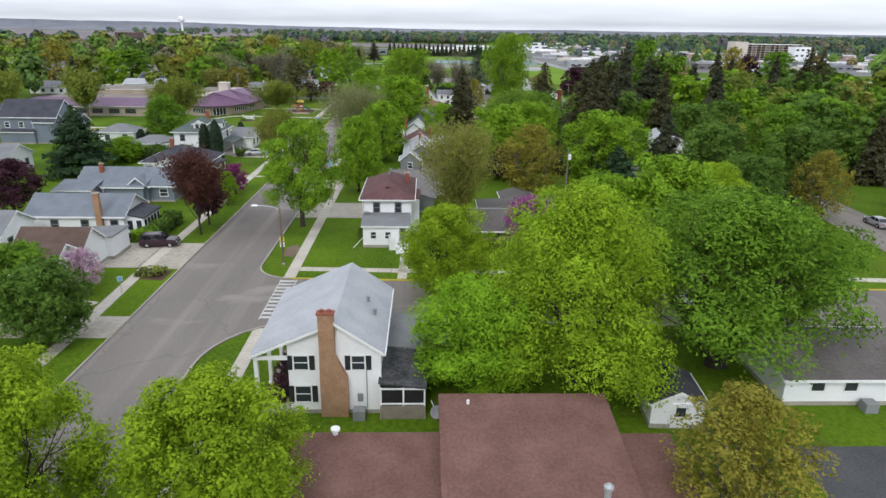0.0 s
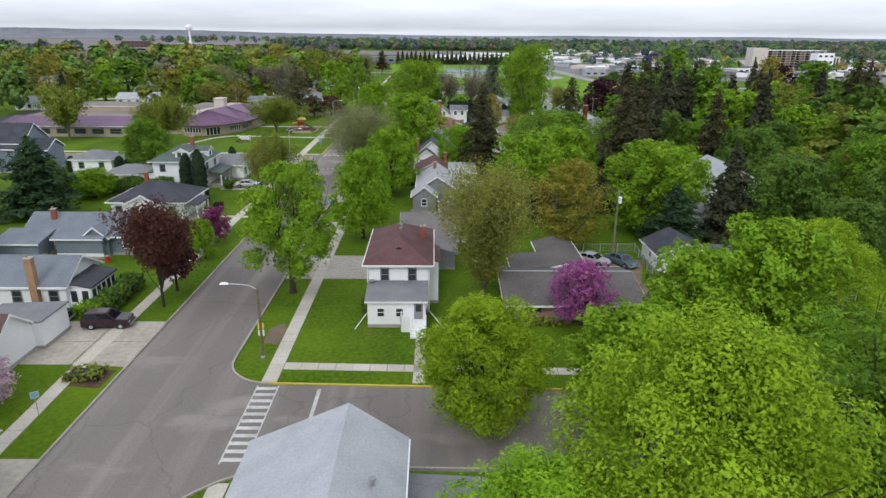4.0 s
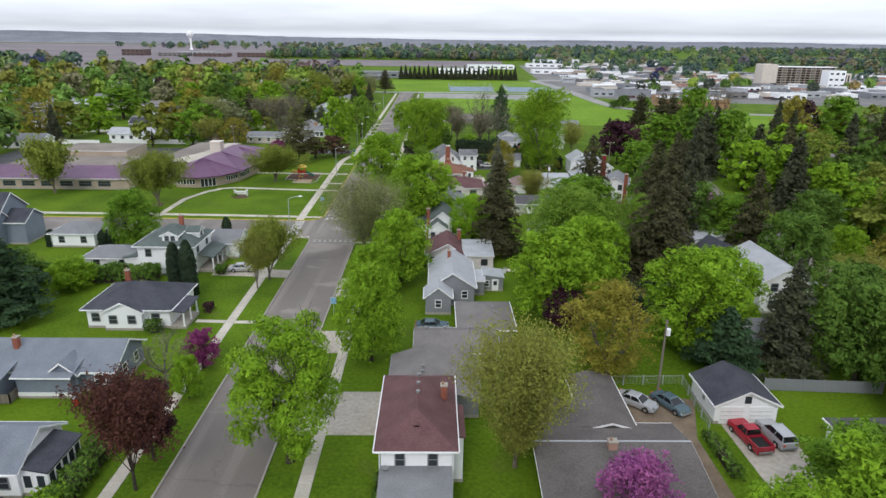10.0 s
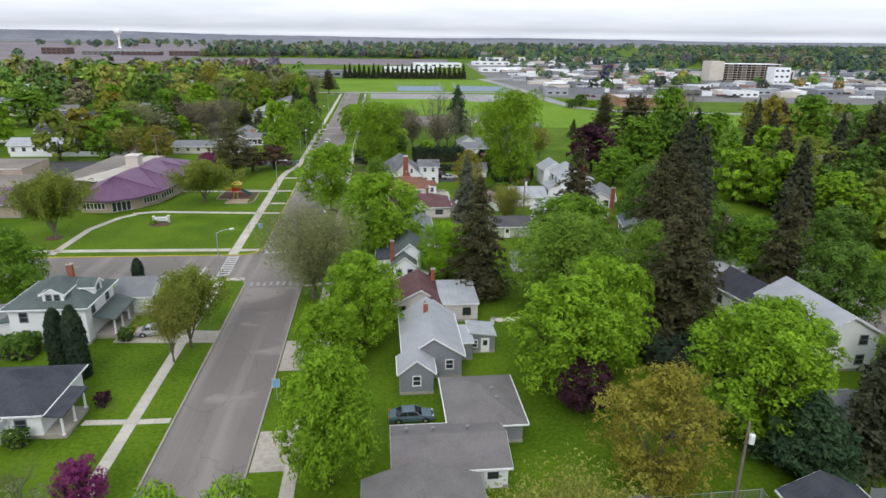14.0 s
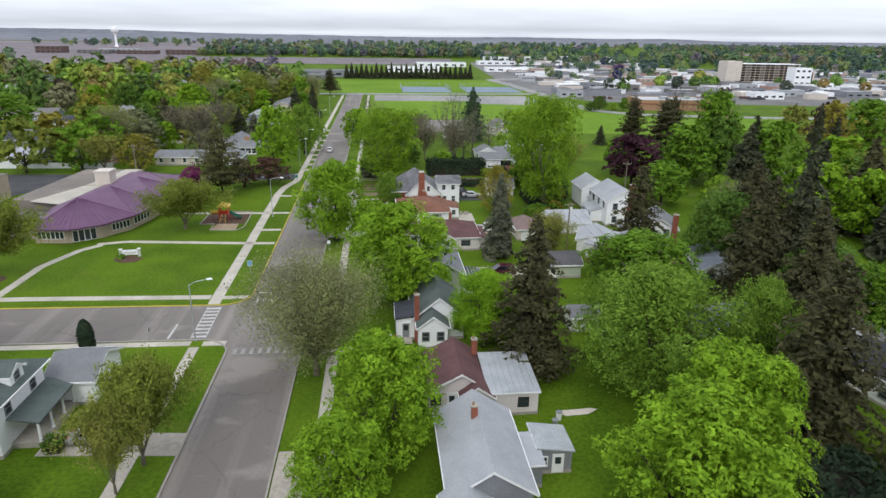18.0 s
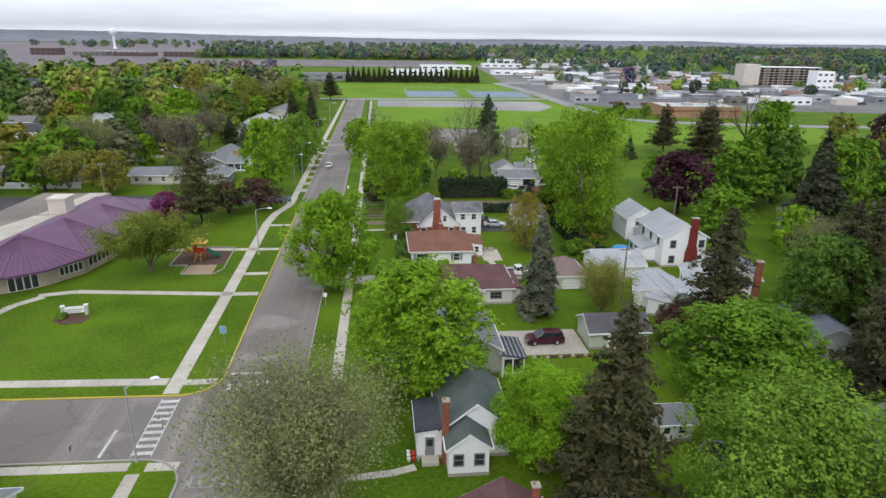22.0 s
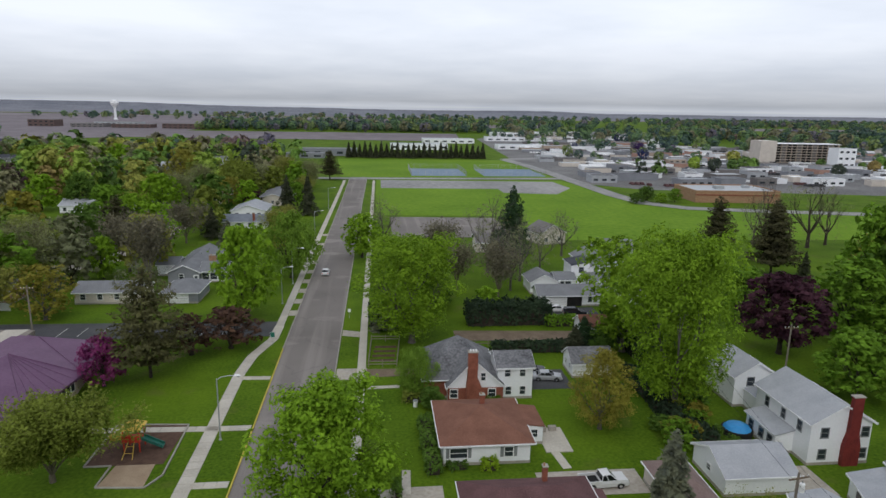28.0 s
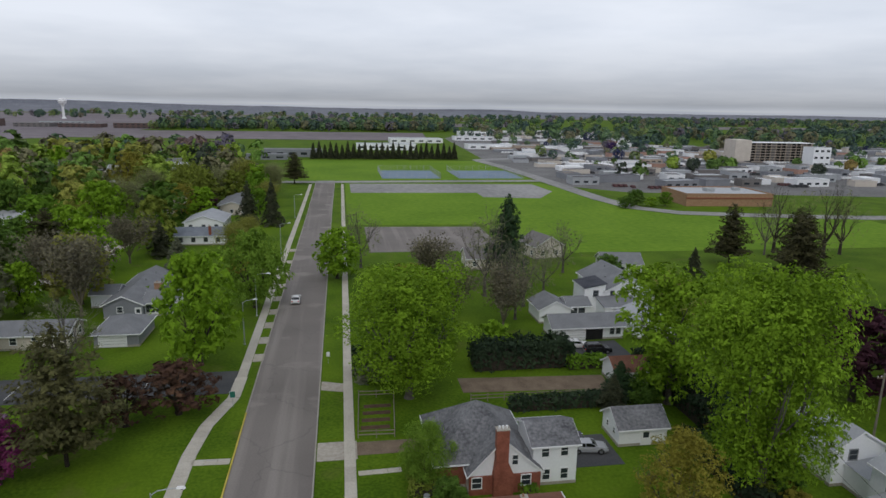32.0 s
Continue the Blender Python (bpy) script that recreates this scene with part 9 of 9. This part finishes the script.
for x, y, w, hh, wl in ((-474, 1240, 50, 6, "roof_taupe"), (-404, 1232, 60, 6, "brick_dark"), (-322, 1226, 64, 8, "brick_dark"), (-548, 1250, 40, 11, "brick_dark"), (-440, 1270, 70, 8, "roof_metal")):
    big_box("far_institution", x, y, 0, w, 30, hh, wl, "roof_taupe", "long far brown brick building on the plain", int(w / 8), 2)

# ---- vehicles ----
car("van", "car_maroon", 10.9, 181.6, 182, "dark maroon minivan parked on a concrete slab")
car("suv", "car_plum", -34.2, 77.6, 4, "dark plum sport utility car parked on the drive")
car("suv", "car_black", -41.0, 78.8, 2, "black car parked beside the cottage")
car("sedan", "car_silver", -37.2, 139.4, 4, "silver sedan parked on a concrete drive")
car("sedan", "car_silver", 19.8, 96.8, -42, "silver sedan parked behind the ranch")
car("sedan", "car_blue", 23.6, 96.4, -62, "blue-gray sedan parked behind the ranch")
car("sedan", "car_blue", -3.6, 116.4, 0, "blue-gray car beside the gray cottage")
car("sedan", "car_silver", 13.6, 234.8, -8, "silver sedan parked behind the house")
car("suv", "car_black", 11.6, 237.2, -6, "dark car parked behind the house")
car("pickup", "car_white", 12.6, 206.4, 4, "white pickup truck on a concrete slab", "pickup_truck")
car("sedan", "car_white", 24.6, 268.0, -4, "white sedan before a garage")
car("suv", "car_black", 27.6, 265.4, -4, "black car before a garage")
car("sedan", "car_white", -25.6, 300.0, 90, "white sedan on the street")
car("pickup", "car_red", 29.7, 90.2, 98, "red pickup truck with an open bed before a white garage", "pickup_truck")
car("suv", "car_silver", 32.6, 90.5, 97, "silver sport utility car before a white garage")
car("sedan", "car_silver", 68.6, 88.6, 88, "silver car parked under street trees")
car("sedan", "car_white", 68.4, 82.4, 88, "white car parked under street trees")
car("suv", "car_white", 28.6, 58.6, 178, "white car on the side street")

# ---- lamps, signs and poles ----
street_lamp(-16.9, 71.0, 7.3, 2.6, 180, "wooden pole street lamp with two sign plates", ((3.2, "sign_yellow"), (2.5, "trim")), pole="wood_pole")
street_lamp(-33.3, 160.4, 8.2, 2.2, 20, "galvanised street lamp at the crossing")
street_lamp(-32.4, 219.6, 8.6, 2.2, 0, "galvanised street lamp beside the school walk")
street_lamp(-32.6, 291.5, 8.6, 2.2, 0, "galvanised street lamp beside the walk")
street_lamp(-32.6, 346.0, 8.6, 2.2, 0, "galvanised street lamp beside the walk")
street_lamp(-32.6, 404.0, 8.6, 2.2, 0, "galvanised street lamp beside the walk")
street_lamp(-32.8, 276.0, 8.0, 1.8, 10, "galvanised street lamp beside the walk")
sign_post(-30.6, 184.1, 0, .75, .95, 2.5, "sign_blue", "blue and white school crossing sign")
sign_post(-18.4, 121.6, 0, .8, 1.0, 2.6, "sign_blue", "blue and white school crossing sign")
sign_post(-31.0, 252.0, 0, .7, .9, 2.4, "plastic_green", "green street sign at the walk")
sign_post(-18.3, 265.8, 0, .5, .7, 2.0, "trim", "white street sign at the kerb")
sign_post(-18.6, 172.0, 0, .5, .5, 2.2, "plastic_green", "small green street name sign")
sign_post(-32.0, 61.6, 30, .5, .5, 2.1, "sign_blue", "small sign on a thin post")
sign_post(-18.6, 195.6, 0, .5, .6, 2.0, "trim", "white sign at the kerb")
for x, y in ((-39.0, 163.0), (-60.5, 163.0)):
    sign_post(x, y - 2.6, 90, .5, .6, 2.1, "trim_gray", "gray sign seen edge on")
utility_pole(23.4, 100.0, 9.2, 10, "weathered wooden utility pole with a pale transformer can", crossarm=False)
utility_pole(25.6, 193.0, 9.4, 10, "wooden utility pole beside the garages")
utility_pole(24.4, 146.5, 9.2, 10, "wooden utility pole behind the trees", False)
utility_pole(33.0, 231.0, 10.0, 10, "leaning wooden utility pole")
utility_pole(-74.0, 258.5, 9.5, 0, "wooden utility pole at the parking lot", False)
utility_pole(52.0, 233.0, 9.0, 0, "wooden utility pole in a garden", False)
for k in (-.9, .9):
    wire("cable", (23.4 + k * .1, 100, 8.9), (24.4 + k, 146.5, 8.9), .5)
    wire("cable", (24.4 + k, 146.5, 8.9), (25.6 + k, 193, 9.1), .5)
    wire("cable", (25.6 + k, 193, 9.1), (33 + k, 231, 9.7), .5)

# ---- playground ----
p = thing("play_tower", pose(-42.2, 218.2, 0), "red and yellow play tower with green slide", "playground")
for x in (-.9, .9):
    for y in (-.9, .9):
        part("post", Geo().tube((x, y, 0), (x, y, 3.0), .09), M["plastic_red"], p)
part("platform", Geo().box(-1, -1, 1.3, 1, 1, 1.42), M["plastic_red"], p)
part("panel", Geo().box(-1, -1.05, 1.42, 1, -.97, 2.2).box(-1.05, -1, 1.42, -.97, 1, 2.2), M["plastic_red"], p)
part("canopy", Geo().add([(-1.3, -1.3, 2.95), (1.3, -1.3, 2.95), (1.3, 1.3, 2.95), (-1.3, 1.3, 2.95), (-.5, -.5, 3.6), (.5, -.5, 3.6), (.5, .5, 3.6), (-.5, .5, 3.6)], [(3, 2, 1, 0), (4, 5, 6, 7), (0, 1, 5, 4), (1, 2, 6, 5), (2, 3, 7, 6), (3, 0, 4, 7)]), M["plastic_yellow"], p, "yellow canopy")
part("slide", Geo().slab([(1.0, -.4, 1.45), (3.4, -.4, .3), (3.4, .4, .3), (1.0, .4, 1.45)], .1).slab([(1.0, -.5, 1.75), (3.4, -.5, .55), (3.4, -.4, .55), (1.0, -.4, 1.75)], .35).slab([(1.0, .4, 1.75), (3.4, .4, .55), (3.4, .5, .55), (1.0, .5, 1.75)], .35), M["plastic_green"], p, "dark green slide")
part("crawl_tube", Geo().tube((-1.0, 0, 1.6), (-2.8, .2, 1.5), .5, n=12), M["plastic_yellow"], p)
part("ladder", Geo().tube((-.35, -1.0, 1.4), (-.6, -2.6, 0), .05).tube((.35, -1.0, 1.4), (.6, -2.6, 0), .05).tube((-.4, -1.4, 1.05), (.4, -1.4, 1.05), .04).tube((-.5, -2.0, .5), (.5, -2.0, .5), .04), M["plastic_yellow"], p)
s = thing("school_sign", pose(-53.4, 194.6, 0, 0, 0, 8), "low white and pale green school sign on the lawn", "sign")
part("panel", Geo().box(-1.3, -.12, .35, 1.3, .12, 1.25), M["trim"], s)
for x in (-1.5, 1.5):
    post = part("post", Geo().box(x - .22, -.22, 0, x + .22, .22, 1.4), M["siding_green"], s)
    part("cap", Geo().box(x - .28, -.28, 1.4, x + .28, .28, 1.5), M["trim"], post)
part("lettering_bar", Geo().box(-1.0, -.14, .75, 1.0, -.118, .92).box(-.8, -.14, .5, .8, -.118, .62), M["siding_green"], s)

# ---- yard things ----
t = thing("trampoline", pose(34.3, 216.4, 0), "round dark trampoline under a bright blue cover", "trampoline")
part("skirt", Geo().lathe(0, 0, [(1.9, .05), (1.95, .9), (1.8, .95)], 24), M["dark"], t)
part("cover", Geo().lathe(0, 0, [(1.75, .95), (1.4, 1.3), (.7, 1.5), (.1, 1.55)], 24), M["plastic_blue"], t, "bright blue domed cover")
fence("rail_fence", [(2.0, 249.6), (21.5, 249.2)], 1.1, "weathered rail fence along the dirt alley", 2.4, "rail")
fence("garden_fence", [(-14.2, 241.4), (-9.6, 241.2), (-8.8, 252.6), (-13.8, 252.8), (-14.2, 241.4)], 1.1, "weathered rail fence round a vegetable garden", 2.2, "rail")
fence("wire_fence", [(17.2, 101.2), (26.8, 101.4), (26.2, 92)], 1.2, "low wire fence behind parked cars", 2.4, "wire", "galv")
fence("board_fence", [(36.2, 100.2), (50, 99.4)], 1.6, "pale gray board fence behind the garage", 2.4, "board", "siding_gray")
fence("white_fence", [(-125, 274.5), (-86, 273.8)], 1.7, "white board fence behind the school lot", 2.4, "board", "trim")
fence("white_fence", [(-160, 271.5), (-128, 271.3)], 1.7, "white board fence behind the school lot", 2.4, "board", "trim")
fence("dark_fence", [(1.0, 168.6), (12.5, 168.4)], 1.2, "low dark fence behind the back lawn", 2.4, "board", "shutter")
fence("board_fence", [(-53.0, 96.6), (-50.9, 96.6), (-50.9, 99.2)], 1.2, "brown board fence beside a patio", 2.0, "board")
for k, (y, x) in enumerate(((243.5, -12.4), (245.5, -12.2), (247.5, -12.0), (249.5, -11.8))):
    sheet("garden_row", [(x - 1.4, y), (x + 2.4, y), (x + 2.4, y + .9), (x - 1.4, y + .9)], .06, M["mulch"], "dug vegetable bed row", "bed", thick=.08)
g = thing("retaining_edge", pose(8.6, 177.4, 0), "row of dark stones edging a back lawn", "stones")
for k in range(16):
    part("stone", Geo().lathe(k * .55, .15 * math.sin(k * 1.7), [(.24, 0), (.28, .14), (.18, .3), (.03, .34)], 7), M["mulch" if k % 3 else "kerb"], g)
b = thing("canoe", pose(11.4, 140.2, 0, 0, 0, 4), "upturned cream canoe on the grass", "canoe")
part("hull", Geo().add([(-2.4, 0, .25), (-1.2, -.42, .05), (1.2, -.42, .05), (2.4, 0, .25), (1.2, .42, .05), (-1.2, .42, .05), (-1.6, 0, .5), (1.6, 0, .5)], [(0, 1, 6), (1, 2, 7, 6), (2, 3, 7), (3, 4, 7), (4, 5, 6, 7), (5, 0, 6), (5, 4, 3, 2, 1, 0)]), M["siding_cream"], b)
for x, y, mt, lb in ((8.4, 137.8, "trim_gray", "gray rubbish bin with lid"), (9.2, 139.2, "trim", "white gas tank beside a house"), (-43.4, 96.4, "plastic_red", "red plastic patio chair on the lawn"), (-7.4, 227.0, "trim", "white yard lamp post")):
    o = thing("yard_bin", pose(x, y, 0), lb, "bin")
    part("bin", Geo().lathe(0, 0, [(.28, 0), (.33, .9)], 10), M[mt], o)
    part("lid", Geo().lathe(0, 0, [(.36, .9), (.34, .98), (.1, 1.04)], 10), M["trim_gray"], o)
g = thing("yard_clutter", pose(-8.0, 158.4, 0), "heap of toys and pots beside a porch", "clutter")
for k in range(12):
    part("pot", Geo().lathe(.45 * (k % 4), .5 * (k // 4), [(.12, 0), (.2, .35 + .05 * (k % 3))], 8), M[("trim", "plastic_red", "kerb", "dark")[k % 4]], g)
m = thing("mast_antenna", pose(-58.0, 82.0, 0), "thin rooftop antenna mast", "antenna")
part("mast", Geo().tube((0, 0, 0), (0, 0, 8.5), .04, n=6), M["galv"], m)
part("beam", Geo().tube((-1.2, 0, 8.2), (1.2, 0, 8.3), .03, n=5).tube((-.8, -.6, 8.22), (-.8, .6, 8.22), .02, n=4).tube((0, -.5, 8.26), (0, .5, 8.26), .02, n=4).tube((.8, -.4, 8.3), (.8, .4, 8.3), .02, n=4), M["galv"], m)
